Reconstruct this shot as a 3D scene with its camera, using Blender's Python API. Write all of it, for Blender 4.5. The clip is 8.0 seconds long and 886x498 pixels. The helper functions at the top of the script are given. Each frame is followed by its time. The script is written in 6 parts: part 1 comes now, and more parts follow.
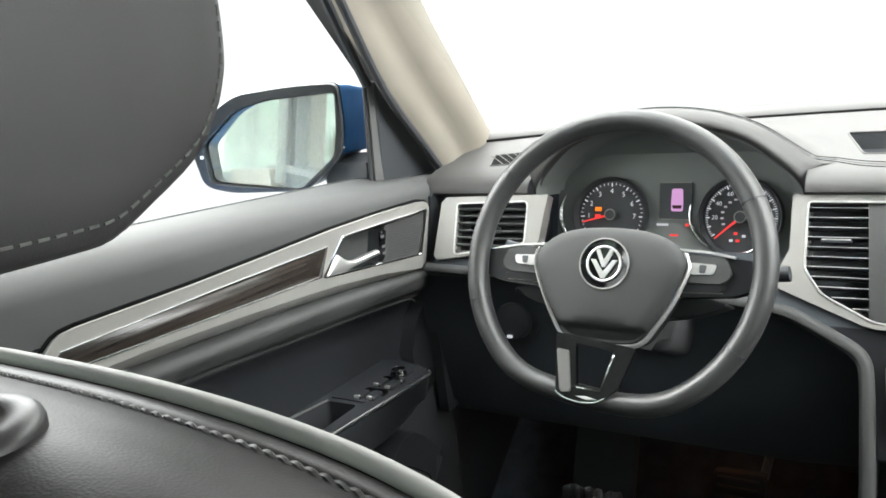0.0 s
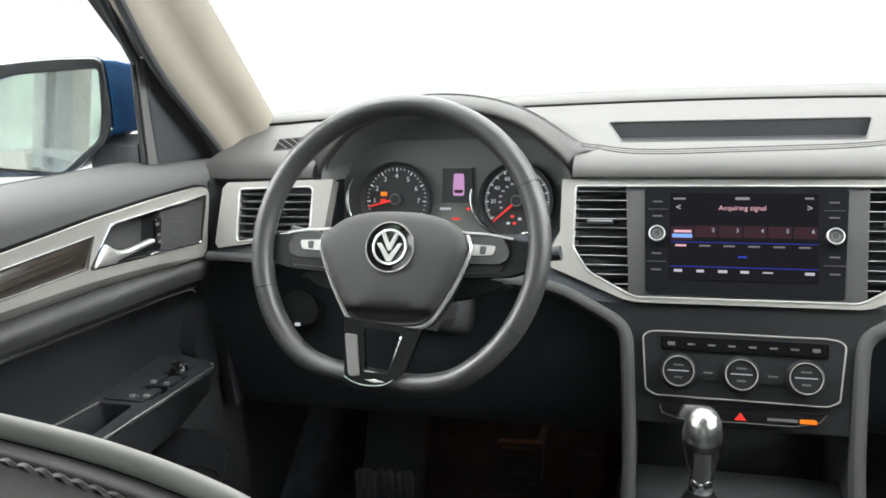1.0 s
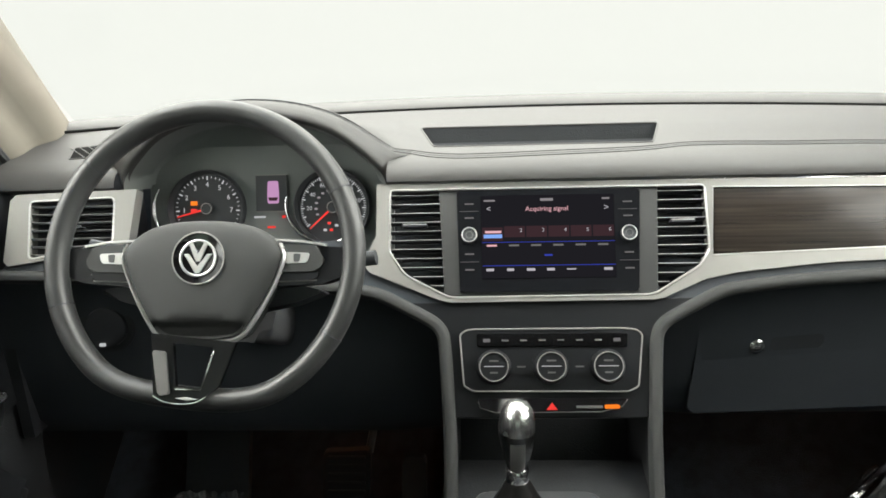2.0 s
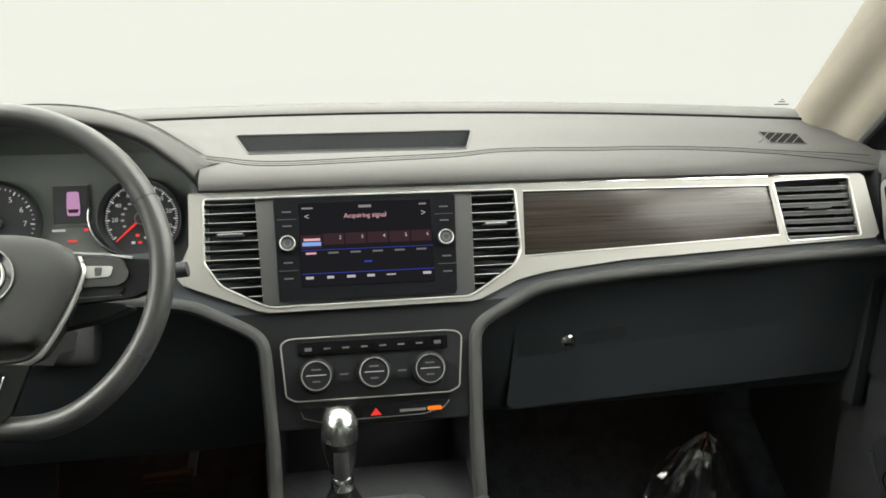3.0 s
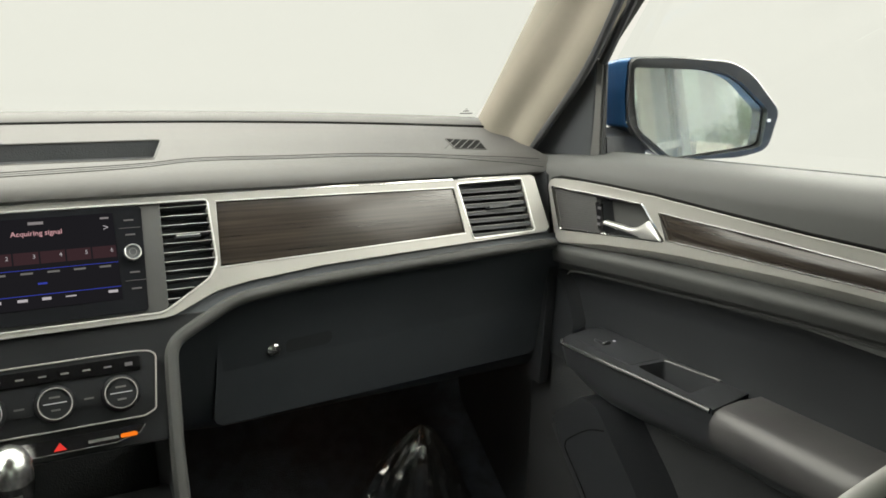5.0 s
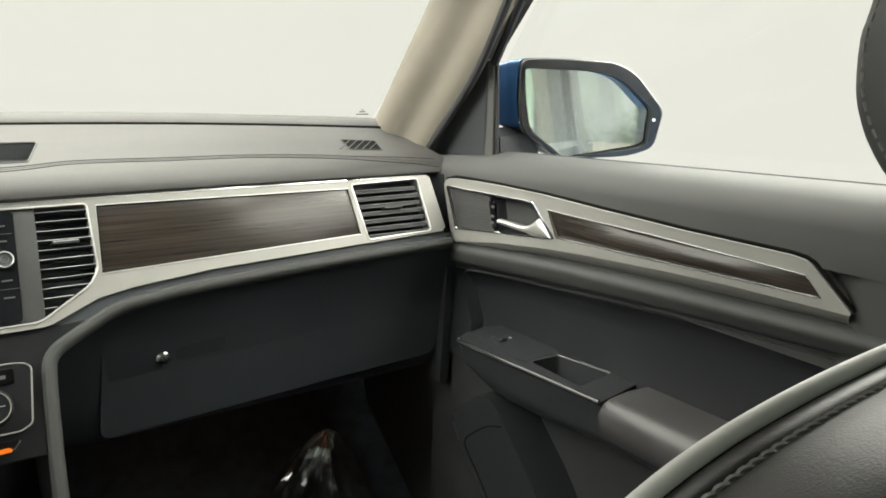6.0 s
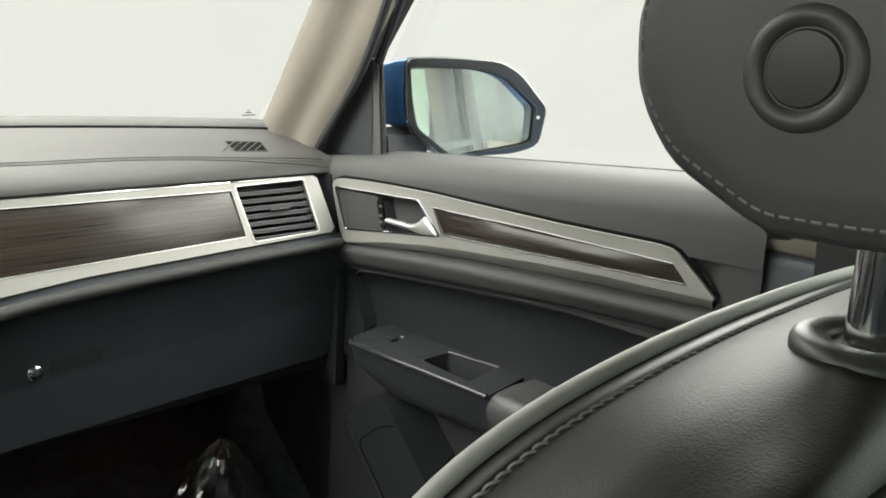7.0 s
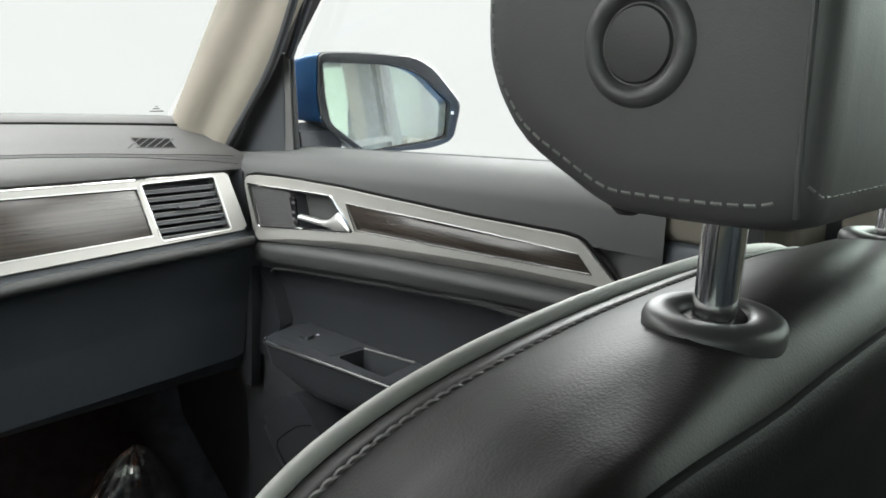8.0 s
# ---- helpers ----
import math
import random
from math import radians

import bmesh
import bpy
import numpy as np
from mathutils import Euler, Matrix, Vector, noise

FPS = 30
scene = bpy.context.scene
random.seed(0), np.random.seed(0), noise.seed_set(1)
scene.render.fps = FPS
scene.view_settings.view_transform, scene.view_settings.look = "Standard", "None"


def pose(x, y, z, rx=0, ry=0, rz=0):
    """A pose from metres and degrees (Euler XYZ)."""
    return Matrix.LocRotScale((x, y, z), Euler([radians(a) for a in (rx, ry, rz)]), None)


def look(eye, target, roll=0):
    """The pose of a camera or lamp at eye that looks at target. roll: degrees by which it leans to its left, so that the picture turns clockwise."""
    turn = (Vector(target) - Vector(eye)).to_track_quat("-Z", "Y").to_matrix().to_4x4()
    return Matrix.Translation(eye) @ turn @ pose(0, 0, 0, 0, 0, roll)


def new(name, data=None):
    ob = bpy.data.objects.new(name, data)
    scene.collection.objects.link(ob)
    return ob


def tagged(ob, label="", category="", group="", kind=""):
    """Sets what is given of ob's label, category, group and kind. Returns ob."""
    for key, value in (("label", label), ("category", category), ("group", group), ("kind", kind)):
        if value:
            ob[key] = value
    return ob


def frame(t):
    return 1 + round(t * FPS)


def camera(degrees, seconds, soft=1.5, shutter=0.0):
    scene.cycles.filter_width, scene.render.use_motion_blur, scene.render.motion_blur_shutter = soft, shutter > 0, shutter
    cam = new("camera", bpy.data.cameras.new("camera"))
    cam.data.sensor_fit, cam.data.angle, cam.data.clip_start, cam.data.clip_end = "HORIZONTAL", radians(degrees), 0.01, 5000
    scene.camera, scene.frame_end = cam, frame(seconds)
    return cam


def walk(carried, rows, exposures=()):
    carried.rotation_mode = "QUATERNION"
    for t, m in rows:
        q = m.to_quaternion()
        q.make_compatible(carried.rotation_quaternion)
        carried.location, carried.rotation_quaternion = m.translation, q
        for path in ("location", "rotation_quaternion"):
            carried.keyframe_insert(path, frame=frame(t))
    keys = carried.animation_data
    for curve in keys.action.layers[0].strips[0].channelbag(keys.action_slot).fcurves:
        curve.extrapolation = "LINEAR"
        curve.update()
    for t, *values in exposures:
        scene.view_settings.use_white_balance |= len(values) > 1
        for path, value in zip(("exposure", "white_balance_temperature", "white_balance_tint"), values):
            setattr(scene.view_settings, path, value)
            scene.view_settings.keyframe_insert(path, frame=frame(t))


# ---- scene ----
cam = camera(58.37, 8.0, soft=1.7)
ROWS = [
    (0.0, -0.0912, 0.0357, 1.0271, 76.62, 5.55, 30.52),
    (0.5, -0.0933, 0.0396, 1.0226, 75.21, 3.72, 22.73),
    (1.0, -0.0914, 0.0440, 1.0211, 74.63, 2.91, 15.52),
    (1.5, -0.0853, 0.0473, 1.0201, 74.50, 2.22, 8.95),
    (2.0, -0.0742, 0.0472, 1.0172, 74.70, 1.74, 3.16),
    (3.5, -0.0464, 0.0389, 1.0095, 75.76, -0.17, -14.75),
    (4.0, -0.0311, 0.0312, 1.0090, 76.01, -0.32, -19.89),
    (4.5, -0.0202, 0.0254, 1.0088, 76.30, -0.69, -24.34),
    (5.0, -0.0105, 0.0207, 1.0074, 76.25, -1.12, -28.07),
    (6.5, 0.0327, -0.0054, 1.0029, 76.78, -1.33, -37.33),
    (7.0, 0.0483, -0.0163, 0.9997, 76.90, -1.24, -40.72),
    (7.5, 0.0600, -0.0253, 0.9962, 76.99, -1.33, -43.93),
    (8.0, 0.0683, -0.0315, 0.9936, 76.96, -1.41, -45.79),
]
EXPOSURES = [(0.0, 0.60, 6350, 9), (1.0, 0.42, 6350, 9), (2.2, 0.23, 6700, 7), (3.5, 0.15, 6850, 6), (5.0, 0.07, 6950, 6), (6.5, 0.07, 6900, 6), (7.2, 0.12, 6600, 7), (8.0, 0.22, 6350, 8)]
walk(cam, [(t, pose(x, y, z, rx, ry, rz)) for t, x, y, z, rx, ry, rz in ROWS], EXPOSURES)

# ---- world and light ----
world = bpy.data.worlds.new("overcast_sky")
scene.world = world
world.use_nodes = True
wn = world.node_tree.nodes
sky = wn.new("ShaderNodeTexSky")
sky.sky_type, sky.sun_disc = "NISHITA", False
sky.sun_elevation, sky.sun_rotation = radians(42), radians(27)
sky.air_density, sky.dust_density = 0.6, 8.0
wn["Background"].inputs["Strength"].default_value = 0.15
world.node_tree.links.new(sky.outputs["Color"], wn["Background"].inputs["Color"])

sun_data = bpy.data.lights.new("sun", "SUN")
sun_data.energy, sun_data.angle, sun_data.color = 4.5, radians(6), (1.0, 0.96, 0.9)
sun = new("sun", sun_data)
sun.matrix_world = look((3, 6, 6), (0, 0, 0))

# strengths of the glow added to walls, ceilings and wall panels
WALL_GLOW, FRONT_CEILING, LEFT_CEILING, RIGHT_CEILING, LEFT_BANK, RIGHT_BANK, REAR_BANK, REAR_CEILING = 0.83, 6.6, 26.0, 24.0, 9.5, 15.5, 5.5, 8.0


# ---- materials ----
def material(name, color, rough=0.5, metal=0.0, spec=0.5, grain=0.0, grain_scale=400.0, vary=0.0, vary_scale=6.0, rough_vary=0.1,
             coat=0.0, stretch=None, color2=None, grain_depth=0.0004, wrinkle=0.0):
    m = bpy.data.materials.new(name)
    m.use_nodes = True
    nt = m.node_tree
    b = nt.nodes["Principled BSDF"]
    b.inputs["Base Color"].default_value = (*color, 1)
    b.inputs["Roughness"].default_value = rough
    b.inputs["Metallic"].default_value = metal
    b.inputs["Specular IOR Level"].default_value = spec
    b.inputs["Coat Weight"].default_value = coat
    b.inputs["Coat Roughness"].default_value = 0.08
    tc = nt.nodes.new("ShaderNodeTexCoord")
    mp = nt.nodes.new("ShaderNodeMapping")
    nt.links.new(tc.outputs["Object"], mp.inputs["Vector"])
    if stretch:
        mp.inputs["Scale"].default_value = stretch
    if vary > 0 or color2:
        nz = nt.nodes.new("ShaderNodeTexNoise")
        nz.inputs["Scale"].default_value = vary_scale
        nz.inputs["Detail"].default_value = 6
        nt.links.new(mp.outputs["Vector"], nz.inputs["Vector"])
        ramp = nt.nodes.new("ShaderNodeValToRGB")
        c2 = color2 or tuple(min(1, c * (1 + vary)) for c in color)
        c1 = color if color2 else tuple(c * (1 - vary) for c in color)
        ramp.color_ramp.elements[0].position, ramp.color_ramp.elements[1].position = 0.35, 0.65
        ramp.color_ramp.elements[0].color, ramp.color_ramp.elements[1].color = (*c1, 1), (*c2, 1)
        nt.links.new(nz.outputs["Fac"], ramp.inputs["Fac"])
        nt.links.new(ramp.outputs["Color"], b.inputs["Base Color"])
        mr = nt.nodes.new("ShaderNodeMapRange")
        mr.inputs["To Min"].default_value, mr.inputs["To Max"].default_value = max(0.02, rough - rough_vary), min(1, rough + rough_vary)
        nt.links.new(nz.outputs["Fac"], mr.inputs["Value"])
        nt.links.new(mr.outputs["Result"], b.inputs["Roughness"])
    if grain > 0:
        g = nt.nodes.new("ShaderNodeTexVoronoi")
        g.inputs["Scale"].default_value = grain_scale
        nt.links.new(mp.outputs["Vector"], g.inputs["Vector"])
        bp = nt.nodes.new("ShaderNodeBump")
        bp.inputs["Strength"].default_value, bp.inputs["Distance"].default_value = grain, grain_depth
        nt.links.new(g.outputs["Distance"], bp.inputs["Height"])
        nt.links.new(bp.outputs["Normal"], b.inputs["Normal"])
        if wrinkle > 0:
            # soft creases under the grain
            wz = nt.nodes.new("ShaderNodeTexNoise")
            wz.inputs["Scale"].default_value, wz.inputs["Detail"].default_value, wz.inputs["Distortion"].default_value = 38.0, 4.0, 1.2
            nt.links.new(mp.outputs["Vector"], wz.inputs["Vector"])
            wb = nt.nodes.new("ShaderNodeBump")
            wb.inputs["Strength"].default_value, wb.inputs["Distance"].default_value = 0.5, wrinkle
            nt.links.new(wz.outputs["Fac"], wb.inputs["Height"])
            nt.links.new(wb.outputs["Normal"], bp.inputs["Normal"])
    return m


def glow(name, color, strength):
    m = bpy.data.materials.new(name)
    m.use_nodes = True
    nt = m.node_tree
    nt.nodes.clear()
    o, e = nt.nodes.new("ShaderNodeOutputMaterial"), nt.nodes.new("ShaderNodeEmission")
    e.inputs["Color"].default_value, e.inputs["Strength"].default_value = (*color, 1), strength
    nt.links.new(e.outputs["Emission"], o.inputs["Surface"])
    return m


def pane_glass(name, tint):
    m = bpy.data.materials.new(name)
    m.use_nodes = True
    nt = m.node_tree
    nt.nodes.clear()
    o = nt.nodes.new("ShaderNodeOutputMaterial")
    tr, gl, mx = nt.nodes.new("ShaderNodeBsdfTransparent"), nt.nodes.new("ShaderNodeBsdfGlossy"), nt.nodes.new("ShaderNodeMixShader")
    mx.inputs["Fac"].default_value = 0.05
    tr.inputs["Color"].default_value = (*tint, 1)
    gl.inputs["Roughness"].default_value = 0.0
    nt.links.new(tr.outputs["BSDF"], mx.inputs[1])
    nt.links.new(gl.outputs["BSDF"], mx.inputs[2])
    nt.links.new(mx.outputs["Shader"], o.inputs["Surface"])
    return m


M_DASH = material("charcoal_soft_dash", (0.053, 0.052, 0.0505), 0.52, spec=0.42, grain=0.3, grain_scale=1300, vary=0.08, vary_scale=3)
M_PAD = material("charcoal_grained_pad", (0.040, 0.0415, 0.041), 0.66, spec=0.32, grain=0.3, grain_scale=1300, vary=0.1, vary_scale=4)
M_GAP = material("dark_joint", (0.004, 0.004, 0.004), 0.9, spec=0.1)
# liner and dials coloured paler to hold the haze under the hood
M_LINER = material("glare_lifted_liner", (0.215, 0.228, 0.222), 0.7, spec=0.3, grain=0.3, grain_scale=900, vary=0.06, vary_scale=5)
M_DIAL = material("black_dial_face", (0.050, 0.053, 0.057), 0.5, spec=0.4, vary=0.05)
M_DARK = material("black_grained_plastic", (0.044, 0.050, 0.057), 0.48, spec=0.34, grain=0.25, grain_scale=1400, vary=0.12, vary_scale=5)
M_BLACK = material("black_matt_plastic", (0.030, 0.033, 0.037), 0.55, spec=0.4, vary=0.1)
M_ARM = material("black_satin_plastic", (0.0250, 0.0268, 0.0298), 0.36, spec=0.5, grain=0.2, grain_scale=1400, vary=0.12, vary_scale=5)
# pale grey holds the highlight that dark leather piping catches
M_PIPING = material("highlit_piping_leather", (0.30, 0.296, 0.284), 0.55, spec=0.5, vary=0.06, vary_scale=40)
M_BRAID = material("dark_braid_thread", (0.07, 0.069, 0.067), 0.5, spec=0.4, vary=0.1, vary_scale=200)
M_HEADREST = material("charcoal_vinyl", (0.052, 0.0505, 0.0518), 0.42, spec=0.45, grain=0.2, grain_scale=1500, vary=0.15, vary_scale=9, grain_depth=0.00015, wrinkle=0.0004)
M_LEATHER = material("black_leather", (0.0060, 0.0057, 0.0055), 0.42, spec=0.15, grain=0.3, grain_scale=950, vary=0.12, vary_scale=9, grain_depth=0.0002, wrinkle=0.00025)
M_BACK = material("black_back_vinyl", (0.006, 0.006, 0.0062), 0.5, spec=0.09, grain=0.35, grain_scale=900, vary=0.12, vary_scale=9, grain_depth=0.0003)
M_SOCKET = material("black_socket_plastic", (0.024, 0.024, 0.024), 0.4, spec=0.4, grain=0.2, grain_scale=1400, vary=0.1, grain_depth=0.00015)
M_RIM = material("black_wheel_leather", (0.036, 0.037, 0.037), 0.36, spec=0.5, grain=0.25, grain_scale=1600, vary=0.1, vary_scale=12)
M_SILVER = material("satin_silver_trim", (0.27, 0.264, 0.25), 0.45, metal=0.35, vary=0.03, vary_scale=8, rough_vary=0.05)
M_STACK = material("black_stack_plastic", (0.0105, 0.0112, 0.0128), 0.34, spec=0.27, grain=0.2, grain_scale=1400, vary=0.12, vary_scale=5)
M_INLAY = material("satin_spoke_inlay", (0.12, 0.119, 0.115), 0.42, metal=0.3, vary=0.04, vary_scale=10)
M_GREY = material("satin_grey_trim", (0.1, 0.1, 0.098), 0.42, metal=0.2, vary=0.06, vary_scale=5)
M_BRIGHT = material("bright_satin_metal", (0.55, 0.55, 0.54), 0.3, metal=0.55, vary=0.03, vary_scale=20, rough_vary=0.05)
M_KNOB = material("brushed_aluminium", (0.7, 0.7, 0.69), 0.26, metal=1.0, vary=0.04, vary_scale=30, rough_vary=0.05)
M_LEVER = material("satin_lever_metal", (0.42, 0.42, 0.41), 0.36, metal=0.7, vary=0.03, vary_scale=20, rough_vary=0.05)
M_GUN = material("dark_polished_metal", (0.16, 0.16, 0.162), 0.22, metal=1.0, vary=0.04, vary_scale=30, rough_vary=0.05)
M_SCREEN = material("black_screen_glass", (0.0055, 0.006, 0.0075), 0.35, spec=0.11, vary=0.05)
M_SLAT = material("dark_grey_slat", (0.055, 0.056, 0.058), 0.4, spec=0.5, vary=0.08)
M_CHROME = material("chrome", (0.85, 0.85, 0.86), 0.1, metal=1.0, vary=0.02)
M_PIANO = material("gloss_black", (0.006, 0.006, 0.007), 0.12, spec=0.5, coat=0.5, vary=0.05)
M_WOOD = material("dark_open_pore_wood", (0.0145, 0.0118, 0.0100), 0.24, spec=0.45, color2=(0.033, 0.0265, 0.0220), vary_scale=9.0, stretch=(0.6, 26, 26),
                  grain=0.10, grain_scale=60, rough_vary=0.03)
M_WOOD_DOOR = material("dark_open_pore_wood_along_the_door", (0.0145, 0.0118, 0.0100), 0.24, spec=0.45, color2=(0.033, 0.0265, 0.0220), vary_scale=9.0, stretch=(26, 0.6, 26),
                       grain=0.10, grain_scale=60, rough_vary=0.03)
M_BEIGE = material("beige_woven_headliner", (0.15, 0.137, 0.114), 0.85, spec=0.2, grain=0.5, grain_scale=900, vary=0.05, vary_scale=10)
M_RUBBER = material("black_rubber", (0.034, 0.035, 0.037), 0.7, spec=0.3, vary=0.1)
M_BLUE = material("blue_metallic_paint", (0.02, 0.16, 0.43), 0.35, metal=0.15, coat=0.8, vary=0.06, vary_scale=900)
M_MAT = material("black_tray_rubber", (0.027, 0.0285, 0.0305), 0.9, spec=0.1, grain=0.4, grain_scale=500, vary=0.1, grain_depth=0.0008)
M_EDGE = material("polished_black_edge", (0.03, 0.032, 0.034), 0.2, spec=0.6, vary=0.08)
M_INKY = material("deep_black_lacquer", (0.004, 0.004, 0.0045), 0.2, spec=0.22, vary=0.05)
M_POD = material("charcoal_pod_plastic", (0.018, 0.0195, 0.022), 0.32, spec=0.6, grain=0.2, grain_scale=1400, vary=0.1, vary_scale=5)
M_FIELD = material("black_leatherette", (0.0150, 0.0164, 0.0188), 0.5, spec=0.28, grain=0.25, grain_scale=1200, vary=0.1, vary_scale=6)
# partly diffuse, so that a grey haze brightens the reflection
M_MIRROR = material("hazed_mirror_silver", (0.74, 0.81, 0.77), 0.035, metal=0.84)
M_CARPET = material("black_carpet", (0.058, 0.067, 0.079), 0.95, spec=0.1, grain=0.8, grain_scale=700, vary=0.2, vary_scale=30, grain_depth=0.002)
M_STITCH = material("grey_thread", (0.15, 0.15, 0.144), 0.7, spec=0.3, vary=0.1, vary_scale=200)
M_MESHGRILLE = material("speaker_mesh", (0.03, 0.03, 0.03), 0.5, grain=0.9, grain_scale=700, vary=0.1, grain_depth=0.001)
M_CLEAR = pane_glass("clear_wrinkled_film", (0.93, 0.93, 0.93))
M_CLEAR.node_tree.nodes["Glossy BSDF"].inputs["Roughness"].default_value = 0.2
fw, fm = M_CLEAR.node_tree.nodes.new("ShaderNodeLayerWeight"), M_CLEAR.node_tree.nodes.new("ShaderNodeMapRange")
fm.inputs["To Min"].default_value, fm.inputs["To Max"].default_value = 0.38, 1.0
M_CLEAR.node_tree.links.new(fw.outputs["Facing"], fm.inputs["Value"])
M_CLEAR.node_tree.links.new(fm.outputs["Result"], M_CLEAR.node_tree.nodes["Mix Shader"].inputs["Fac"])
M_REAR = material("grey_green_wall_paint", (0.5, 0.56, 0.49), 0.7, vary=0.04, vary_scale=1.5)
M_PAINT = material("white_paint", (0.8, 0.8, 0.79), 0.6, vary=0.03, vary_scale=2)
M_CONCRETE = material("pale_concrete", (0.42, 0.42, 0.41), 0.6, vary=0.15, vary_scale=3, grain=0.3, grain_scale=60)
M_LEAF = material("leaves", (0.12, 0.165, 0.07), 0.6, vary=0.4, vary_scale=1.5)
M_POST = material("black_pillar_cover", (0.014, 0.014, 0.015), 0.35, metal=0.0, vary=0.08, vary_scale=4)
M_BARK = material("bark", (0.12, 0.09, 0.06), 0.9, vary=0.3, vary_scale=20, grain=0.5, grain_scale=40, grain_depth=0.01)
M_GRASS = material("grass", (0.07, 0.11, 0.035), 0.8, vary=0.3, vary_scale=3)
M_BELT = material("woven_belt", (0.03, 0.03, 0.032), 0.7, spec=0.3, grain=0.6, grain_scale=600, vary=0.1)
M_OVERCAST = glow("bright_overcast_sky", (1.0, 1.0, 0.98), 1.25)
# the wall emits its white, in place of lamplight on paint
M_WALL = glow("glowing_white_backdrop", (1.0, 1.0, 0.965), WALL_GLOW)
# unseen ceiling panels, added and tuned apart to light the cabin
M_CEIL = glow("front_ceiling_fill", (1.0, 0.985, 0.95), FRONT_CEILING)
M_CEIL_LEFT = glow("left_ceiling_fill", (1.0, 0.985, 0.95), LEFT_CEILING)
M_CEIL_RIGHT = glow("right_ceiling_fill", (1.0, 0.985, 0.95), RIGHT_CEILING)
# wall panels added as fill for doors, seats and dashboard
M_BANK = glow("left_wall_fill", (1.0, 0.99, 0.97), LEFT_BANK)
M_BANK_RIGHT = glow("right_wall_fill", (1.0, 0.99, 0.97), RIGHT_BANK)
M_BANK_REAR = glow("rear_wall_fill", (1.0, 0.99, 0.97), REAR_BANK)
M_CEIL_REAR = glow("rear_ceiling_fill", (1.0, 0.985, 0.95), REAR_CEILING)
M_LCD = glow("lcd_dark", (0.27, 0.26, 0.33), 0.042)
M_TXT = glow("lcd_white", (0.85, 0.8, 0.9), 0.5)
M_PINK = glow("lcd_pink", (1.0, 0.55, 0.62), 0.7)
M_LCDBLUE = glow("lcd_blue", (0.08, 0.12, 0.9), 0.4)
M_LCDSKY = glow("lcd_light_blue", (0.25, 0.45, 1.0), 0.8)
M_TILE = glow("lcd_tile", (0.5, 0.26, 0.32), 0.075)
M_RED = glow("needle_red", (1.0, 0.06, 0.05), 0.7)
M_ORANGE = glow("warning_orange", (1.0, 0.22, 0.02), 0.9)
M_LILAC = glow("lcd_lilac", (0.75, 0.4, 0.72), 0.6)
M_TICK = glow("gauge_white", (0.8, 0.82, 0.85), 0.5)
M_STATUS = glow("lcd_dim_white", (0.85, 0.78, 0.84), 0.27)
M_CAPTION = glow("key_print", (0.8, 0.78, 0.8), 0.17)
M_FOOT = glow("footwell_lamp", (1.0, 0.25, 0.05), 10.0)
M_GLASS = pane_glass("clear_glass", (0.96, 0.98, 0.97))
M_TINT = pane_glass("green_tinted_glass", (0.5, 0.58, 0.53))
# the tinted panes gloss more strongly at a glancing angle
lw, pw = M_TINT.node_tree.nodes.new("ShaderNodeLayerWeight"), M_TINT.node_tree.nodes.new("ShaderNodeMath")
pw.operation, pw.inputs[1].default_value = "POWER", 5.0
M_TINT.node_tree.links.new(lw.outputs["Facing"], pw.inputs[0])
M_TINT.node_tree.links.new(pw.outputs["Value"], M_TINT.node_tree.nodes["Mix Shader"].inputs["Fac"])


# ---- mesh helpers ----
def thing(name, loc, label, category, group="", kind=""):
    e = new(name)
    e.location = loc
    e.empty_display_size = 0.05
    return tagged(e, label, category, group, kind)


def part(name, bm, mat, parent=None, label="", smooth=40, **tags):
    """One mesh object in world places, under a thing or a part."""
    bmesh.ops.remove_doubles(bm, verts=bm.verts, dist=1e-6)
    bmesh.ops.recalc_face_normals(bm, faces=bm.faces)
    me = bpy.data.meshes.new(name)
    bm.to_mesh(me)
    bm.free()
    me.materials.append(mat)
    if smooth:
        me.polygons.foreach_set("use_smooth", [True] * len(me.polygons))
        me.set_sharp_from_angle(angle=radians(smooth))
        # broad flat faces stay flat beside their rounded edges
        me.polygons.foreach_set("use_smooth", [q.loop_total < 7 for q in me.polygons])
    ob = new(name, me)
    if parent is not None:
        ob.parent = parent
        if parent.type == "EMPTY":
            ob.matrix_parent_inverse = Matrix.Translation(-parent.location)
    return tagged(ob, label, **tags)


def ident(x, y, z):
    return Vector((x, y, z))


def rounded(poly, r, n=4):
    """The polygon with its corners rounded; r: one radius, or one for each corner."""
    out, k = [], len(poly)
    rs = r if isinstance(r, (list, tuple)) else [r] * k
    for i in range(k):
        p, a, b = Vector(poly[i]), Vector(poly[i - 1]), Vector(poly[(i + 1) % k])
        da, db = (a - p), (b - p)
        ri = min(rs[i], da.length * 0.45, db.length * 0.45)
        if ri < 1e-5:
            out.append(tuple(p))
            continue
        p0, p1 = p + da.normalized() * ri, p + db.normalized() * ri
        for j in range(n + 1):
            t = j / n
            out.append(tuple(p0 * (1 - t) ** 2 + p * 2 * t * (1 - t) + p1 * t * t))
    return out


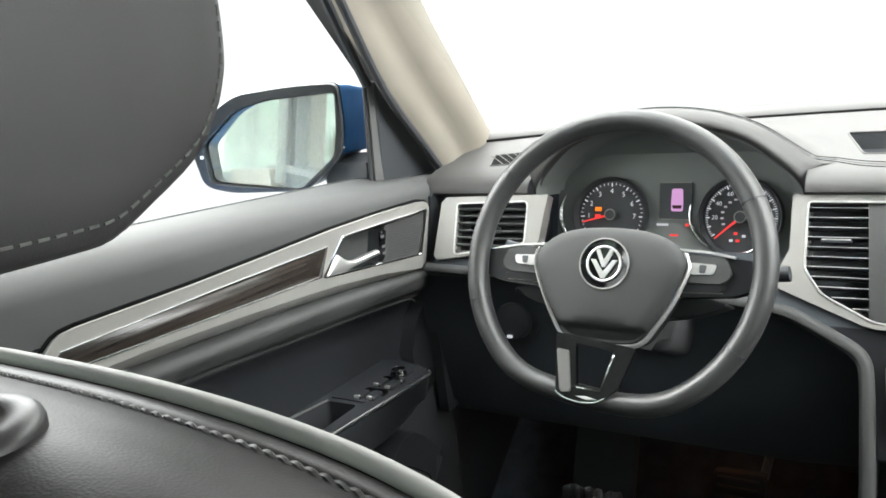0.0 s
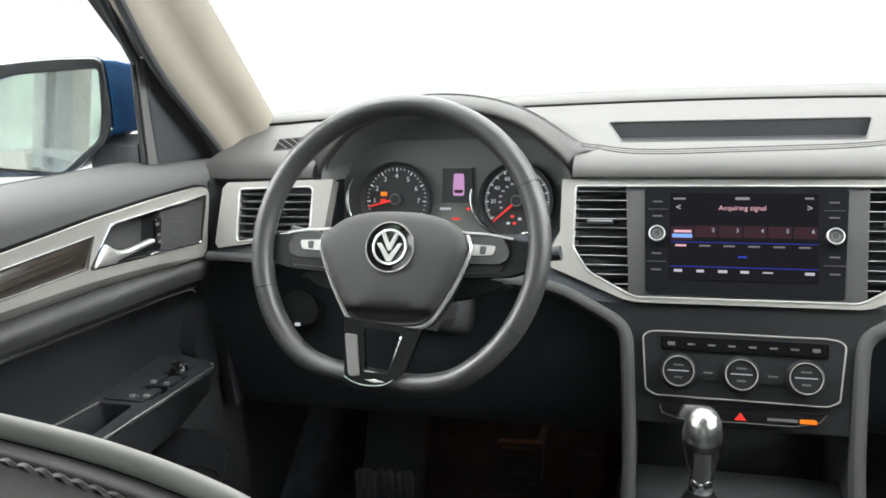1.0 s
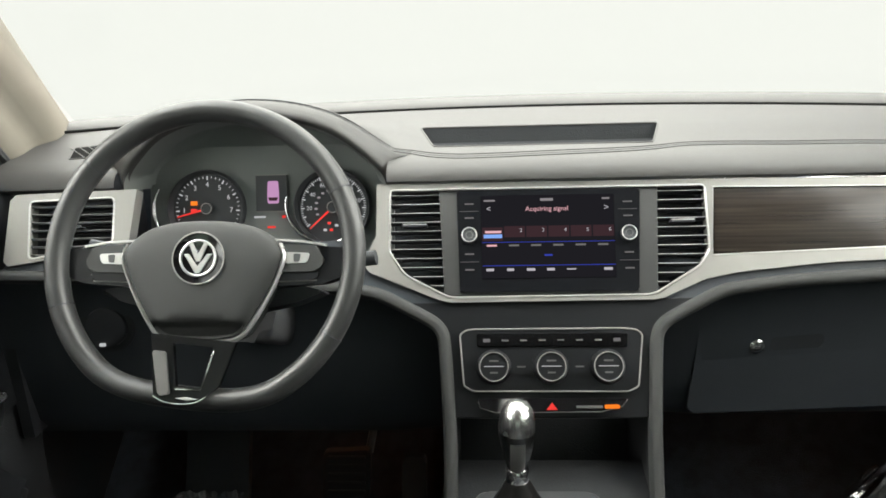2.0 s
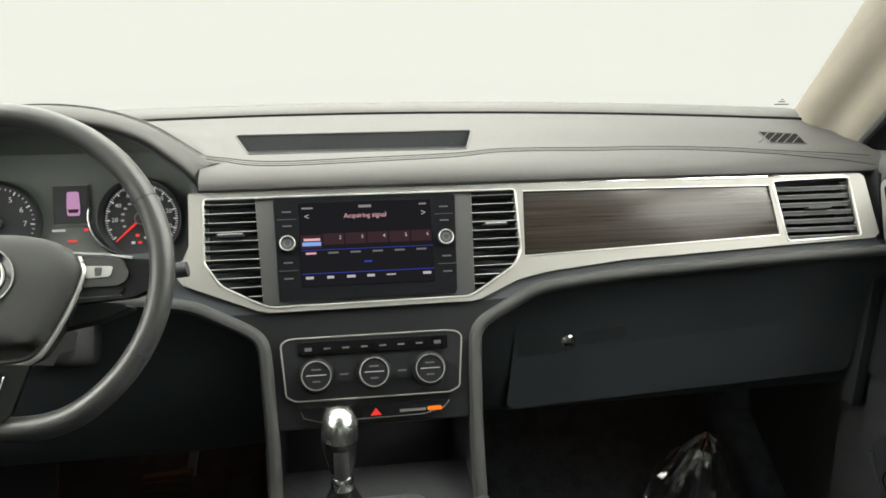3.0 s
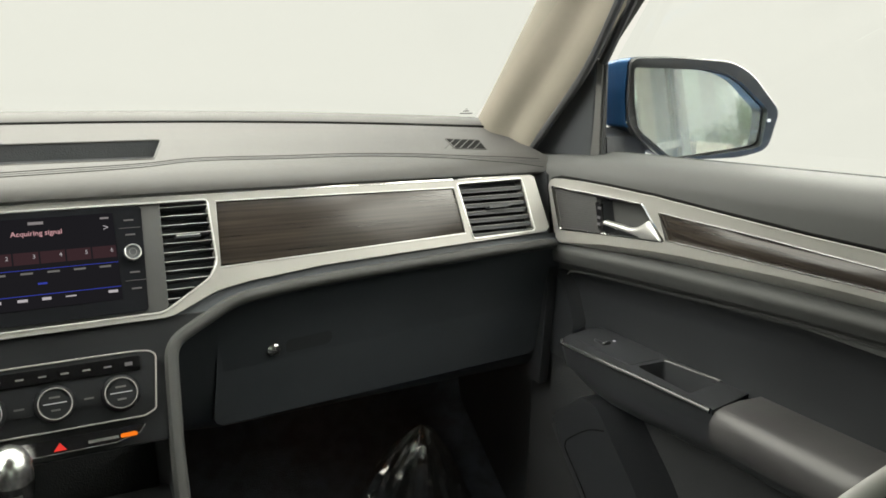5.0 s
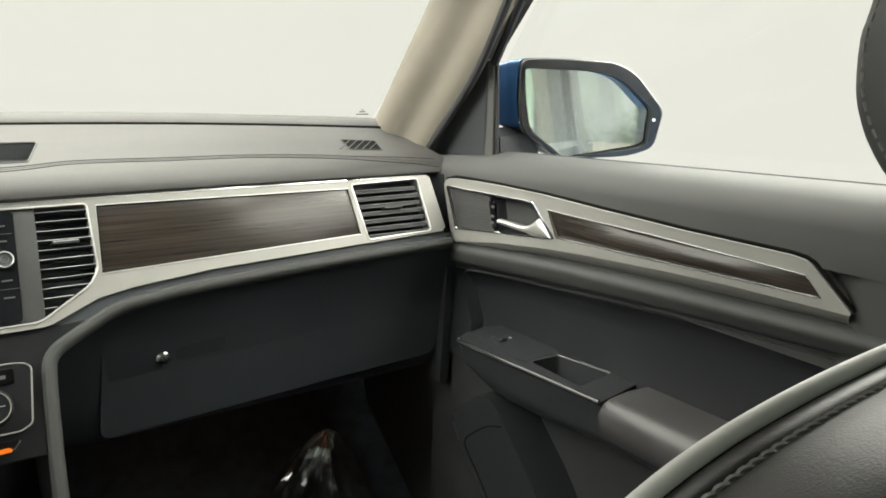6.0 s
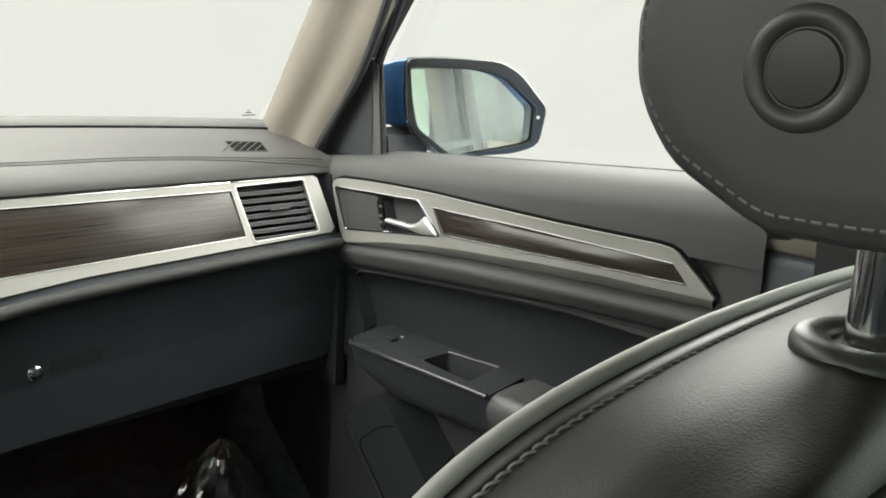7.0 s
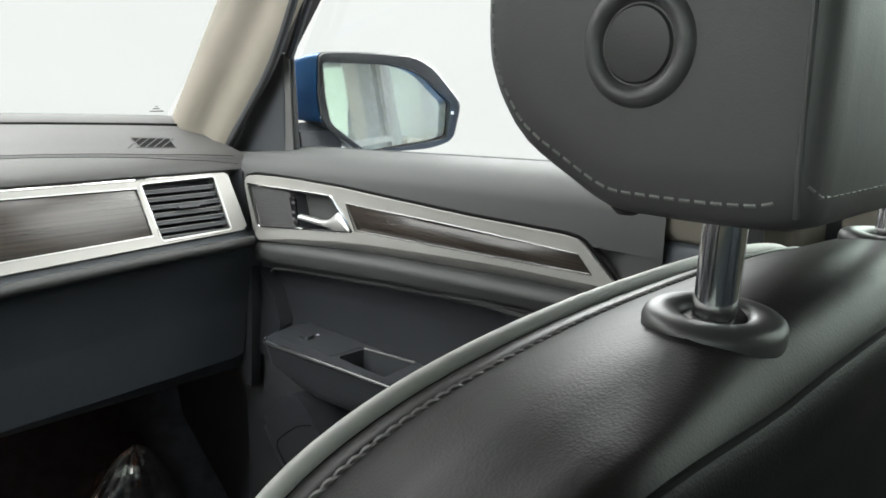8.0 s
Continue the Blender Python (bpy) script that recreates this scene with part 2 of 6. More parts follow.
def prism(poly, w0, w1, fn=ident, bevel=0.0, segs=2, bm=None):
    """A polygon raised from w0 to w1, with its front edges rounded."""
    own = bmesh.new()
    a = [own.verts.new((u, v, w0)) for u, v in poly]
    b = [own.verts.new((u, v, w1)) for u, v in poly]
    top = own.faces.new(b)
    own.faces.new(list(reversed(a)))
    for i in range(len(poly)):
        j = (i + 1) % len(poly)
        own.faces.new((a[i], a[j], b[j], b[i]))
    if bevel > 0:
        bmesh.ops.bevel(own, geom=list(top.edges), offset=bevel, segments=segs, affect="EDGES", profile=0.5)
    for v in own.verts:
        v.co = fn(*v.co)
    return merged(bm, own)


def merged(bm, own):
    if bm is None:
        return own
    tmp = bpy.data.meshes.new("tmp")
    own.to_mesh(tmp)
    own.free()
    bm.from_mesh(tmp)
    bpy.data.meshes.remove(tmp)
    return bm


def plate(outer, holes, w0, w1, fn=ident):
    """A plate with holes through it."""
    bm = bmesh.new()
    loops = [outer] + list(holes)
    edges = []
    rings = []
    for lp in loops:
        vs = [bm.verts.new((u, v, w1)) for u, v in lp]
        rings.append(vs)
        for i in range(len(vs)):
            edges.append(bm.edges.new((vs[i], vs[(i + 1) % len(vs)])))
    bmesh.ops.triangle_fill(bm, use_beauty=True, use_dissolve=False, edges=edges, normal=(0, 0, 1))
    for vs in rings:
        low = [bm.verts.new((v.co.x, v.co.y, w0)) for v in vs]
        for i in range(len(vs)):
            j = (i + 1) % len(vs)
            bm.faces.new((vs[i], vs[j], low[j], low[i]))
    for v in bm.verts:
        v.co = fn(*v.co)
    return bm


def sweep(pts, section, closed=False, bm=None, hint=(0, 0, 1), scale=None):
    """A section of (a, b) points carried along a line."""
    bm = bm or bmesh.new()
    pts = [Vector(p) for p in pts]
    n, rings, up = len(pts), [], Vector(hint)
    for i, p in enumerate(pts):
        q0 = pts[i - 1] if (i > 0 or closed) else p
        q1 = pts[(i + 1) % n] if (i < n - 1 or closed) else p
        d = (q1 - q0).normalized()
        side = d.cross(up)
        if side.length < 1e-4:
            side = d.cross(Vector((0.3, 1, 0.2)))
        side.normalize()
        nrm = side.cross(d).normalized()
        s = scale[i] if scale else 1.0
        rings.append([bm.verts.new(p + side * a * s + nrm * b * s) for a, b in section])
    k = len(section)
    for i in range(n if closed else n - 1):
        r0, r1 = rings[i], rings[(i + 1) % n]
        for j in range(k):
            bm.faces.new((r0[j], r0[(j + 1) % k], r1[(j + 1) % k], r1[j]))
    if not closed:
        bm.faces.new(rings[0])
        bm.faces.new(list(reversed(rings[-1])))
    return bm


def circle(rx, ry=None, n=10):
    ry = ry or rx
    return [(rx * math.cos(2 * math.pi * i / n), ry * math.sin(2 * math.pi * i / n)) for i in range(n)]


def tube(pts, r, closed=False, n=8, bm=None, hint=(0, 0, 1)):
    return sweep(pts, circle(r, n=n), closed, bm, hint)


def curve(pts, n=6, closed=False):
    """A smooth line through the points."""
    p = [Vector(q) for q in pts]
    out, k = [], len(p)
    for i in range(k if closed else k - 1):
        a = p[i - 1] if (i > 0 or closed) else p[i]
        b, c = p[i], p[(i + 1) % k]
        d = p[(i + 2) % k] if (i + 2 < k or closed) else c
        for j in range(n):
            t = j / n
            out.append(0.5 * ((2 * b) + (c - a) * t + (2 * a - 5 * b + 4 * c - d) * t * t + (3 * b - a - 3 * c + d) * t ** 3))
    if not closed:
        out.append(p[-1])
    return out


def grid(rows, bm=None, closed=False, skip=None):
    """A sheet through rows of points."""
    bm = bm or bmesh.new()
    vs = [[bm.verts.new(p) for p in row] for row in rows]
    for i in range(len(vs) - 1):
        m = len(vs[i])
        for j in range(m if closed else m - 1):
            if skip and skip(i, j):
                continue
            bm.faces.new((vs[i][j], vs[i][(j + 1) % m], vs[i + 1][(j + 1) % m], vs[i + 1][j]))
    return bm


def lathe(profile, fn=ident, n=24, bm=None, cu=0.0, cv=0.0):
    """A profile of (radius, height) turned about an axis; fn places it."""
    own = bmesh.new()
    rings = []
    for r, h in profile:
        if r < 1e-6:
            rings.append([own.verts.new(fn(cu, cv, h))])
        else:
            rings.append([own.verts.new(fn(cu + r * math.cos(2 * math.pi * i / n), cv + r * math.sin(2 * math.pi * i / n), h)) for i in range(n)])
    for a, b in zip(rings, rings[1:]):
        for i in range(n):
            j = (i + 1) % n
            if len(a) == 1 and len(b) == 1:
                continue
            if len(a) == 1:
                own.faces.new((a[0], b[j], b[i]))
            elif len(b) == 1:
                own.faces.new((a[i], a[j], b[0]))
            else:
                own.faces.new((a[i], a[j], b[j], b[i]))
    return merged(bm, own)


def block(x0, x1, y0, y1, z0, z1, bevel=0.0, segs=2, fn=ident, bm=None):
    own = bmesh.new()
    bmesh.ops.create_cube(own, size=1)
    for v in own.verts:
        v.co = ((x0 + x1) / 2 + v.co.x * (x1 - x0), (y0 + y1) / 2 + v.co.y * (y1 - y0), (z0 + z1) / 2 + v.co.z * (z1 - z0))
    if bevel > 0:
        bmesh.ops.bevel(own, geom=list(own.edges), offset=bevel, segments=segs, affect="EDGES", profile=0.5)
    for v in own.verts:
        v.co = fn(*v.co)
    return merged(bm, own)


def stitches(line, length=0.005, gap=0.003, r=0.0007, lift=None, n=5):
    """Short threads along a line."""
    bm = bmesh.new()
    pts = [Vector(p) for p in line]
    walk_s, acc = [0.0], 0.0
    for a, b in zip(pts, pts[1:]):
        acc += (b - a).length
        walk_s.append(acc)

    def at(s):
        for i in range(len(pts) - 1):
            if walk_s[i + 1] >= s:
                f = (s - walk_s[i]) / max(1e-9, walk_s[i + 1] - walk_s[i])
                return pts[i].lerp(pts[i + 1], f)
        return pts[-1]
    s = 0.0
    while s + length < acc:
        sweep([at(s), at(s + length * 0.5), at(s + length)], circle(r, n=n), bm=bm)
        s += length + gap
    return bm


def lettering(text, size, fn, u, v, w=0.0, align="CENTER", bm=None, lean=0.0):
    """Built-in font, laid flat at (u, v)."""
    c = bpy.data.curves.new("lettering", "FONT")
    c.body, c.size, c.align_x, c.align_y = text, size, align, "CENTER"
    c.resolution_u = 2
    tmp = bpy.data.objects.new("lettering", c)
    me = bpy.data.meshes.new_from_object(tmp)
    own = bmesh.new()
    own.from_mesh(me)
    bpy.data.objects.remove(tmp)
    bpy.data.meshes.remove(me)
    bpy.data.curves.remove(c)
    for q in own.verts:
        q.co = fn(u + q.co.x, v + q.co.y, w)
    return merged(bm, own)


def bar(u0, u1, v, h, fn, w, bm=None):
    return prism([(u0, v - h / 2), (u1, v - h / 2), (u1, v + h / 2), (u0, v + h / 2)], w - 0.0002, w, fn, bm=bm)


# frames of the dashboard, the steering wheel, the gauges and the doors
SF, CF = math.sin(radians(24.2)), math.cos(radians(24.2))


def on_dash(u, v, w=0.0):
    return Vector((u, 1.10 + SF * v - CF * w, 0.805 + CF * v + SF * w))


SW, CW = math.sin(radians(23.7)), math.cos(radians(23.7))
TW = radians(-6.5)


def on_wheel(a, b, c=0.0):
    a, b = a * math.cos(TW) - b * math.sin(TW), a * math.sin(TW) + b * math.cos(TW)
    return Vector((-0.399 + a, 0.905 + SW * b - CW * c, 0.775 + CW * b + SW * c))


TH = radians(6.0)


def on_hub(a, b, c=0.0):
    """The hub sits nearly upright within the rim."""
    return on_wheel(a * math.cos(TH) - b * math.sin(TH), a * math.sin(TH) + b * math.cos(TH), c)


SG, CG = math.sin(radians(14)), math.cos(radians(14))


def on_gauge(u, v, w=0.0):
    return Vector((-0.394 + u, 1.172 + SG * v - CG * w, 0.782 + CG * v + SG * w))


def on_door(side):
    return lambda y, z, w=0.0: Vector((side * (0.775 - w), y, z))


def face_in(ob):
    """Turns a pane towards the cabin and lets daylight through."""
    q = ob.data.polygons[0]
    if (Vector((0, 0.3, 1.05)) - q.center).dot(q.normal) < 0:
        ob.data.flip_normals()
    ob.visible_shadow = False
    return ob


# ---- the booth round the car ----
def booth():
    # a white cyclorama, open behind the car; its paint is made to glow
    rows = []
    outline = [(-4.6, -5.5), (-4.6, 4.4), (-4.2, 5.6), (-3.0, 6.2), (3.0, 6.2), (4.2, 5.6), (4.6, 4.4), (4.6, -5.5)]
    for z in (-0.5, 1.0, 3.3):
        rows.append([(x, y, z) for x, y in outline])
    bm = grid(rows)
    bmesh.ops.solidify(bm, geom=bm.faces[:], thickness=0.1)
    part("backdrop", bm, M_WALL, None, "plain white booth wall round the car, made to glow", kind="structure", category="backdrop")
    part("ceiling", block(1.6, 4.6, 1.0, 6.2, 3.34, 3.41), M_PAINT, None, "white painted booth ceiling", kind="structure", category="ceiling")
    # unseen ceiling, made to glow so that it lights the dashboard
    part("ceiling", block(-4.6, 1.59, 1.0, 6.2, 3.32, 3.4), M_CEIL, None, "unseen glowing white ceiling over the bonnet, added for light", kind="structure", category="ceiling")
    part("ceiling", block(-4.6, 4.6, -5.5, 0.99, 3.38, 3.44), M_PAINT, None, "white painted booth ceiling", kind="structure", category="ceiling")
    # added fill panels out of view above the side windows
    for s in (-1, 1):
        part("ceiling_fill_panel", block(s * 1.3, s * 4.4, -0.3, 0.98, 3.30, 3.36, 0.02), M_CEIL_LEFT if s < 0 else M_CEIL_RIGHT, None, "unseen bright ceiling panel beside the car, added for light", kind="structure", category="light panel")
    # unseen panel added for the pale reflection in the dashboard's wood
    part("ceiling_fill_panel", block(1.3, 4.4, -3.4, -0.34, 3.30, 3.36, 0.02), M_CEIL_REAR, None, "unseen bright ceiling panel beside the car, added for light", kind="structure", category="light panel")
    # made-up fill panels, placed where no window shows them
    for s in (-1, 1):
        part("wall_fill_panel", block(s * 4.42, s * 4.5, -5.2, -0.7, 1.2, 3.0, 0.02), M_BANK_REAR, None, "added glowing fill panel on the booth wall behind the doors", kind="structure", category="light bank")
        part("wall_fill_panel", block(s * 4.42, s * 4.5, -0.6, 4.2, 1.75, 3.2, 0.02), M_BANK if s < 0 else M_BANK_RIGHT, None, "added glowing fill panel high on the booth wall, out of view", kind="structure", category="light bank")
    # rear wall beside an open gateway
    part("rear_wall", block(-4.6, -0.50, -5.6, -5.5, -0.5, 3.3), M_REAR, None, "grey-green painted booth wall behind the car", kind="structure", category="backdrop")
    g = bmesh.new()
    bmesh.ops.create_grid(g, x_segments=24, y_segments=24, size=200)
    for v in g.verts:
        v.co.z = -0.52
    part("ground", g, M_GRASS, None, "open grassy ground beyond the booth", kind="structure", category="ground")
    part("sky_backdrop", block(-150, 150, -141, -140, -0.5, 70), M_OVERCAST, None, "bright overcast sky behind the far trees", kind="structure", category="backdrop")
    part("booth_floor", block(-4.6, 4.6, -5.5, 6.2, -0.52, -0.50), M_CONCRETE, None, "pale smooth concrete booth floor", kind="structure", category="floor")


booth()


def tree(x, y, h, seed):
    rnd = random.Random(seed)
    t = thing("tree", (x, y, -0.52), "leafy green tree standing on the grass behind the booth", "tree", "trees behind the booth")
    trunk = sweep([(x, y, -0.55), (x + 0.1, y, h * 0.3), (x - 0.05, y + 0.1, h * 0.6)], circle(0.16, n=8), scale=[1, 0.8, 0.45])
    for i in range(6):
        a = rnd.uniform(0, 6.28)
        z0 = h * rnd.uniform(0.25, 0.5)
        sweep([(x, y, z0), (x + math.cos(a) * 0.7, y + math.sin(a) * 0.7, z0 + 0.7), (x + math.cos(a) * 1.2, y + math.sin(a) * 1.2, z0 + 1.5)],
              circle(0.06, n=5), bm=trunk, scale=[1, 0.7, 0.3])
    part("trunk", trunk, M_BARK, t)
    vs, fs = [], []
    for i in range(2600):
        c = Vector((rnd.gauss(0, h * 0.17), rnd.gauss(0, h * 0.17), h * 0.6 + rnd.gauss(0, h * 0.17)))
        a, b = Vector((rnd.gauss(0, 1), rnd.gauss(0, 1), rnd.gauss(0, 1))).normalized(), Vector((rnd.gauss(0, 1), rnd.gauss(0, 1), rnd.gauss(0, 1))).normalized()
        a, b = a * 0.17, b * 0.11
        c += Vector((x, y, 0))
        k = len(vs)
        vs += [c - a, c - b * 0.8, c + a, c + b]
        fs.append((k, k + 1, k + 2, k + 3))
    me = bpy.data.meshes.new("crown")
    me.from_pydata(vs, [], fs)
    me.materials.append(M_LEAF)
    ob = new("crown", me)
    ob.parent, ob.matrix_parent_inverse = t, Matrix.Translation(-t.location)
    ob["kind"] = "stuff"


for i, (tx, ty, th) in enumerate([(-17, -47, 4.2), (-13, -49, 4.4), (-9.3, -50, 2.6), (-6.3, -48, 4.2), (-3, -49, 4.5), (1, -50, 4.5), (4.5, -49, 4.4), (7.2, -48, 4.6), (11, -50, 2.8), (14.5, -48, 4.5)]):
    tree(tx * 1.6, ty * 1.6, th * 1.55, i + 3)


# ---- car shell ----
def car_shell():
    car = thing("car_body", (0, -0.4, -0.5), "blue sport utility car body with dark cabin and beige headliner", "car body", kind="structure")
    # cabin floor with toe boards and tunnel
    rows = []
    for y, z in ((-1.9, 0.02), (0.6, 0.02), (1.15, 0.03), (1.32, 0.08), (1.52, 0.22), (1.6, 0.5), (1.62, 0.86)):
        rows.append([(x, y, z + dz) for x, dz in ((-0.885, 0.0), (-0.2, 0.0), (-0.15, 0.22 if y < 1.4 else 0.0), (0.15, 0.22 if y < 1.4 else 0.0), (0.2, 0.0), (0.885, 0.0))])
    part("floor_carpet", grid(rows), M_CARPET, car, "black carpet over the tunnel")
    # headliner and roof
    def roof(z, grow):
        r = []
        for y in (0.62, 0.3, -0.5, -1.3, -1.95):
            r.append([(x * (1 + grow), y, z - 0.05 * (x / 0.6) ** 2 - 0.02 * ((y + 0.4) / 1.2) ** 2) for x in (-0.62, -0.4, 0, 0.4, 0.62)])
        return r
    part("headliner", grid(roof(1.44, 0.02)), M_BEIGE, car, "beige woven headliner")
    part("roof", grid(roof(1.50, 0.08)), M_BLUE, car)
    for s in (-1, 1):
        # outer body side below the windows and the rails above them
        sec = []
        for y, zt, w in ((2.99, 0.30, 0.93), (2.9, 0.47, 0.95), (2.65, 0.66, 0.975), (2.1, 0.752, 0.99), (1.75, 0.79, 0.99), (1.2, 0.815, 0.99), (0.2, 0.835, 0.99), (-0.9, 0.835, 0.99), (-2.1, 0.84, 0.98), (-2.32, 0.82, 0.95)):
            sec.append([(s * min(0.895, w - 0.04), y, zt), (s * (w - 0.05), y, zt - 0.025), (s * (w - 0.015), y, min(zt - 0.1, 0.68)), (s * w, y, min(zt - 0.15, 0.55)), (s * (w - 0.025), y, min(zt - 0.2, 0.2)), (s * (w - 0.06), y, -0.2)])
        part("body_side", grid(sec), M_BLUE, car)
        for wy in (2.25, -1.3):
            tyre = lathe([(0.23, 0.0), (0.25, 0.012), (0.36, 0.01), (0.375, -0.02), (0.38, -0.11), (0.375, -0.20), (0.25, -0.22), (0.0, -0.22)], lambda a, b, c: Vector((s * (1.0 + c), wy + a, -0.12 + b)), 32)
            wheel = part("wheel", tyre, M_RUBBER, car, "black tyre on a silver rim")
            part("rim", lathe([(0.235, -0.03), (0.235, 0.004), (0.20, 0.006), (0.17, -0.03), (0.06, -0.02), (0.05, 0.0), (0.0, 0.0)], lambda a, b, c: Vector((s * (1.0 + c), wy + a, -0.12 + b)), 30), M_SILVER, wheel)
        inner = [[(s * (0.855 if z < 0.85 else 0.87), y, z if y < 0.3 or z < 0.85 else 0.83) for z in (0.02, 0.45, 0.83, 0.895)] for y in (1.62, 1.0, 0.2, -0.9, -1.95)]
        part("side_lining", grid(inner), M_DARK, car)
        part("roof_rail", sweep([(s * 0.745, 0.70, 1.33), (s * 0.70, 0.5, 1.40), (s * 0.68, -0.4, 1.42), (s * 0.69, -1.6, 1.38), (s * 0.74, -2.0, 1.25)],
                                circle(0.045, 0.04), hint=(s, 0, 0.3)), M_BEIGE, car)
        # centre pillar: beige cap over a grey lower cover
        pil = prism([(0.36, 0.826), (0.30, 1.4), (0.20, 1.4), (0.22, 0.826)], -0.07, 0.0, lambda y, z, w: Vector((s * (0.79 - (z - 0.8) * 0.17 - w * 1.0), y, z)), 0.012, 3)
        part("centre_pillar_trim", pil, M_BEIGE, car, "beige woven centre pillar cover")
        part("pillar_outer_cover", prism([(0.36, 0.85), (0.30, 1.38), (0.18, 1.38), (0.20, 0.85)], 0.0, 0.012, lambda y, z, w: Vector((s * (0.868 - (z - 0.86) * 0.17 + w), y, z)), 0.003), M_POST, car, "black outer pillar cover")
        part("pillar_seal", prism([(0.376, 0.85), (0.316, 1.38), (0.303, 1.38), (0.363, 0.85)], 0.040, 0.075, lambda y, z, w: Vector((s * (0.794 - (z - 0.8) * 0.17 + w), y, z)), 0.003), M_RUBBER, car)
        low = prism([(0.385, 0.30), (0.355, 0.828), (0.21, 0.828), (0.20, 0.30)], -0.06, 0.006, lambda y, z, w: Vector((s * (0.79 - w), y, z)), 0.012, 3)
        part("centre_pillar_base", low, M_DARK, car, "dark grey plastic centre pillar base")
        part("rear_door_ledge", prism(rounded([(0.19, 0.70), (0.19, 0.888), (-0.92, 0.90), (-0.92, 0.70)], 0.01), -0.09, 0.0, lambda y, z, w: Vector((s * (0.80 - w), y, z)), 0.012), M_BEIGE, car, "beige rear door ledge")
        part("rear_pillar", prism([(-0.95, 0.85), (-1.0, 1.4), (-1.12, 1.4), (-1.1, 0.85)], -0.05, 0.0, lambda y, z, w: Vector((s * (0.80 - (z - 0.8) * 0.17 - w), y, z)), 0.01), M_BLACK, car)
        drop = 0.07 if s < 0 else 0.035
        skin = [[(s * x, y, z - drop) for x, z in ((0.880, 0.857), (0.893, 0.856), (0.906, 0.846), (0.922, 0.80), (0.930, 0.68), (0.928, 0.30), (0.905, 0.05), (0.880, 0.0))] for y in (-1.95, -1.2, -0.4, 0.21, 0.215)]
        part("rear_door_skin", grid(skin), M_BLUE, car, "blue painted rear door skin", smooth=60)
        skin = [[(q[0], y, q[2]) for q in skin[0]] for y in (0.22, 0.225, 0.6, 0.93)]
        part("front_door_skin", grid(skin), M_BLUE, car, "blue painted front door skin", smooth=60)
        face_in(part("rear_side_glass", grid([[(s * 0.855, y, 0.87), (s * 0.76, y, 1.38)] for y in (0.2, -0.9, -1.9)]), M_TINT, car))
    # tail with its window opening
    part("tail_panel", block(-0.86, 0.86, -2.05, -1.95, 0.0, 0.9, 0.02), M_DARK, car)
    part("tail_gate", grid([[(x, -2.33 - (0.03 if abs(x) < 0.8 else 0), -0.2), (x, -2.36 + 0.04 * abs(x), 0.5), (x, -2.31, 0.82), (x * 0.93, -2.06, 0.905)] for x in (-0.935, -0.8, -0.4, 0.0, 0.4, 0.8, 0.935)]), M_BLUE, car)
    face_in(part("tail_glass", grid([[(-0.8, -1.97, 0.89), (-0.7, -1.93, 1.36)], [(0.8, -1.97, 0.89), (0.7, -1.93, 1.36)]]), M_TINT, car, "tinted tail window"))
    part("tail_header", block(-0.76, 0.76, -2.0, -1.9, 1.33, 1.46, 0.02), M_BEIGE, car)
    # nose: scuttle, wings and bonnet in front of the windscreen
    bon = [[(x, y, z - 0.06 * abs(x) ** 2) for x in (-0.93, -0.6, 0, 0.6, 0.93)] for y, z in ((1.66, 0.84), (2.1, 0.80), (2.7, 0.70), (2.95, 0.45), (3.0, -0.2))]
    part("bonnet", grid(bon), M_BLUE, car)
    # windscreen and its header
    ws = [[(x, 1.58 - 0.2 * (x / 0.75) ** 2, 0.86), (x * 0.93, 1.05 - 0.15 * (x / 0.75) ** 2, 1.18), (x * 0.85, 0.62 - 0.1 * (x / 0.75) ** 2, 1.42)] for x in (-0.76, -0.4, 0, 0.4, 0.76)]
    face_in(part("windscreen", grid(ws), M_GLASS, car, "clear glass windscreen"))
    for z0, z1, x0, x1 in ((0.9000, 0.9018, 0.731, 0.757), (0.9045, 0.9063, 0.738, 0.750), (0.9085, 0.9098, 0.742, 0.747)):
        part("glass_mark", block(x0, x1, 1.338, 1.339, z0, z1), M_GREY, car, smooth=0)
    part("header_rail", sweep([(-0.68, 0.55, 1.38), (-0.3, 0.62, 1.44), (0.3, 0.62, 1.44), (0.68, 0.55, 1.38)], circle(0.05, 0.03)), M_BEIGE, car)


car_shell()


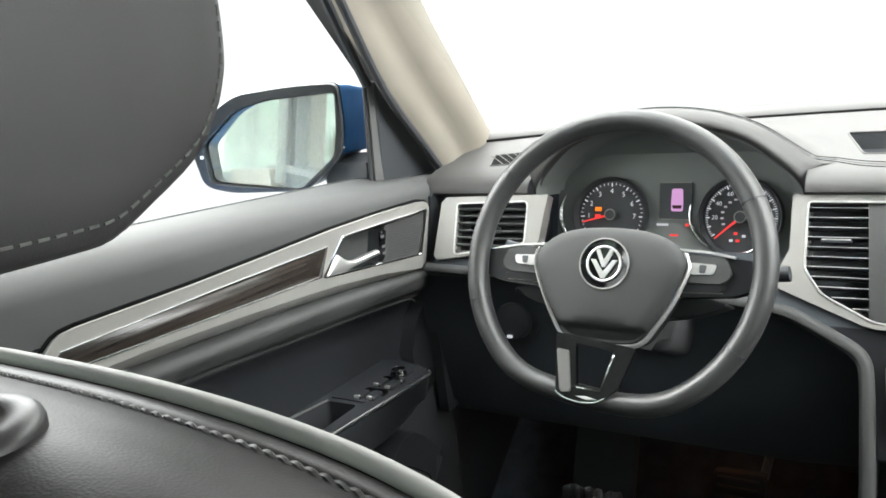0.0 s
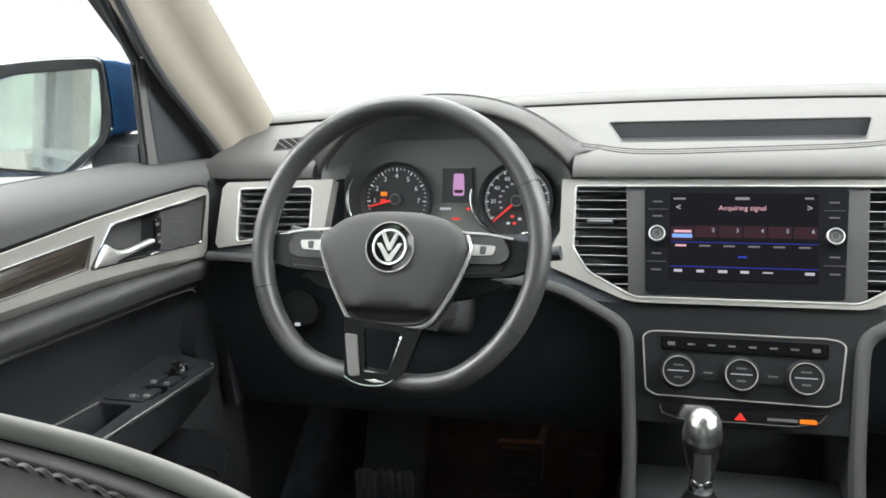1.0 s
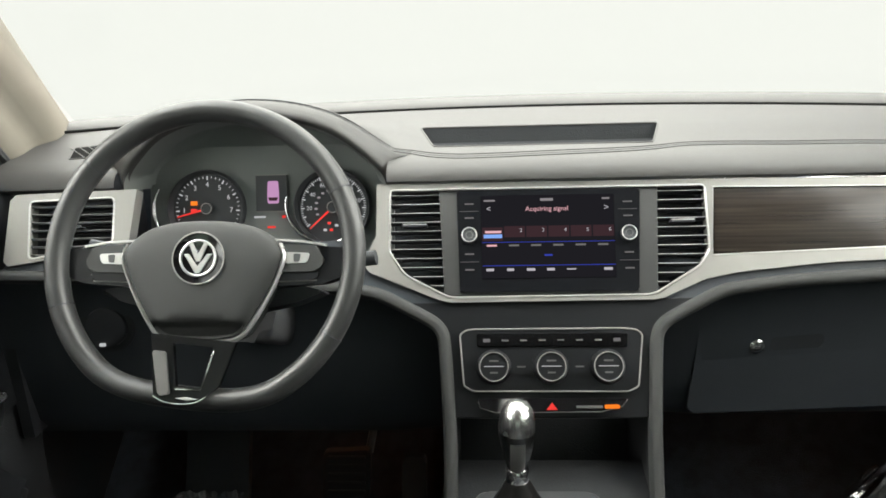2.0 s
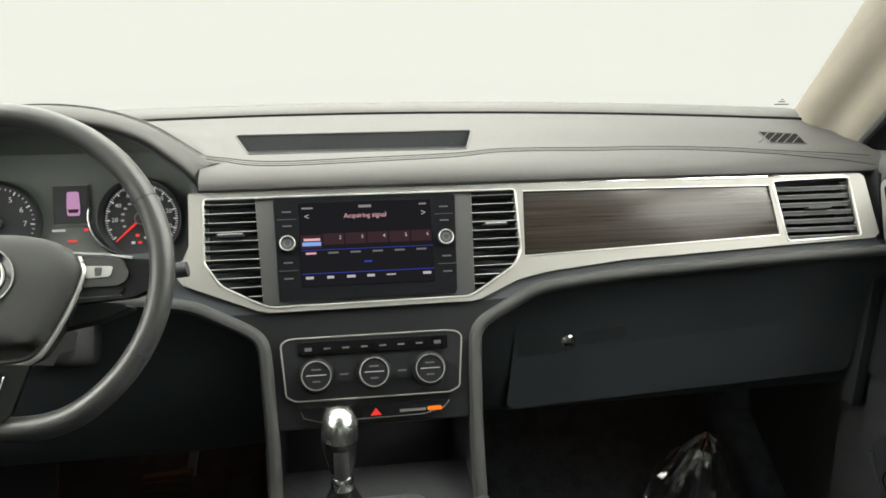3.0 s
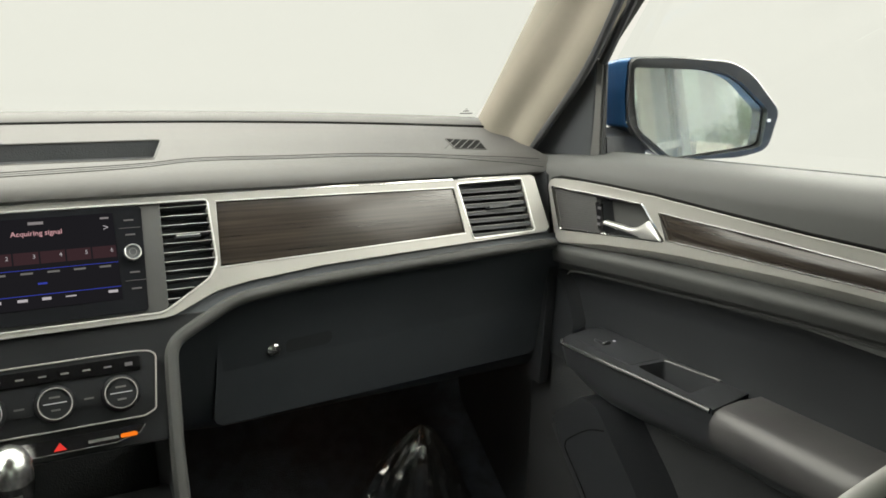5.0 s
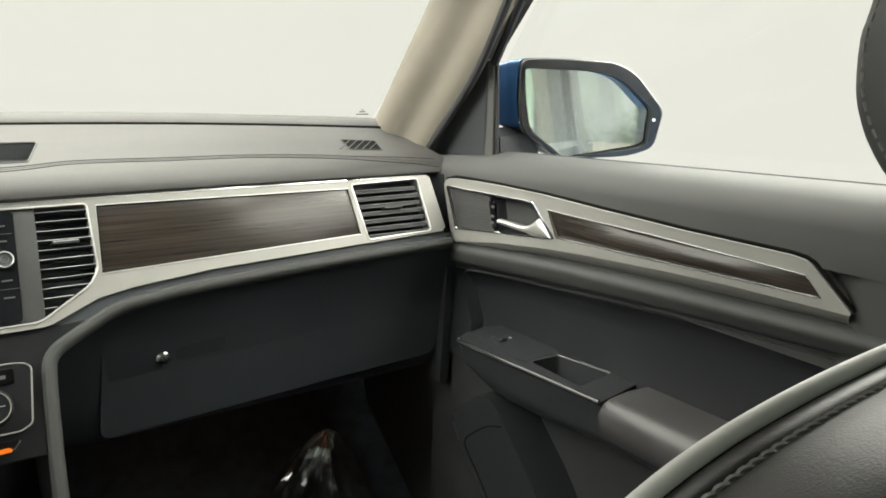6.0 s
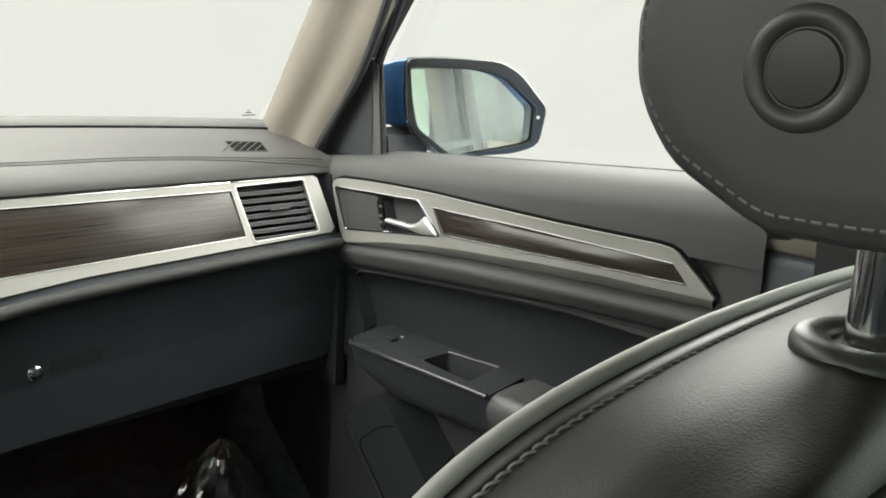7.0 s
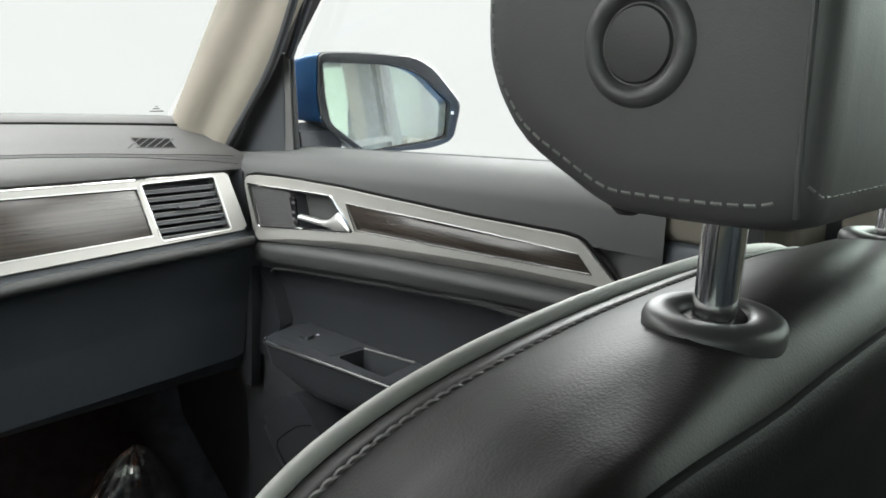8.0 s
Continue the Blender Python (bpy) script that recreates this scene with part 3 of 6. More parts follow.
def a_pillar(s):
    p = thing("windscreen_pillar", (s * 0.8, 1.3, 0.85), "beige woven windscreen pillar trim rising from the dashboard", "pillar trim", "pillar trims", "structure")
    # front edge, crown and rear edge of the cover, from the dashboard upwards
    stations = [(1.398, 0.872, 1.222, 0.815), (1.330, 0.948, 1.152, 0.895), (1.262, 1.028, 1.048, 0.995), (1.184, 1.122, 0.940, 1.122), (1.05, 1.262, 0.812, 1.262), (0.90, 1.40, 0.70, 1.385)]
    rows = []
    for i, (ya, za, yb, zb) in enumerate(stations):
        x = 0.80 - 0.03 * max(0, i - 3)
        row = []
        for f, bulge in ((0.0, 0.0), (0.05, 0.010), (0.14, 0.020), (0.26, 0.0275), (0.38, 0.030), (0.48, 0.0265), (0.56, 0.0175), (0.62, 0.0110), (0.68, 0.0090), (0.76, 0.0105), (0.85, 0.0115), (0.94, 0.0080), (1.0, 0.0)):
            row.append((s * (x - bulge), ya + (yb - ya) * f, za + (zb - za) * f))
        rows.append(row)
    fine = []
    cols = [curve([r[k] for r in rows], 4) for k in range(len(rows[0]))]
    for i in range(len(cols[0])):
        fine.append([c[i] for c in cols])
    part("cover", grid(fine), M_BEIGE, p, smooth=75)
    back = [[(s * 0.86, y, z), (s * 0.85, y2, z2)] for y, z, y2, z2 in ((1.45, 0.86, 1.235, 0.82), (1.20, 1.13, 0.955, 1.13), (0.92, 1.41, 0.71, 1.39))]
    part("pillar_core", grid(back), M_BLACK, p)
    part("door_seal", tube(curve([(s * 0.803, 1.225, 0.825), (s * 0.80, 1.15, 0.893), (s * 0.795, 1.046, 0.992), (s * 0.775, 0.936, 1.122), (s * 0.74, 0.80, 1.27), (s * 0.71, 0.66, 1.38)], 5), 0.007), M_RUBBER, p)


for s in (-1, 1):
    a_pillar(s)


# ---- dashboard ----
dash = thing("dashboard", (0, 1.2, 0.05), "charcoal dashboard with silver and dark wood trim", "dashboard")


def back_edge(x):
    return 1.47 - 0.15 * (x / 0.77) ** 2


PAD = [(1.128, 0.812), (1.104, 0.8205), (1.099, 0.8245), (1.100, 0.831), (1.108, 0.840), (1.124, 0.8485), (1.150, 0.8545), (1.178, 0.859), (1.225, 0.8670), (1.275, 0.875)]


def pad_z(x, y):
    """Height of the dashboard's top pad."""
    v, drop = y - 0.02 * (x / 0.75) ** 2, 0.006 * (x / 0.75) ** 2
    for (y0, z0), (y1, z1) in zip(PAD[2:], PAD[3:]):
        if v <= y1:
            return z0 + (z1 - z0) * (v - y0) / (y1 - y0) - drop
    f = (v - 1.275) / (back_edge(x) - 1.275)
    return 0.875 + 0.011 * f - drop


def dash_top():
    xs = [-0.795, -0.77, -0.7, -0.60, -0.5, -0.4, -0.3, -0.215, -0.19, "L", -0.08, 0.0, 0.08, "R", 0.2, 0.26, 0.34, 0.42, 0.5, 0.6, 0.7, 0.77, 0.795]
    rows = []
    for y, z in PAD:
        row = []
        for x in xs:
            xx = (-1 if x == "L" else 1) * (0.155 + 0.27 * (y - 1.178)) if isinstance(x, str) else x
            row.append((xx, y + 0.02 * (xx / 0.75) ** 2, z - 0.006 * (xx / 0.75) ** 2))
        rows.append(row)
    for f in (0.5, 1.0):
        rows.append([(xx, yy + (back_edge(xx) - yy) * f, zz + (0.886 - 0.010 * (xx / 0.77) ** 2 - zz) * f) for xx, yy, zz in rows[9]])
    n0, n1 = xs.index("L"), xs.index("R")
    c0, c1 = xs.index(-0.60), xs.index(-0.215)
    bm = grid(rows, skip=lambda i, j: (i in (7, 8) and n0 <= j < n1) or (i < 8 and c0 <= j < c1))
    part("top_pad", bm, M_DASH, dash, "soft charcoal dashboard top", smooth=60)
    # open tray
    def tp(x, y, dz=0.0):
        return (x, y + 0.02 * (x / 0.75) ** 2, 0.859 + (y - 1.178) * 0.165 + dz)
    a = [(-0.155, 1.178), (0.155, 1.178), (0.181, 1.275), (-0.181, 1.275)]
    b = [(-0.150, 1.184), (0.150, 1.184), (0.174, 1.268), (-0.174, 1.268)]
    bm = bmesh.new()
    va, vb = [bm.verts.new(tp(*q)) for q in a], [bm.verts.new(tp(*q, -0.022)) for q in b]
    for i in range(4):
        bm.faces.new((va[i], va[(i + 1) % 4], vb[(i + 1) % 4], vb[i]))
    bm.faces.new(vb)
    part("storage_tray", bm, M_MAT, dash, "black rubber-lined open tray", smooth=0)
    part("tray_rim", tube([tp(*q, 0.0) for q in rounded(a, 0.008)], 0.0014, True, 6), M_DASH, dash)
    # lip under the windscreen
    lip = []
    for x in [i * 0.08 - 0.8 for i in range(21)]:
        y = back_edge(x)
        z = 0.886 - 0.010 * (x / 0.77) ** 2
        lip.append([(x, y + 0.001, z - 0.012), (x, y + 0.004, z + 0.001), (x, y + 0.012, z + 0.008), (x, y + 0.04, z + 0.014), (x, y + 0.12, z + 0.012)])
    part("windscreen_lip", grid(lip), M_DASH, dash)
    part("lip_groove", tube([(r[0][0], r[0][1] - 0.001, r[0][2] + 0.0125) for r in lip], 0.0034, n=6), M_GAP, dash)
    # small defroster grilles at both ends
    for s in (-1, 1):
        q = rounded([(s * 0.640, 1.190), (s * 0.697, 1.182), (s * 0.715, 1.238), (s * 0.652, 1.250)][::s], 0.004)

        def dp(x, y, w):
            return Vector((x, y, pad_z(x, y) + w))
        gr = part("defroster_grille", prism(q, -0.006, 0.0006, dp, 0.0002), M_GAP, dash, "black slotted defroster grille")
        part("grille_frame", tube([dp(x, y, 0.0004) for x, y in q], 0.0012, True, 6), M_DASH, gr)
        for k in range(5):
            f = k * 0.21
            x0 = s * (0.616 + 0.062 * f)
            part("fin", sweep([dp(x0 + s * 0.006, 1.1925 - 0.008 * f, 0.0008), dp(x0 + s * 0.052, 1.2455 - 0.011 * f, 0.0008)], [(-0.0007, -0.0005), (-0.0007, 0.0005), (0.0007, 0.0005), (0.0007, -0.0005)], hint=(0, 0, 1)), M_DASH, gr, smooth=0)


def hood():
    # arch over the instruments
    cx, zb = -0.405, 0.818
    arch = [(-0.195, 0.0), (-0.190, 0.022), (-0.165, 0.05), (-0.125, 0.082), (-0.07, 0.102), (0.0, 0.109), (0.07, 0.102), (0.125, 0.082), (0.165, 0.05), (0.190, 0.022), (0.198, 0.0)]
    lip = curve([(a, b, 0) for a, b in arch], 4)
    rows = []
    inner = [(1.150, 0.88, -0.012), (1.122, 0.915, -0.009), (1.101, 0.935, -0.006)]
    front = [(1.101, 0.935, -0.006), (1.0935, 0.945, -0.004), (1.0905, 0.958, -0.002), (1.0915, 0.974, 0.0), (1.0955, 0.990, 0.002), (1.1015, 1.004, 0.005)]
    skin = curve([(1.1015, 1.004, 0.005), (1.110, 1.014, 0.0075), (1.120, 1.02, 0.008), (1.16, 1.02, 0.004), (1.25, 0.98, -0.012), (1.36, 0.9, -0.035)], 6)

    def low(p):
        return 1 - p.y / 0.109

    def over(p, y, k, dz):
        # the outer skin runs out into the pad beside it
        yy = y + 0.035 * low(p) * (1 - 0.7 * min(1, max(0, (y - 1.16) / 0.09)))
        x = cx + p.x * (1 + 0.09 * low(p) * min(1, max(0, (y - 1.098) / 0.012)))
        base = pad_z(x, yy)
        h = zb + p.y * k + dz - base
        h = 0.5 * (h + math.sqrt(h * h + 0.0002))
        return (x, yy, base + h - 0.0012)

    def under(p, y, k, dz):
        return (cx + p.x * (k if k < 1 else 1.0), y + 0.035 * low(p), max(zb + p.y * k + dz, 0.80))
    part("instrument_hood", grid([[under(p, *q) for p in lip] for q in front[:-1]] + [[over(p, *q) for p in lip] for q in skin]), M_DASH, dash, "arched charcoal hood over the gauges", smooth=60)
    part("hood_inner", grid([[under(p, *q) for p in lip] for q in inner]), M_LINER, dash, smooth=60)
    # twin seam that runs over the hood and on across the pad
    seam = [(-0.185, 1.158), (-0.15, 1.142), (-0.10, 1.136), (0.0, 1.141), (0.10, 1.148), (0.15, 1.155), (0.20, 1.168), (0.26, 1.170), (0.34, 1.167), (0.445, 1.168), (0.55, 1.158), (0.62, 1.146), (0.70, 1.136), (0.775, 1.130)]
    for d, r, m in ((-0.0075, 0.0005, M_GAP), (0.0, 0.0004, M_DARK), (0.0075, 0.0005, M_GAP)):
        st = [Vector(over(p, 1.122 + d, 1.02, 0.0078)) + Vector((0, 0, 0.0003)) for p in lip[4:-5]]
        st += [Vector((p.x, p.y + d, pad_z(p.x, p.y + d) + 0.0003)) for p in curve([(x, y, 0) for x, y in seam], 8)]
        part("seam", tube(curve(st, 2), r, n=6), m, dash)
    # liner round the gauges, its colour paled for haze
    line = []
    for y, k in ((1.12, 0.95), (1.15, 0.91), (1.19, 0.84), (1.206, 0.72), (1.214, 0.45)):
        line.append([(cx + p.x * k, y, zb + p.y * k - 0.006) for p in lip])
    part("hood_liner", grid(line), M_LINER, dash)


dash_top()
hood()

# silver fascia with openings
CENTRE_HOLE = rounded([(-0.2105, 0.0065), (0.2085, 0.0065), (0.2105, -0.080), (0.199, -0.100), (0.136, -0.1385), (-0.131, -0.1400), (-0.190, -0.109), (-0.2105, -0.078)], [0.006, 0.006, 0.006, 0.01, 0.01, 0.01, 0.01, 0.006])
WOOD = [(0.2195, 0.0035), (0.5875, -0.0005), (0.5945, -0.0745), (0.2145, -0.0875)]
VENT_R = rounded([(0.594, 0.0055), (0.716, 0.008), (0.7235, -0.081), (0.606, -0.0845)], 0.006)
VENT_L = rounded([(-0.716, 0.0005), (-0.595, 0.0045), (-0.594, -0.0595), (-0.712, -0.0815)][::-1], 0.008)
SILVER = [(-0.229, 0.0155), (0.0, 0.0165), (0.22, 0.0158), (0.588, 0.0135), (0.735, 0.0128), (0.742, 0.008), (0.752, -0.078), (0.744, -0.0845), (0.60, -0.0895), (0.357, -0.0995), (0.25, -0.110), (0.205, -0.1185), (0.150, -0.1425),
          (0.138, -0.1450), (-0.130, -0.1465), (-0.145, -0.143), (-0.238, -0.105), (-0.246, -0.094), (-0.243, -0.085), (-0.229, -0.055)]
part("silver_trim", plate(SILVER, [CENTRE_HOLE, WOOD, VENT_R], -0.02, 0.002, on_dash), M_SILVER, dash, "satin silver fascia trim")
part("silver_trim", plate([(-0.737, 0.0105), (-0.745, 0.002), (-0.748, -0.084), (-0.741, -0.0905), (-0.580, -0.064), (-0.571, -0.055), (-0.564, 0.0155)][::-1], [VENT_L], -0.02, 0.002, on_dash), M_SILVER, dash, "satin silver vent surround")


UNDER = [(0.76, -0.104), (0.60, -0.108), (0.36, -0.119), (0.262, -0.128), (0.225, -0.135), (0.195, -0.149), (0.168, -0.163), (0.149, -0.175)]
part("under_band", prism([(u, v) for u, v in UNDER][::-1] + [(0.750, -0.080), (0.60, -0.086), (0.25, -0.106), (0.15, -0.138), (-0.15, -0.138), (-0.238, -0.100), (-0.26, -0.06), (-0.56, -0.06), (-0.745, -0.085)] + [(-u, v) for u, v in UNDER], -0.03, -0.004, on_dash), M_DARK, dash, "charcoal band under the silver trim", smooth=0)


def outline(poly, r, w, mat, name, parent, off=0.0):
    return part(name, tube([on_dash(u, v, w) for u, v in poly], r, True, 6), mat, parent)


outline(CENTRE_HOLE, 0.0014, 0.0022, M_BRIGHT, "chrome_edge", dash)
outline([(-0.2285, 0.0145), (0.0, 0.0155), (0.22, 0.0148), (0.588, 0.0127), (0.734, 0.012), (0.588, 0.0123), (0.22, 0.0144), (0.0, 0.0151)], 0.0009, 0.002, M_CHROME, "chrome_edge", dash)
outline(VENT_R, 0.0014, 0.0022, M_BRIGHT, "chrome_edge", dash)
outline(VENT_L, 0.0014, 0.0022, M_BRIGHT, "chrome_edge", dash)
outline(WOOD, 0.0009, 0.002, M_BRIGHT, "chrome_edge", dash)
part("wood_panel", prism(WOOD, -0.01, 0.0002, on_dash, 0.0006), M_WOOD, dash, "dark brown wood inlay")


def vent(name, poly, n, horizontal_tab, th=0.0006, tilt=0.55, mat=None, deep=-0.016, edge=0.00055):
    v = part(name, prism(poly, -0.06, -0.045, on_dash), M_BLACK, dash, "black air vent")
    us, vs = [p[0] for p in poly], [p[1] for p in poly]
    v0, v1 = min(vs), max(vs)

    def span(h):
        hit = []
        for (a, b), (c, d) in zip(poly, poly[1:] + poly[:1]):
            if (b - h) * (d - h) < 0:
                hit.append(a + (c - a) * (h - b) / (d - b))
        return (min(hit), max(hit)) if len(hit) >= 2 else None
    for i in range(n):
        h = v1 + (v0 - v1) * (i + 0.7) / (n + 0.4)
        sp = span(h)
        if not sp or sp[1] - sp[0] < 0.01:
            continue
        sec = [(h - th, deep), (h + th, deep), (h + th + 0.004 * tilt, -0.004), (h - th + 0.004 * tilt, -0.004)]
        bm = bmesh.new()
        a = [bm.verts.new(on_dash(sp[0] - 0.001, q, w)) for q, w in sec]
        b = [bm.verts.new(on_dash(sp[1] + 0.001, q, w)) for q, w in sec]
        for j in range(4):
            bm.faces.new((a[j], a[(j + 1) % 4], b[(j + 1) % 4], b[j]))
        blade = part("slat", bm, M_BLACK, v, smooth=0)
        e = h + th * 0.6 + 0.004 * tilt
        part("slat_edge", sweep([on_dash(sp[0] - 0.001, e, -0.0036), on_dash(sp[1] + 0.001, e, -0.0036)], circle(edge, n=6)), mat or M_BRIGHT, blade)
    u0, u1, h = horizontal_tab
    part("adjuster_tab", prism(rounded([(u0, h - 0.0020), (u1, h - 0.0020), (u1, h + 0.0022), (u0, h + 0.0022)], 0.0012), -0.012, 0.003, on_dash, 0.0010), M_BLACK, v)
    if mat is None:
        part("tab_bright_strip", prism(rounded([(u0 + 0.001, h + 0.0004), (u1 - 0.001, h + 0.0004), (u1 - 0.001, h + 0.0020), (u0 + 0.001, h + 0.0020)], 0.0007), 0.0025, 0.0038, on_dash, 0.0005), M_BRIGHT, v)


vent("centre_vent", [(-0.2095, 0.005), (-0.1455, 0.0065), (-0.1385, -0.1345), (-0.189, -0.108), (-0.2095, -0.078)][::-1], 11, (-0.194, -0.160, -0.042))
vent("centre_vent", [(0.1485, 0.0065), (0.2075, 0.0055), (0.2095, -0.080), (0.198, -0.0995), (0.1430, -0.1325)][::-1], 11, (0.162, 0.194, -0.041))
vent("passenger_vent", [(0.5955, 0.0045), (0.715, 0.007), (0.7222, -0.080), (0.6072, -0.0832)][::-1], 7, (0.645, 0.680, -0.036), 0.0034, -1.2, M_SLAT, -0.03, 0.0010)
vent("driver_vent", [(-0.715, -0.0005), (-0.596, 0.0035), (-0.595, -0.0585), (-0.711, -0.0802)], 7, (-0.672, -0.640, -0.036), 0.0012, -0.6, M_GREY, -0.03, 0.0008)


# ---- touchscreen ----
def touchscreen():
    part("screen_surround", prism([(-0.1445, 0.0062), (-0.1375, -0.1375), (0.1425, -0.1365), (0.1475, 0.0062)], -0.02, -0.0005, on_dash, 0.001), M_PAD, dash, "satin grey screen surround")
    ts = part("touchscreen", prism(rounded([(-0.1205, 0.0045), (-0.1165, -0.1335), (0.1175, -0.1335), (0.1235, 0.0035)], 0.004), -0.001, 0.0025, on_dash, 0.001), M_SCREEN, dash, "gloss black touchscreen, lit display")
    W = 0.0032
    part("display", bar(-0.0875, 0.0885, -0.0595, 0.112, on_dash, W), M_LCD, ts, smooth=0)
    W += 0.0004
    part("title", lettering("Acquiring signal", 0.0090, on_dash, 0.0, -0.0225, W), M_PINK, ts, smooth=0)
    part("arrow", lettering("<", 0.012, on_dash, -0.0775, -0.0222, W), M_TXT, ts, smooth=0)
    part("arrow", lettering(">", 0.012, on_dash, 0.0785, -0.0222, W), M_TXT, ts, smooth=0)
    part("status_bar", bar(-0.0085, 0.0085, -0.0100, 0.0035, on_dash, W), M_STATUS, ts, smooth=0)
    part("status_bar", bar(-0.084, -0.069, -0.0105, 0.0022, on_dash, W), M_STATUS, ts, smooth=0)
    part("status_bar", bar(0.073, 0.083, -0.0095, 0.0022, on_dash, W), M_STATUS, ts, smooth=0)
    for i in range(6):
        u = -0.0865 + i * 0.0293
        if i == 0:
            part("station_tile", bar(u, u + 0.0275, -0.0560, 0.018, on_dash, W), M_TILE, ts, smooth=0)
            part("tile_text", bar(u + 0.004, u + 0.0255, -0.0532, 0.0032, on_dash, W + 0.0003), M_PINK, ts, smooth=0)
            part("tile_highlight", bar(u + 0.002, u + 0.0265, -0.0590, 0.005, on_dash, W + 0.0003), M_LCDSKY, ts, smooth=0)
        else:
            part("station_tile", bar(u, u + 0.0275, -0.0530, 0.015, on_dash, W), M_TILE, ts, smooth=0)
            part("tile_number", lettering(str(i + 1), 0.0072, on_dash, u + 0.0225, -0.0515, W + 0.0003), M_TXT, ts, smooth=0)
        part("tile_caption", bar(u + 0.006, u + 0.0195, -0.0715, 0.0024, on_dash, W), M_PINK if i == 0 else M_CAPTION, ts, smooth=0)
    part("page_line", bar(-0.0865, 0.0885, -0.0672, 0.0007, on_dash, W), M_LCDBLUE, ts, smooth=0)
    part("page_line", bar(-0.0865, 0.0885, -0.0985, 0.0008, on_dash, W), M_LCDBLUE, ts, smooth=0)
    part("page_dot", bar(-0.0045, 0.006, -0.0850, 0.0022, on_dash, W), M_LCDBLUE, ts, smooth=0)
    for u, wd in ((-0.0765, 0.010), (-0.0495, 0.009), (-0.0225, 0.011), (0.0035, 0.010), (0.0305, 0.012), (0.0785, 0.011)):
        part("menu_icon", bar(u - wd / 2, u + wd / 2, -0.1040, 0.0034 if abs(u - 0.0305) > 0.001 else 0.0016, on_dash, W), M_TXT, ts, smooth=0)
    for side, u in ((-1, -0.1035), (1, 0.1065)):
        for v in (-0.0145, -0.0335, -0.0825, -0.1035):
            part("key_caption", bar(u - 0.0060, u + 0.0060, v, 0.0020, on_dash, W), M_CAPTION, ts, smooth=0)
        for v in (-0.0245, -0.093):
            part("key_line", bar(u - 0.0125, u + 0.0125, v, 0.0006, on_dash, W), M_CAPTION, ts, smooth=0)
        k = part("knob", lathe([(0.0108, 0.0), (0.0106, 0.006), (0.0100, 0.008), (0.0090, 0.0086), (0.0078, 0.0078), (0.0, 0.0076)], lambda a, b, c: on_dash(a, b, c + 0.0025), 24, cu=u, cv=-0.0575), M_BLACK, ts, "black rotary knob with a silver ring")
        part("knob_ring", tube([on_dash(u + 0.0096 * math.cos(a * math.pi / 14), -0.0575 + 0.0096 * math.sin(a * math.pi / 14), 0.0110) for a in range(28)], 0.0008, True, 6), M_BRIGHT, k)
        part("knob_mark", tube([on_dash(u + 0.0045 * math.cos(a * math.pi / 8), -0.0575 + 0.0045 * math.sin(a * math.pi / 8), 0.0104) for a in range(16)], 0.0005, True, 5), M_GREY, k)


touchscreen()


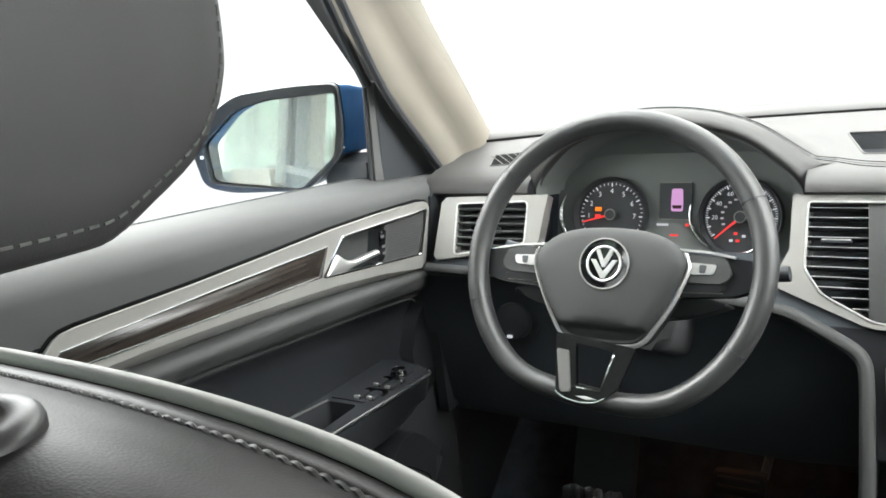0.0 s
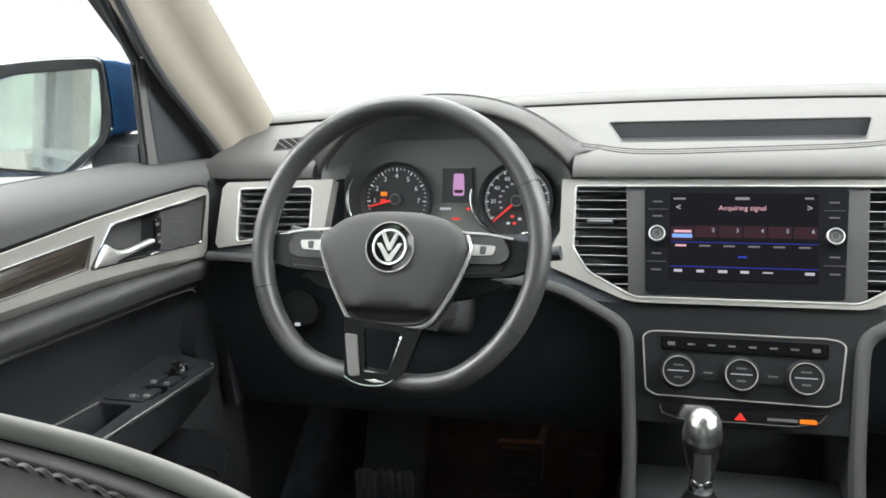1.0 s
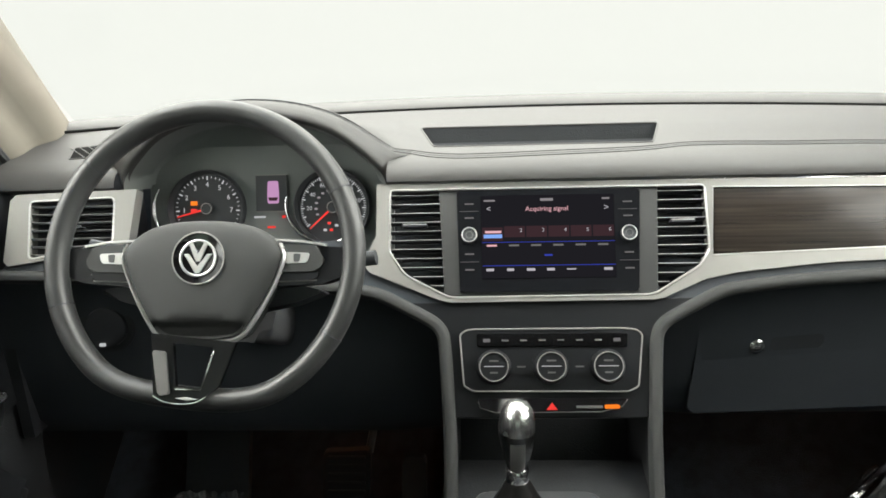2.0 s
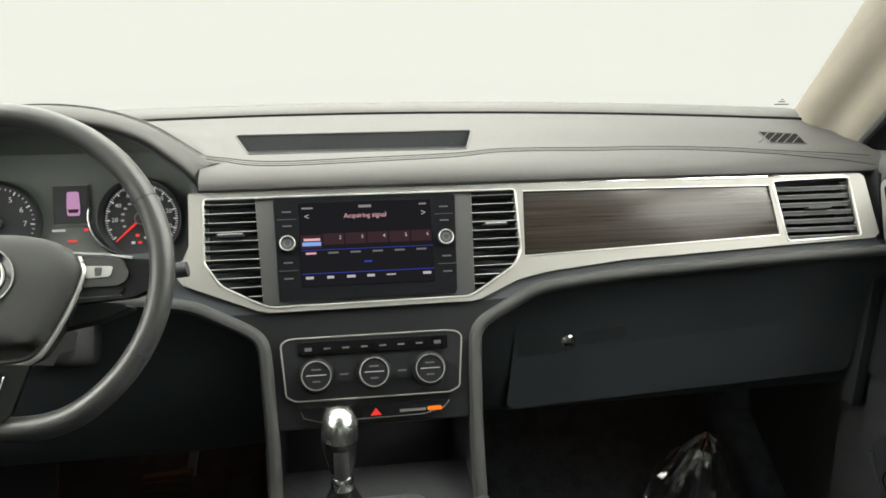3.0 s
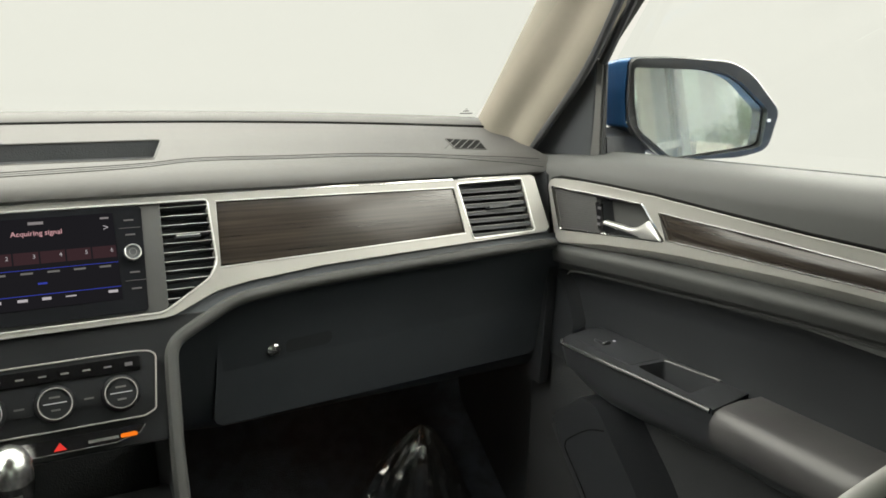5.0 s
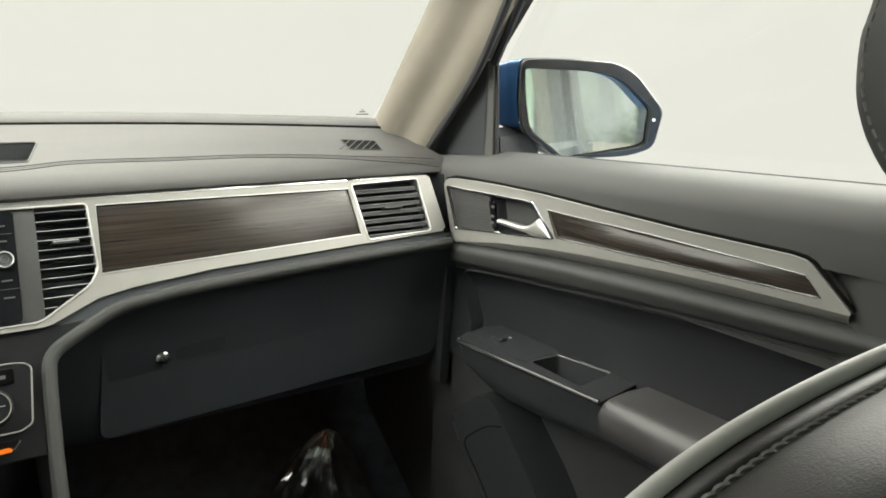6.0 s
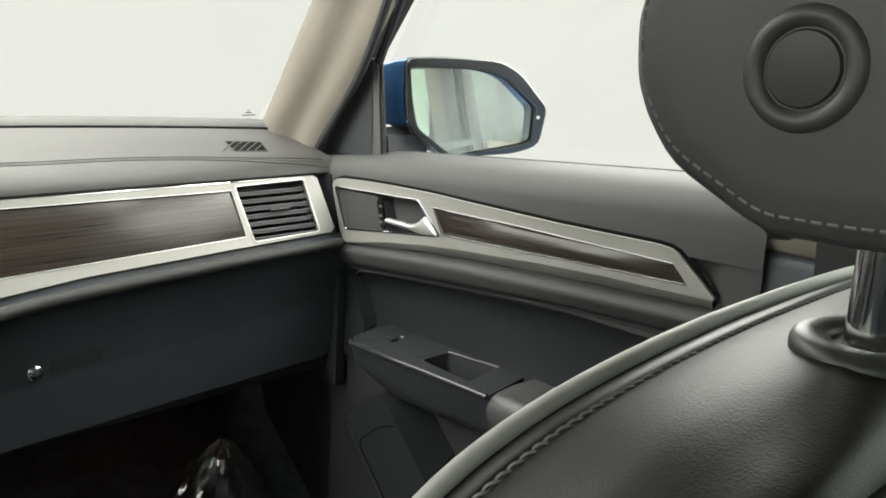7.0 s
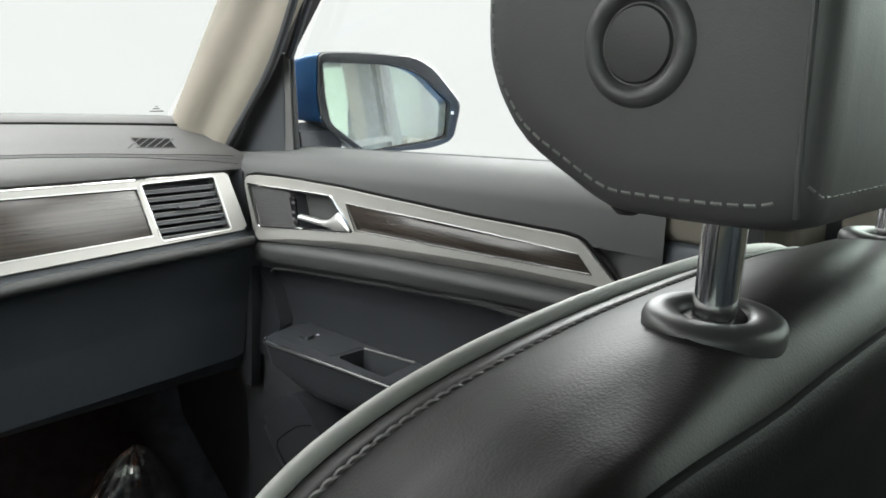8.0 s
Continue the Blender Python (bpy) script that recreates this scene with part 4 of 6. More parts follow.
# ---- centre stack ----
def centre_stack():
    part("centre_panel", prism([(-0.215, -0.146), (-0.155, -0.175), (-0.128, -0.21), (-0.124, -0.297), (0.124, -0.297), (0.130, -0.21), (0.155, -0.175), (0.215, -0.142)], -0.06, -0.0035, on_dash, 0.002), M_STACK, dash, "black centre stack panel")
    frame_poly = rounded([(-0.1175, -0.1890), (-0.1125, -0.2555), (-0.1005, -0.2622), (0.0985, -0.2630), (0.1115, -0.2565), (0.1188, -0.1900), (0.1120, -0.1842), (0.0960, -0.1822), (-0.0980, -0.1822), (-0.1095, -0.1832)], 0.004, 3)
    cp = part("climate_panel", prism(frame_poly, -0.006, 0.003, on_dash, 0.0015), M_STACK, dash, "dark grey climate control panel with three dials")
    part("panel_chrome_frame", tube([on_dash(u, v, 0.0032) for u, v in frame_poly], 0.0011, True, 6), M_SILVER, cp)
    part("button_strip", prism(rounded([(-0.0955, -0.1880), (-0.0945, -0.2050), (0.0985, -0.2065), (0.0995, -0.1885)], 0.002), 0.002, 0.0048, on_dash, 0.0008), M_INKY, cp)
    for i in range(8):
        u0 = -0.094 + i * 0.0240
        key = part("climate_key", prism(rounded([(u0, -0.1895), (u0, -0.2035), (u0 + 0.0228, -0.2040), (u0 + 0.0228, -0.1898)], 0.0015), 0.0045, 0.0056, on_dash, 0.0005), M_INKY, cp)
        part("key_symbol", bar(u0 + 0.007, u0 + 0.016, -0.197, 0.0045 if i in (0, 7) else 0.0022, on_dash, 0.0064), M_CAPTION if i in (0, 7) else M_GREY, key, smooth=0)
    for u in (-0.0735, 0.0, 0.0725):
        d = part("climate_dial", lathe([(0.0225, 0.0), (0.0225, 0.004), (0.021, 0.006), (0.0208, 0.013), (0.0195, 0.0155), (0.0175, 0.0160), (0.0168, 0.0145), (0.0, 0.0145)], lambda a, b, c: on_dash(a, b, c + 0.002), 32, cu=u, cv=-0.231), M_STACK, cp, "dark climate dial")
        part("dial_ring", tube([on_dash(u + 0.0183 * math.cos(a * math.pi / 16), -0.231 + 0.0183 * math.sin(a * math.pi / 16), 0.0178) for a in range(32)], 0.0007, True, 6), M_SILVER, d)
        part("dial_bar", bar(u - 0.0125, u + 0.0125, -0.2305, 0.0011, on_dash, 0.0172), M_TICK, d, smooth=0)
        part("dial_caption", bar(u - 0.006, u + 0.006, -0.2235, 0.0022, on_dash, 0.0172), M_GREY, d, smooth=0)
        part("dial_caption", bar(u - 0.005, u + 0.005, -0.2385, 0.0022, on_dash, 0.0172), M_GREY, d, smooth=0)
    for u in (-0.0375, 0.0375):
        k = part("dial_key", prism(rounded([(u - 0.0155, -0.2215), (u - 0.0155, -0.2405), (u + 0.0155, -0.2405), (u + 0.0155, -0.2215)], 0.0015), 0.002, 0.0052, on_dash, 0.0008), M_STACK, cp)
        part("key_symbol", bar(u - 0.006, u + 0.005, -0.231, 0.0022, on_dash, 0.0056), M_GREY, k, smooth=0)
    hs = part("switch_strip", prism(rounded([(-0.0955, -0.2715), (-0.0925, -0.2840), (-0.072, -0.2902), (0.062, -0.2892), (0.0905, -0.2822), (0.0975, -0.2720)], 0.003), -0.003, 0.004, on_dash, 0.0015), M_PIANO, dash, "gloss black switch strip with hazard key")
    part("strip_edge", tube([on_dash(u, v, 0.0035) for u, v in ((-0.0945, -0.275), (-0.0915, -0.2835), (-0.072, -0.2895), (0.062, -0.2885), (0.0895, -0.2815), (0.0965, -0.273))], 0.0008, n=6), M_GREY, hs)
    part("hazard_triangle", prism([(-0.0070, -0.2860), (0.0075, -0.2860), (0.0003, -0.2765)], 0.0035, 0.0046, on_dash), M_RED, hs, smooth=0)
    part("warning_lamp", prism(rounded([(0.0671, -0.2845), (0.0860, -0.2845), (0.0868, -0.2815), (0.0840, -0.2790), (0.0671, -0.2795)], 0.002), 0.0035, 0.0046, on_dash), M_ORANGE, hs, smooth=0)
    part("lamp_caption", bar(0.031, 0.065, -0.2822, 0.0035, on_dash, 0.0046), M_GREY, hs, smooth=0)
    # raised rails that run from the fascia down both sides of the stack
    for side in (-1, 1):
        pts = [(side * 0.76, -0.104), (side * 0.60, -0.108), (side * 0.36, -0.119), (side * 0.262, -0.128), (side * 0.225, -0.135), (side * 0.195, -0.149), (side * 0.168, -0.163), (side * 0.149, -0.175), (side * 0.1395, -0.190), (side * 0.1365, -0.215), (side * 0.1345, -0.25), (side * 0.131, -0.33), (side * 0.1305, -0.45)]
        line = curve([on_dash(u, v, -0.004) for u, v in pts], 6)
        part("edge_rail", sweep(line, [(-0.009, -0.006), (-0.0085, 0.003), (-0.005, 0.0075), (0.0, 0.009), (0.005, 0.0075), (0.0085, 0.002), (0.009, -0.006)], hint=(0, -CF, SF)), M_PAD, dash, "satin charcoal edge rail")
    # opening under the strip
    part("cubby_back", block(-0.13, 0.13, -0.44, -0.26, -0.20, -0.18, fn=on_dash), M_MAT, dash)
    for side in (-1, 1):
        part("cubby_side", block(side * 0.124, side * 0.138, -0.46, -0.28, -0.20, -0.006, fn=on_dash), M_MAT, dash)
    part("socket", lathe([(0.014, -0.003), (0.014, 0.002), (0.011, 0.003), (0.010, -0.001), (0.0, -0.001)], lambda a, b, c: on_dash(a, b, c - 0.178), 20, cu=0.01, cv=-0.40), M_PIANO, dash)


centre_stack()


# ---- lower dashboard ----
def lower_dash():
    def row(x, pts):
        return [(x, y, z) for y, z in pts]
    right = [(1.075, 0.715), (1.070, 0.700), (1.078, 0.672), (1.092, 0.642), (1.100, 0.60), (1.110, 0.53), (1.128, 0.470), (1.145, 0.455), (1.30, 0.47), (1.60, 0.52)]
    xs = [0.128, 0.16, 0.22, 0.35, 0.5, 0.65, 0.80]
    part("passenger_knee_panel", grid([[(x, y + (0.0 if x > 0.2 else (0.2 - x) * 0.3), z + 0.012 * (x - 0.2)) for y, z in right] for x in xs]), M_DARK, dash, "dark grained lower panel")
    gb = part("glove_box_door", prism(rounded([(0.205, 0.470), (0.215, 0.632), (0.46, 0.645), (0.765, 0.652), (0.768, 0.496)], 0.012), 0.0, 0.006, lambda x, z, w: Vector((x, 1.113 - w - (z - 0.55) * 0.12, z)), 0.003, 3), M_DARK, dash, "dark grained glove box door")
    part("glove_box_lock", lathe([(0.0105, 0.0), (0.0105, 0.004), (0.008, 0.006), (0.0, 0.006)], lambda a, b, c: Vector((a, 1.105 - c, b)), 20, cu=0.294, cv=0.580), M_CHROME, gb, "silver lock barrel")
    part("key_slot", prism([(0.290, 0.579), (0.298, 0.579), (0.298, 0.5812), (0.290, 0.5812)], 0.0, 0.0066, lambda x, z, w: Vector((x, 1.105 - w, z))), M_BLACK, gb, smooth=0)
    part("handle_recess", prism(rounded([(0.312, 0.5725), (0.312, 0.594), (0.384, 0.600), (0.384, 0.5785)], 0.006), -0.004, 0.0008, lambda x, z, w: Vector((x, 1.1035 - w - (z - 0.58) * 0.12, z)), 0.001), M_BLACK, gb)
    left = [(1.075, 0.715), (1.070, 0.700), (1.080, 0.672), (1.085, 0.64), (1.095, 0.56), (1.12, 0.46), (1.15, 0.425), (1.30, 0.44), (1.60, 0.5)]
    part("driver_knee_panel", grid([[(-x, y + (0.0 if x > 0.2 else (0.2 - x) * 0.3), z) for y, z in left] for x in xs]), M_DARK, dash, "dark grained knee panel")
    # light switch
    sw = part("light_switch", lathe([(0.040, 0.0), (0.040, 0.002), (0.037, 0.003), (0.030, 0.003), (0.029, 0.008), (0.027, 0.009), (0.0, 0.009)], lambda a, b, c: Vector((a, 1.088 - c, b)), 28, cu=-0.625, cv=0.625), M_ARM, dash, "round black light switch")
    part("switch_mark", prism([(-0.636, 0.598), (-0.628, 0.598), (-0.628, 0.602), (-0.636, 0.602)], 0.0, 0.0125, lambda x, z, w: Vector((x, 1.088 - w, z))), M_TICK, sw, smooth=0)
    part("bulkhead_lining", block(-0.84, 0.84, 1.58, 1.62, 0.1, 0.84), M_CARPET, dash)
    for s in (-1, 1):
        part("dash_end_cap", prism([(1.10, 0.44), (1.085, 0.70), (1.11, 0.815), (1.20, 0.85), (1.40, 0.865), (1.58, 0.86), (1.58, 0.44)], 0.0, 0.02, lambda y, z, w: Vector((s * (0.772 + w), y, z)), 0.004), M_ARM, dash)


lower_dash()


# ---- instruments ----
def instruments():
    ic = thing("instrument_cluster", (-0.4, 1.18, 0.70), "black instrument cluster with two lit gauges and a small display", "instrument cluster")
    part("backplate", prism(rounded([(-0.185, -0.085), (0.178, -0.085), (0.178, 0.062), (0.11, 0.085), (-0.11, 0.085), (-0.185, 0.062)], 0.02), -0.03, -0.004, on_gauge, 0.002), M_LINER, ic)

    def gauge(name, cu, cv, labels, sweep_deg, needle_deg, crescent):
        g = part(name, lathe([(0.057, -0.006), (0.057, 0.010), (0.055, 0.014), (0.053, 0.006), (0.0515, 0.0), (0.0, 0.0)], on_gauge, 40, cu=cu, cv=cv), M_DIAL, ic, "round black gauge")
        bu, bv, ra, rb, a0, a1 = crescent
        arc = [on_gauge(bu + ra * math.cos(radians(a)), bv + rb * math.sin(radians(a)), 0.001) for a in range(a0, a1, 5)]
        k = len(arc) - 1
        part("chrome_bezel", sweep(arc, circle(0.0034, n=10), hint=on_gauge(0, 0, 1) - on_gauge(0, 0, 0), scale=[0.35 + 0.65 * math.sin(math.pi * i / k) for i in range(k + 1)]), M_CHROME, g)
        bm = bmesh.new()
        n = (len(labels) - 1) * 4
        for i in range(n + 1):
            a = radians(sweep_deg[0] + (sweep_deg[1] - sweep_deg[0]) * i / n)
            r0 = 0.0425 if i % 4 == 0 else 0.045
            d, q = Vector((math.cos(a), math.sin(a))), Vector((-math.sin(a), math.cos(a)))
            k = 0.0009 if i % 4 == 0 else 0.0005
            pts = [d * r0 - q * k, d * 0.048 - q * k, d * 0.048 + q * k, d * r0 + q * k]
            prism([(cu + p.x, cv + p.y) for p in pts], 0.0004, 0.0009, on_gauge, bm=bm)
        part("tick_marks", bm, M_TICK, g, smooth=0)
        for i, t in enumerate(labels):
            if not t:
                continue
            a = radians(sweep_deg[0] + (sweep_deg[1] - sweep_deg[0]) * i / (len(labels) - 1))
            part("numeral", lettering(t, 0.0085 if len(labels) > 10 else 0.0105, on_gauge, cu + 0.0355 * math.cos(a), cv + 0.0355 * math.sin(a), 0.0009), M_TICK, g, smooth=0)
        a = radians(needle_deg)
        d, q = Vector((math.cos(a), math.sin(a))), Vector((-math.sin(a), math.cos(a)))
        pts = [d * 0.006 - q * 0.0016, d * 0.046 - q * 0.0007, d * 0.046 + q * 0.0007, d * 0.006 + q * 0.0016]
        part("needle", prism([(cu + p.x, cv + p.y) for p in pts], 0.004, 0.0052, on_gauge), M_RED, g, smooth=0)
        hub = part("hub", lathe([(0.0085, 0.0), (0.0085, 0.006), (0.0075, 0.008), (0.0, 0.008)], on_gauge, 20, cu=cu, cv=cv), M_DIAL, g)
        part("hub_ring", tube([on_gauge(cu + 0.0078 * math.cos(b * math.pi / 10), cv + 0.0078 * math.sin(b * math.pi / 10), 0.0078) for b in range(20)], 0.0009, True, 6), M_SILVER, hub)
        if len(labels) > 10:
            for b in range(13):
                c = radians(sweep_deg[0] + (sweep_deg[1] - sweep_deg[0]) * (b + 0.6) / 13)
                u, v = cu + 0.0255 * math.cos(c), cv + 0.0255 * math.sin(c)
                part("inner_numeral", bar(u - 0.0022, u + 0.0022, v, 0.0026, on_gauge, 0.0009), M_STATUS, g, smooth=0)
        return g

    tg = gauge("tachometer", -0.097, -0.006, ["", "1", "2", "3", "4", "5", "6", "7", ""], (215, -35), 195, (-0.104, -0.006, 0.074, 0.064, 152, 232))
    part("warning_symbol", bar(-0.1225, -0.1125, 0.0022, 0.0062, on_gauge, 0.001), M_ORANGE, tg, smooth=0)
    part("warning_symbol", bar(-0.1225, -0.1135, -0.0085, 0.0055, on_gauge, 0.001), M_RED, tg, smooth=0)
    part("warning_symbol", bar(-0.106, -0.098, -0.030, 0.003, on_gauge, 0.001), M_RED, tg, smooth=0)
    sg = gauge("speedometer", 0.090, -0.007, ["", "", "20", "", "40", "", "60", "", "80", "", "100", "", "120", "", "140", ""], (215, -35), 222, (0.081, -0.002, 0.0612, 0.0565, 168, 318))
    for u, v, m in ((0.0835, -0.030, M_RED), (0.0945, -0.0335, M_TICK), (0.0865, -0.040, M_RED), (0.0775, -0.040, M_TICK)):
        part("warning_symbol", bar(u - 0.0025, u + 0.0025, v, 0.0035, on_gauge, 0.001), m, sg, smooth=0)
    lcd = part("trip_display", prism([(-0.0245, -0.0115), (0.0215, -0.0115), (0.0215, 0.0418), (-0.0245, 0.0418)], -0.004, 0.0005, on_gauge), M_DIAL, ic, "small lit trip display")
    for v in (-0.0115, 0.0418):
        part("display_line", bar(-0.0245, 0.0215, v, 0.0012, on_gauge, 0.001), M_SILVER, lcd, smooth=0)
    for u in (-0.0242, 0.0212):
        part("display_line", bar(u - 0.0003, u + 0.0003, 0.01515, 0.0521, on_gauge, 0.001), M_GREY, lcd, smooth=0)
    carp = rounded([(-0.007, 0.000), (0.0095, 0.000), (0.0100, 0.012), (0.009, 0.033), (-0.0065, 0.033), (-0.0075, 0.012)], 0.003)
    part("car_symbol", prism(carp, 0.0005, 0.0012, on_gauge), M_LILAC, lcd, smooth=0)
    part("car_symbol_window", prism([(-0.0045, 0.004), (0.007, 0.004), (0.0085, 0.009), (-0.006, 0.009)], 0.0011, 0.0016, on_gauge), M_TILE, lcd, smooth=0)
    part("display_caption", bar(-0.0275, -0.0105, -0.0195, 0.003, on_gauge, 0.0008), M_TICK, ic, smooth=0)
    part("warning_symbol", bar(0.014, 0.019, -0.0195, 0.004, on_gauge, 0.0008), M_RED, ic, smooth=0)
    part("warning_symbol", bar(-0.008, 0.004, -0.0345, 0.003, on_gauge, 0.0008), M_RED, ic, smooth=0)


instruments()


# ---- steering wheel ----
def steering_wheel():
    sw = thing("steering_wheel", (-0.402, 0.905, 0.775), "black leather steering wheel with silver spokes", "steering wheel")
    R = 0.1715
    ring = []
    for i in range(96):
        a = 2 * math.pi * i / 96
        x, y = R * math.cos(a), R * math.sin(a)
        if y < -0.135:
            y = -0.135 - 0.0265 * math.tanh((-0.135 - y) / 0.030)
        ring.append(on_wheel(x, y, 0.012))
    axis = on_wheel(0, 0, 1) - on_wheel(0, 0, 0)
    part("rim", sweep(ring, circle(0.0132, 0.0155, 14), True, hint=axis), M_RIM, sw, "black leather rim")
    for a in (32, 148, 205, 335):
        d = radians(a)
        c = on_wheel(R * math.cos(d), R * math.sin(d), 0.012)
        out = (on_wheel(math.cos(d), math.sin(d), 0) - on_wheel(0, 0, 0))
        ring2 = [c + out * (0.0133 * math.cos(t * math.pi / 8)) + axis * (0.0156 * math.sin(t * math.pi / 8)) for t in range(16)]
        part("rim_seam", tube(ring2, 0.0008, True, 5, hint=on_wheel(-math.sin(d), math.cos(d), 0) - on_wheel(0, 0, 0)), M_BLACK, sw)
    # airbag cover
    half = [(0.0, 0.0415), (0.035, 0.0395), (0.063, 0.032), (0.082, 0.019), (0.0905, 0.006), (0.089, -0.010), (0.074, -0.045), (0.056, -0.076), (0.047, -0.087), (0.034, -0.0925), (0.0, -0.0945)]
    loop = half + [(-a, b) for a, b in reversed(half[1:-1])]
    loop = [(p.x, p.y) for p in curve([(a, b, 0) for a, b in loop], 3, True)][::-1]
    rows = []
    def chin(b, h, k):
        # the face breaks off above the lower edge
        f = min(1.0, max(0.0, (-0.0735 - b) / 0.005))
        return h - (0.009 * f * f * (3 - 2 * f) if k < 0.96 else 0.0)
    for k, h in ((1.0, -0.02), (1.0, 0.010), (0.99, 0.0155), (0.97, 0.0195), (0.93, 0.0240), (0.88, 0.0265), (0.84, 0.0278), (0.81, 0.0285), (0.78, 0.0290), (0.74, 0.0296), (0.6, 0.0312), (0.4, 0.0325), (0.12, 0.0335)):
        rows.append([on_hub(a * k, -0.02 * (1 - k) + b * k, chin(-0.02 * (1 - k) + b * k, h, k)) for a, b in loop])
    bm = grid(rows, closed=True)
    bm.verts.ensure_lookup_table()
    bm.faces.new([bm.verts[i] for i in range(len(bm.verts) - len(loop), len(bm.verts))])
    pad = part("airbag_cover", bm, M_PAD, sw, "charcoal airbag cover", smooth=60)
    low = [p for p in loop if p[1] < 0.018]
    low.sort(key=lambda p: math.atan2(p[0], -(p[1] - 0.2)))
    part("silver_edge", sweep([on_hub(a * 1.015, b * 1.015, 0.013) for a, b in low], [(-0.0022, -0.004), (-0.0022, 0.003), (0.0, 0.005), (0.0022, 0.003), (0.0022, -0.004)], hint=axis), M_BRIGHT, pad, "bright silver edge")
    eu, ev = 0.0015, -0.0042
    part("emblem_disc", lathe([(0.0298, 0.026), (0.0298, 0.0338), (0.0288, 0.0346), (0.0272, 0.0338), (0.0, 0.0338)], on_hub, 40, cu=eu, cv=ev), M_PIANO, pad, "gloss black emblem disc")
    turn = [(math.cos(a * math.pi / 20), math.sin(a * math.pi / 20)) for a in range(40)]
    em = part("emblem_ring", tube([on_hub(eu + 0.0196 * x, ev + 0.0196 * y, 0.0348) for x, y in turn], 0.0015, True, 8, hint=axis), M_BRIGHT, pad, "silver emblem ring")
    part("emblem_rim", tube([on_hub(eu + 0.0290 * x, ev + 0.0290 * y, 0.0344) for x, y in turn], 0.0008, True, 6, hint=axis), M_SILVER, pad)
    for dy, sc, th in ((0.0065, 0.62, 0.0050), (-0.0065, 0.86, 0.0058)):
        poly = [(-0.0185 * sc, dy + 0.011), (-0.0185 * sc + th, dy + 0.011), (0.0, dy - 0.0035), (0.0185 * sc - th, dy + 0.011), (0.0185 * sc, dy + 0.011), (0.0022, dy - 0.0105), (-0.0022, dy - 0.0105)]
        part("emblem_chevron", prism([(a + eu, b + ev) for a, b in poly[::-1]], 0.0335, 0.0358, on_hub, 0.0006), M_BRIGHT, em)
    part("cover_mark", bar(-0.017, 0.017, -0.046, 0.0025, on_hub, 0.0318), M_DARK, pad, smooth=0)
    # side spokes with key pads
    for s in (-1, 1):
        sp = prism(rounded([(s * 0.080, 0.017), (s * 0.166, 0.010), (s * 0.168, -0.018), (s * 0.140, -0.029), (s * 0.076, -0.034)][::s], 0.006), -0.012, 0.0085, on_hub, 0.004, 3)
        spoke = part("spoke", sp, M_STACK, sw, "black side spoke")
        part("spoke_silver", sweep([on_hub(s * 0.079, 0.0195, 0.0105), on_hub(s * 0.112, 0.0175, 0.0105), on_hub(s * 0.140, 0.0130, 0.0105)], [(-0.0014, -0.003), (-0.0012, 0.002), (0.0012, 0.002), (0.0014, -0.003)], hint=axis), M_BRIGHT, spoke)
        key = part("key_pad", prism(rounded([(s * 0.083, 0.0145), (s * 0.130, 0.0125), (s * 0.1385, -0.0055), (s * 0.1300, -0.0165), (s * 0.0870, -0.0175)][::s], 0.004), 0.006, 0.0125, on_hub, 0.0015), M_PAD, spoke, "charcoal key pad")
        fr = rounded([(s * 0.0915, 0.0052), (s * 0.1215, 0.0040), (s * 0.1185, -0.0070), (s * 0.0935, -0.0080)][::s], 0.003)
        part("key_frame", prism(fr, 0.0115, 0.0138, on_hub, 0.0008), M_BRIGHT, key, "bright silver key frame")
        part("rocker_key", prism(rounded([(s * 0.1030, 0.0032), (s * 0.1110, 0.0028), (s * 0.1095, -0.0058), (s * 0.1035, -0.0062)][::s], 0.0015), 0.0130, 0.0146, on_hub, 0.0006), M_SLAT, key)
        part("lower_key", prism(rounded([(s * 0.0860, -0.0195), (s * 0.1330, -0.0180), (s * 0.1290, -0.0258), (s * 0.0850, -0.0275)][::s], 0.003), 0.006, 0.0105, on_hub, 0.0015), M_STACK, spoke)
        part("lower_key_edge", tube([on_hub(s * 0.0860, -0.0280, 0.0085), on_hub(s * 0.1290, -0.0263, 0.0085)], 0.0008, n=6), M_SILVER, spoke)
        part("paddle_shroud", prism(rounded([(s * 0.05, -0.02), (s * 0.135, -0.036), (s * 0.10, -0.05), (s * 0.05, -0.06)][::s], 0.008), -0.05, -0.014, on_hub, 0.004), M_BLACK, spoke)
    # lower double spoke, which laps over the rim
    def lower(a, b, c=0.0):
        return on_wheel(a - 0.002, b - 0.003, c + 0.024 + 0.0055 * min(1, max(0, (-0.09 - b) / 0.06)))

    low = part("lower_spoke", plate([(-0.040, -0.088), (0.056, -0.088), (0.046, -0.136), (0.034, -0.149), (0.022, -0.1565), (0.003, -0.160), (-0.014, -0.1585), (-0.025, -0.154)][::-1], [[(-0.014, -0.096), (0.032, -0.096), (0.026, -0.142), (-0.002, -0.142)]], -0.008, 0.0, lower), M_INKY, sw, "black lower spoke with silver inlay")
    part("silver_inlay", prism(rounded([(-0.034, -0.106), (-0.019, -0.106), (-0.006, -0.151), (-0.018, -0.154)][::-1], 0.003), -0.002, 0.004, lower, 0.002), M_INLAY, low)
    part("inlay_edge", tube([lower(0.034, -0.100, 0.0005), lower(0.030, -0.122, 0.0005), lower(0.027, -0.143, 0.0005), lower(-0.001, -0.145, 0.0005)], 0.0010, n=6), M_CHROME, low)
